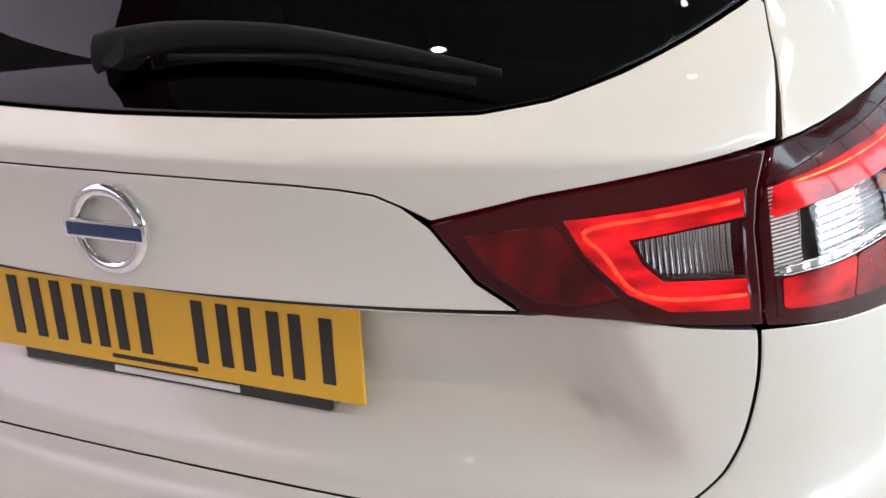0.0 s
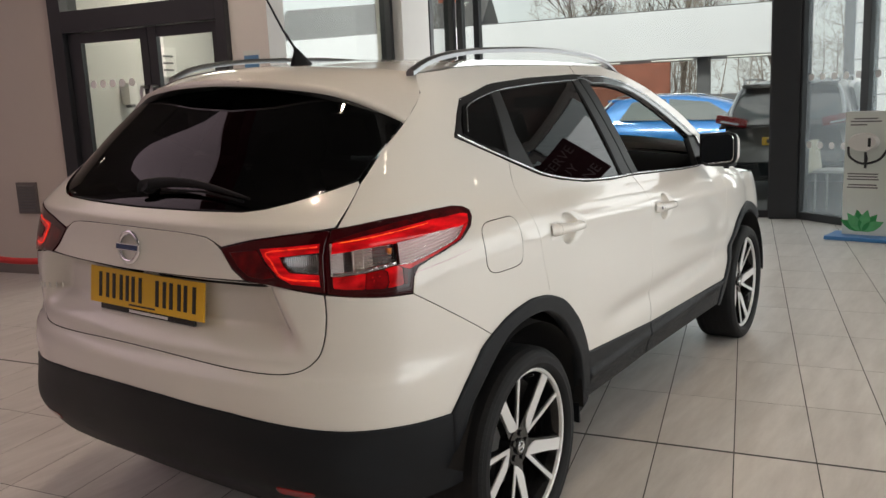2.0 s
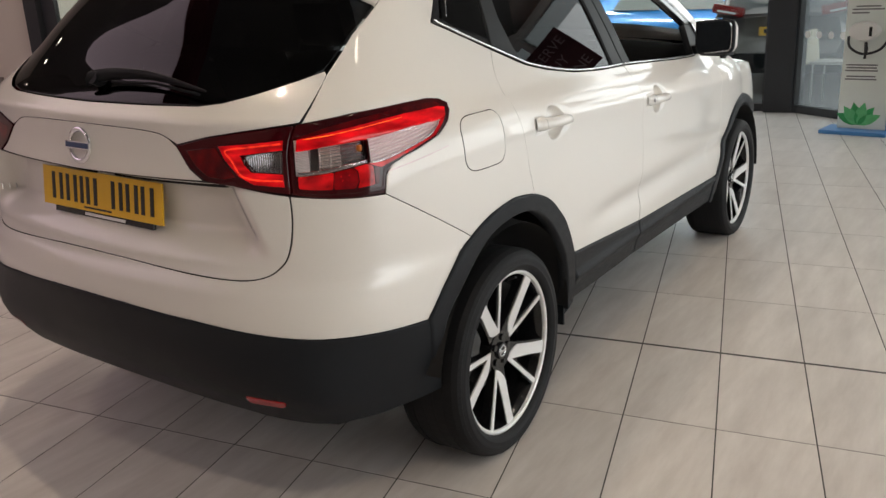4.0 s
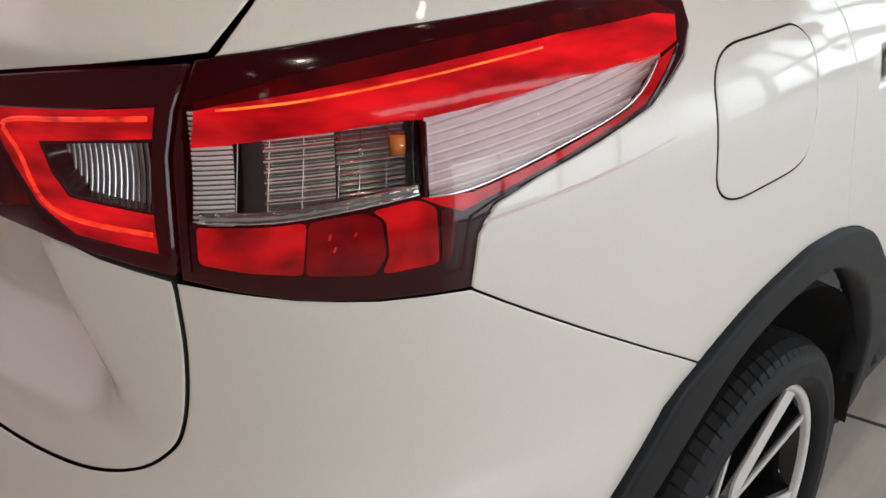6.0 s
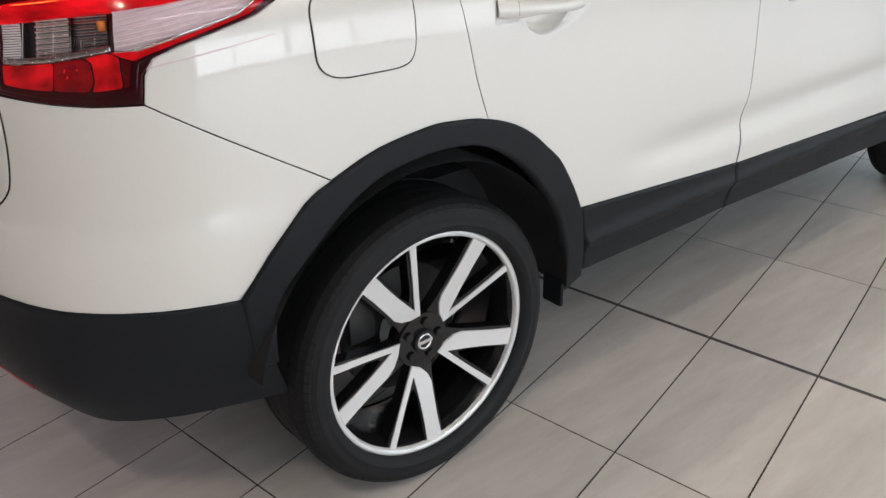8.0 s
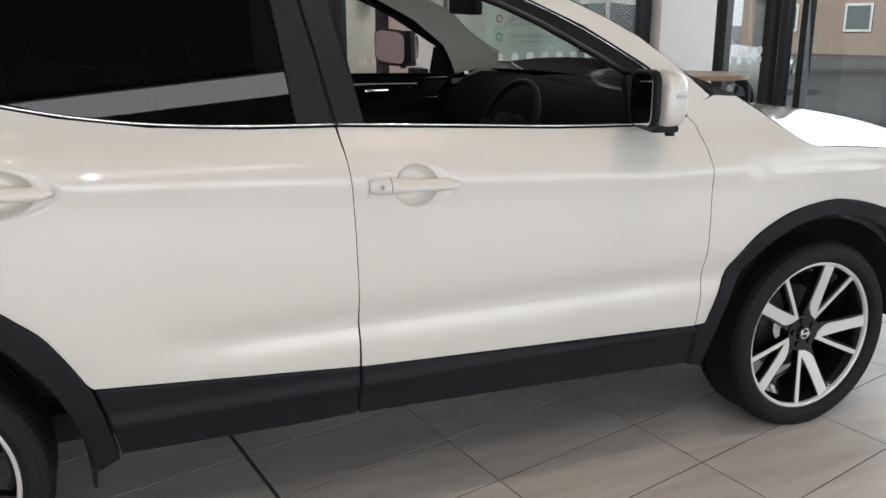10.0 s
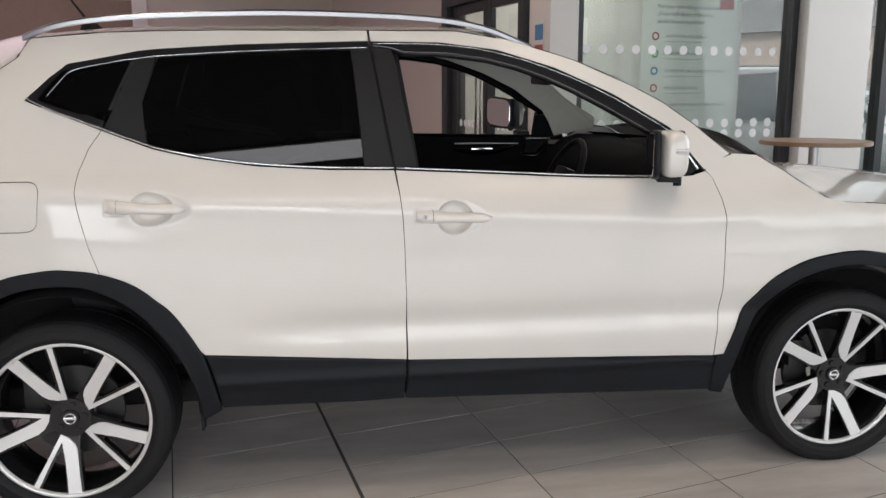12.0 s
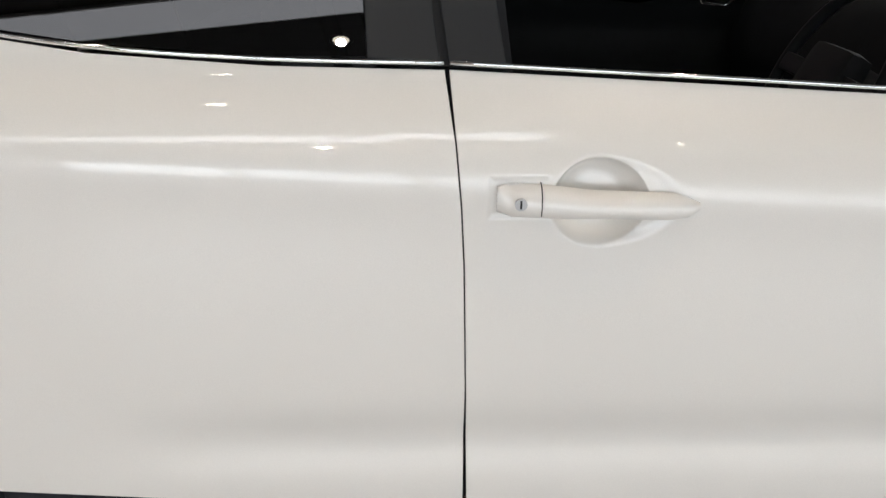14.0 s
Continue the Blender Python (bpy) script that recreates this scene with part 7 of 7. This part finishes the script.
def bare_tree(u, v, h, seed):
    """A leafless tree: tapered trunk, limbs and a haze of fine twigs."""
    rnd = random.Random(seed)
    t = thing("bare_tree", "leafless tree with a fine twig crown", "tree", "bare trees")
    p0 = MB @ Vector((u, v, -.1))
    trunk, twigs = bmesh.new(), bmesh.new()

    def grow(p, d, length, r, depth):
        q = p + d * length
        mid = p + d * length * .5 + Vector((rnd.uniform(-1, 1), rnd.uniform(-1, 1), 0)) * length * .05
        tube([p, mid, q], [r, r * .85, r * .65], 6 if depth < 2 else 3, trunk if depth < 2 else twigs)
        if depth >= 5:
            return
        for k in range(3 if depth < 2 else 4):
            a = Vector((rnd.uniform(-1, 1), rnd.uniform(-1, 1), rnd.uniform(-.1, .9)))
            nd = (d * (.75 if k else 1.0) + a * .62).normalized()
            grow(p + d * length * (rnd.uniform(.45, 1.0) if k else 1.0), nd, length * rnd.uniform(.6, .82), r * .58, depth + 1)
    grow(p0, Vector((0, 0, 1)), h * .3, h * .016, 0)
    part("trunk", trunk, BARK, t)
    part("crown", twigs, BARK, t)


for i, (u, v, h) in enumerate(((4.2, 33, 8.5), (7.0, 36, 9), (1.2, 35, 8), (-3, 38, 8.5), (10.5, 34, 8), (-9, 42, 9))):
    bare_tree(u, v, h, 5 + i)
rnd = random.Random(3)
hv, hf = [], []
for k in range(9000):
    u, v, z = rnd.uniform(-60, -24), 30 + rnd.gauss(0, .5), abs(rnd.gauss(.8, .5))
    c = MB @ Vector((u, v, z))
    a, b = Vector((rnd.uniform(-1, 1), rnd.uniform(-1, 1), rnd.uniform(-1, 1))).normalized() * .09, Vector((rnd.uniform(-1, 1), rnd.uniform(-1, 1), rnd.uniform(-1, 1))).normalized() * .07
    st_ = len(hv)
    hv += [c - a, c + b, c + a, c - b]
    hf.append((st_, st_ + 1, st_ + 2, st_ + 3))
tagged(link("hedge", mesh_of("hedge", hv, hf, LEAF)), "dense clipped evergreen hedge", "hedge", kind="stuff")

# leafless thicket behind the canopy
bmt = bmesh.new()
rnd = random.Random(21)
for k in range(85):
    u, v, h = rnd.uniform(-7, 13), rnd.uniform(27.5, 31.5), rnd.uniform(3.0, 6.6)
    p = MB @ Vector((u, v, -.1))
    lean = Vector((rnd.gauss(0, .12), rnd.gauss(0, .12), 1)).normalized()
    top = p + lean * h
    tube([p, p.lerp(top, .5) + Vector((rnd.gauss(0, .12), rnd.gauss(0, .12), 0)), top], [.026, .018, .006], 4, bmt)
    for j in range(34):
        s_ = rnd.uniform(.12, 1.0)
        a = p.lerp(top, s_)
        d = Vector((rnd.gauss(0, 1), rnd.gauss(0, 1), rnd.uniform(.3, 1.7))).normalized() * rnd.uniform(.4, 1.2)
        e = a + d
        tube([a, e], [.008, .003], 3, bmt)
        for i in range(2):
            b_ = a.lerp(e, rnd.uniform(.3, .9))
            tube([b_, b_ + Vector((rnd.gauss(0, .3), rnd.gauss(0, .3), rnd.uniform(0, .5)))], [.006, .003], 3, bmt)
tk = bpy.data.meshes.new("thicket")
bmt.to_mesh(tk)
bmt.free()
tk.materials.append(mat("twig_bark", (.30, .245, .20), .9, var=.35, scale=3))
tagged(link("thicket", tk), "leafless brown thicket behind the canopy", "bushes", kind="stuff")
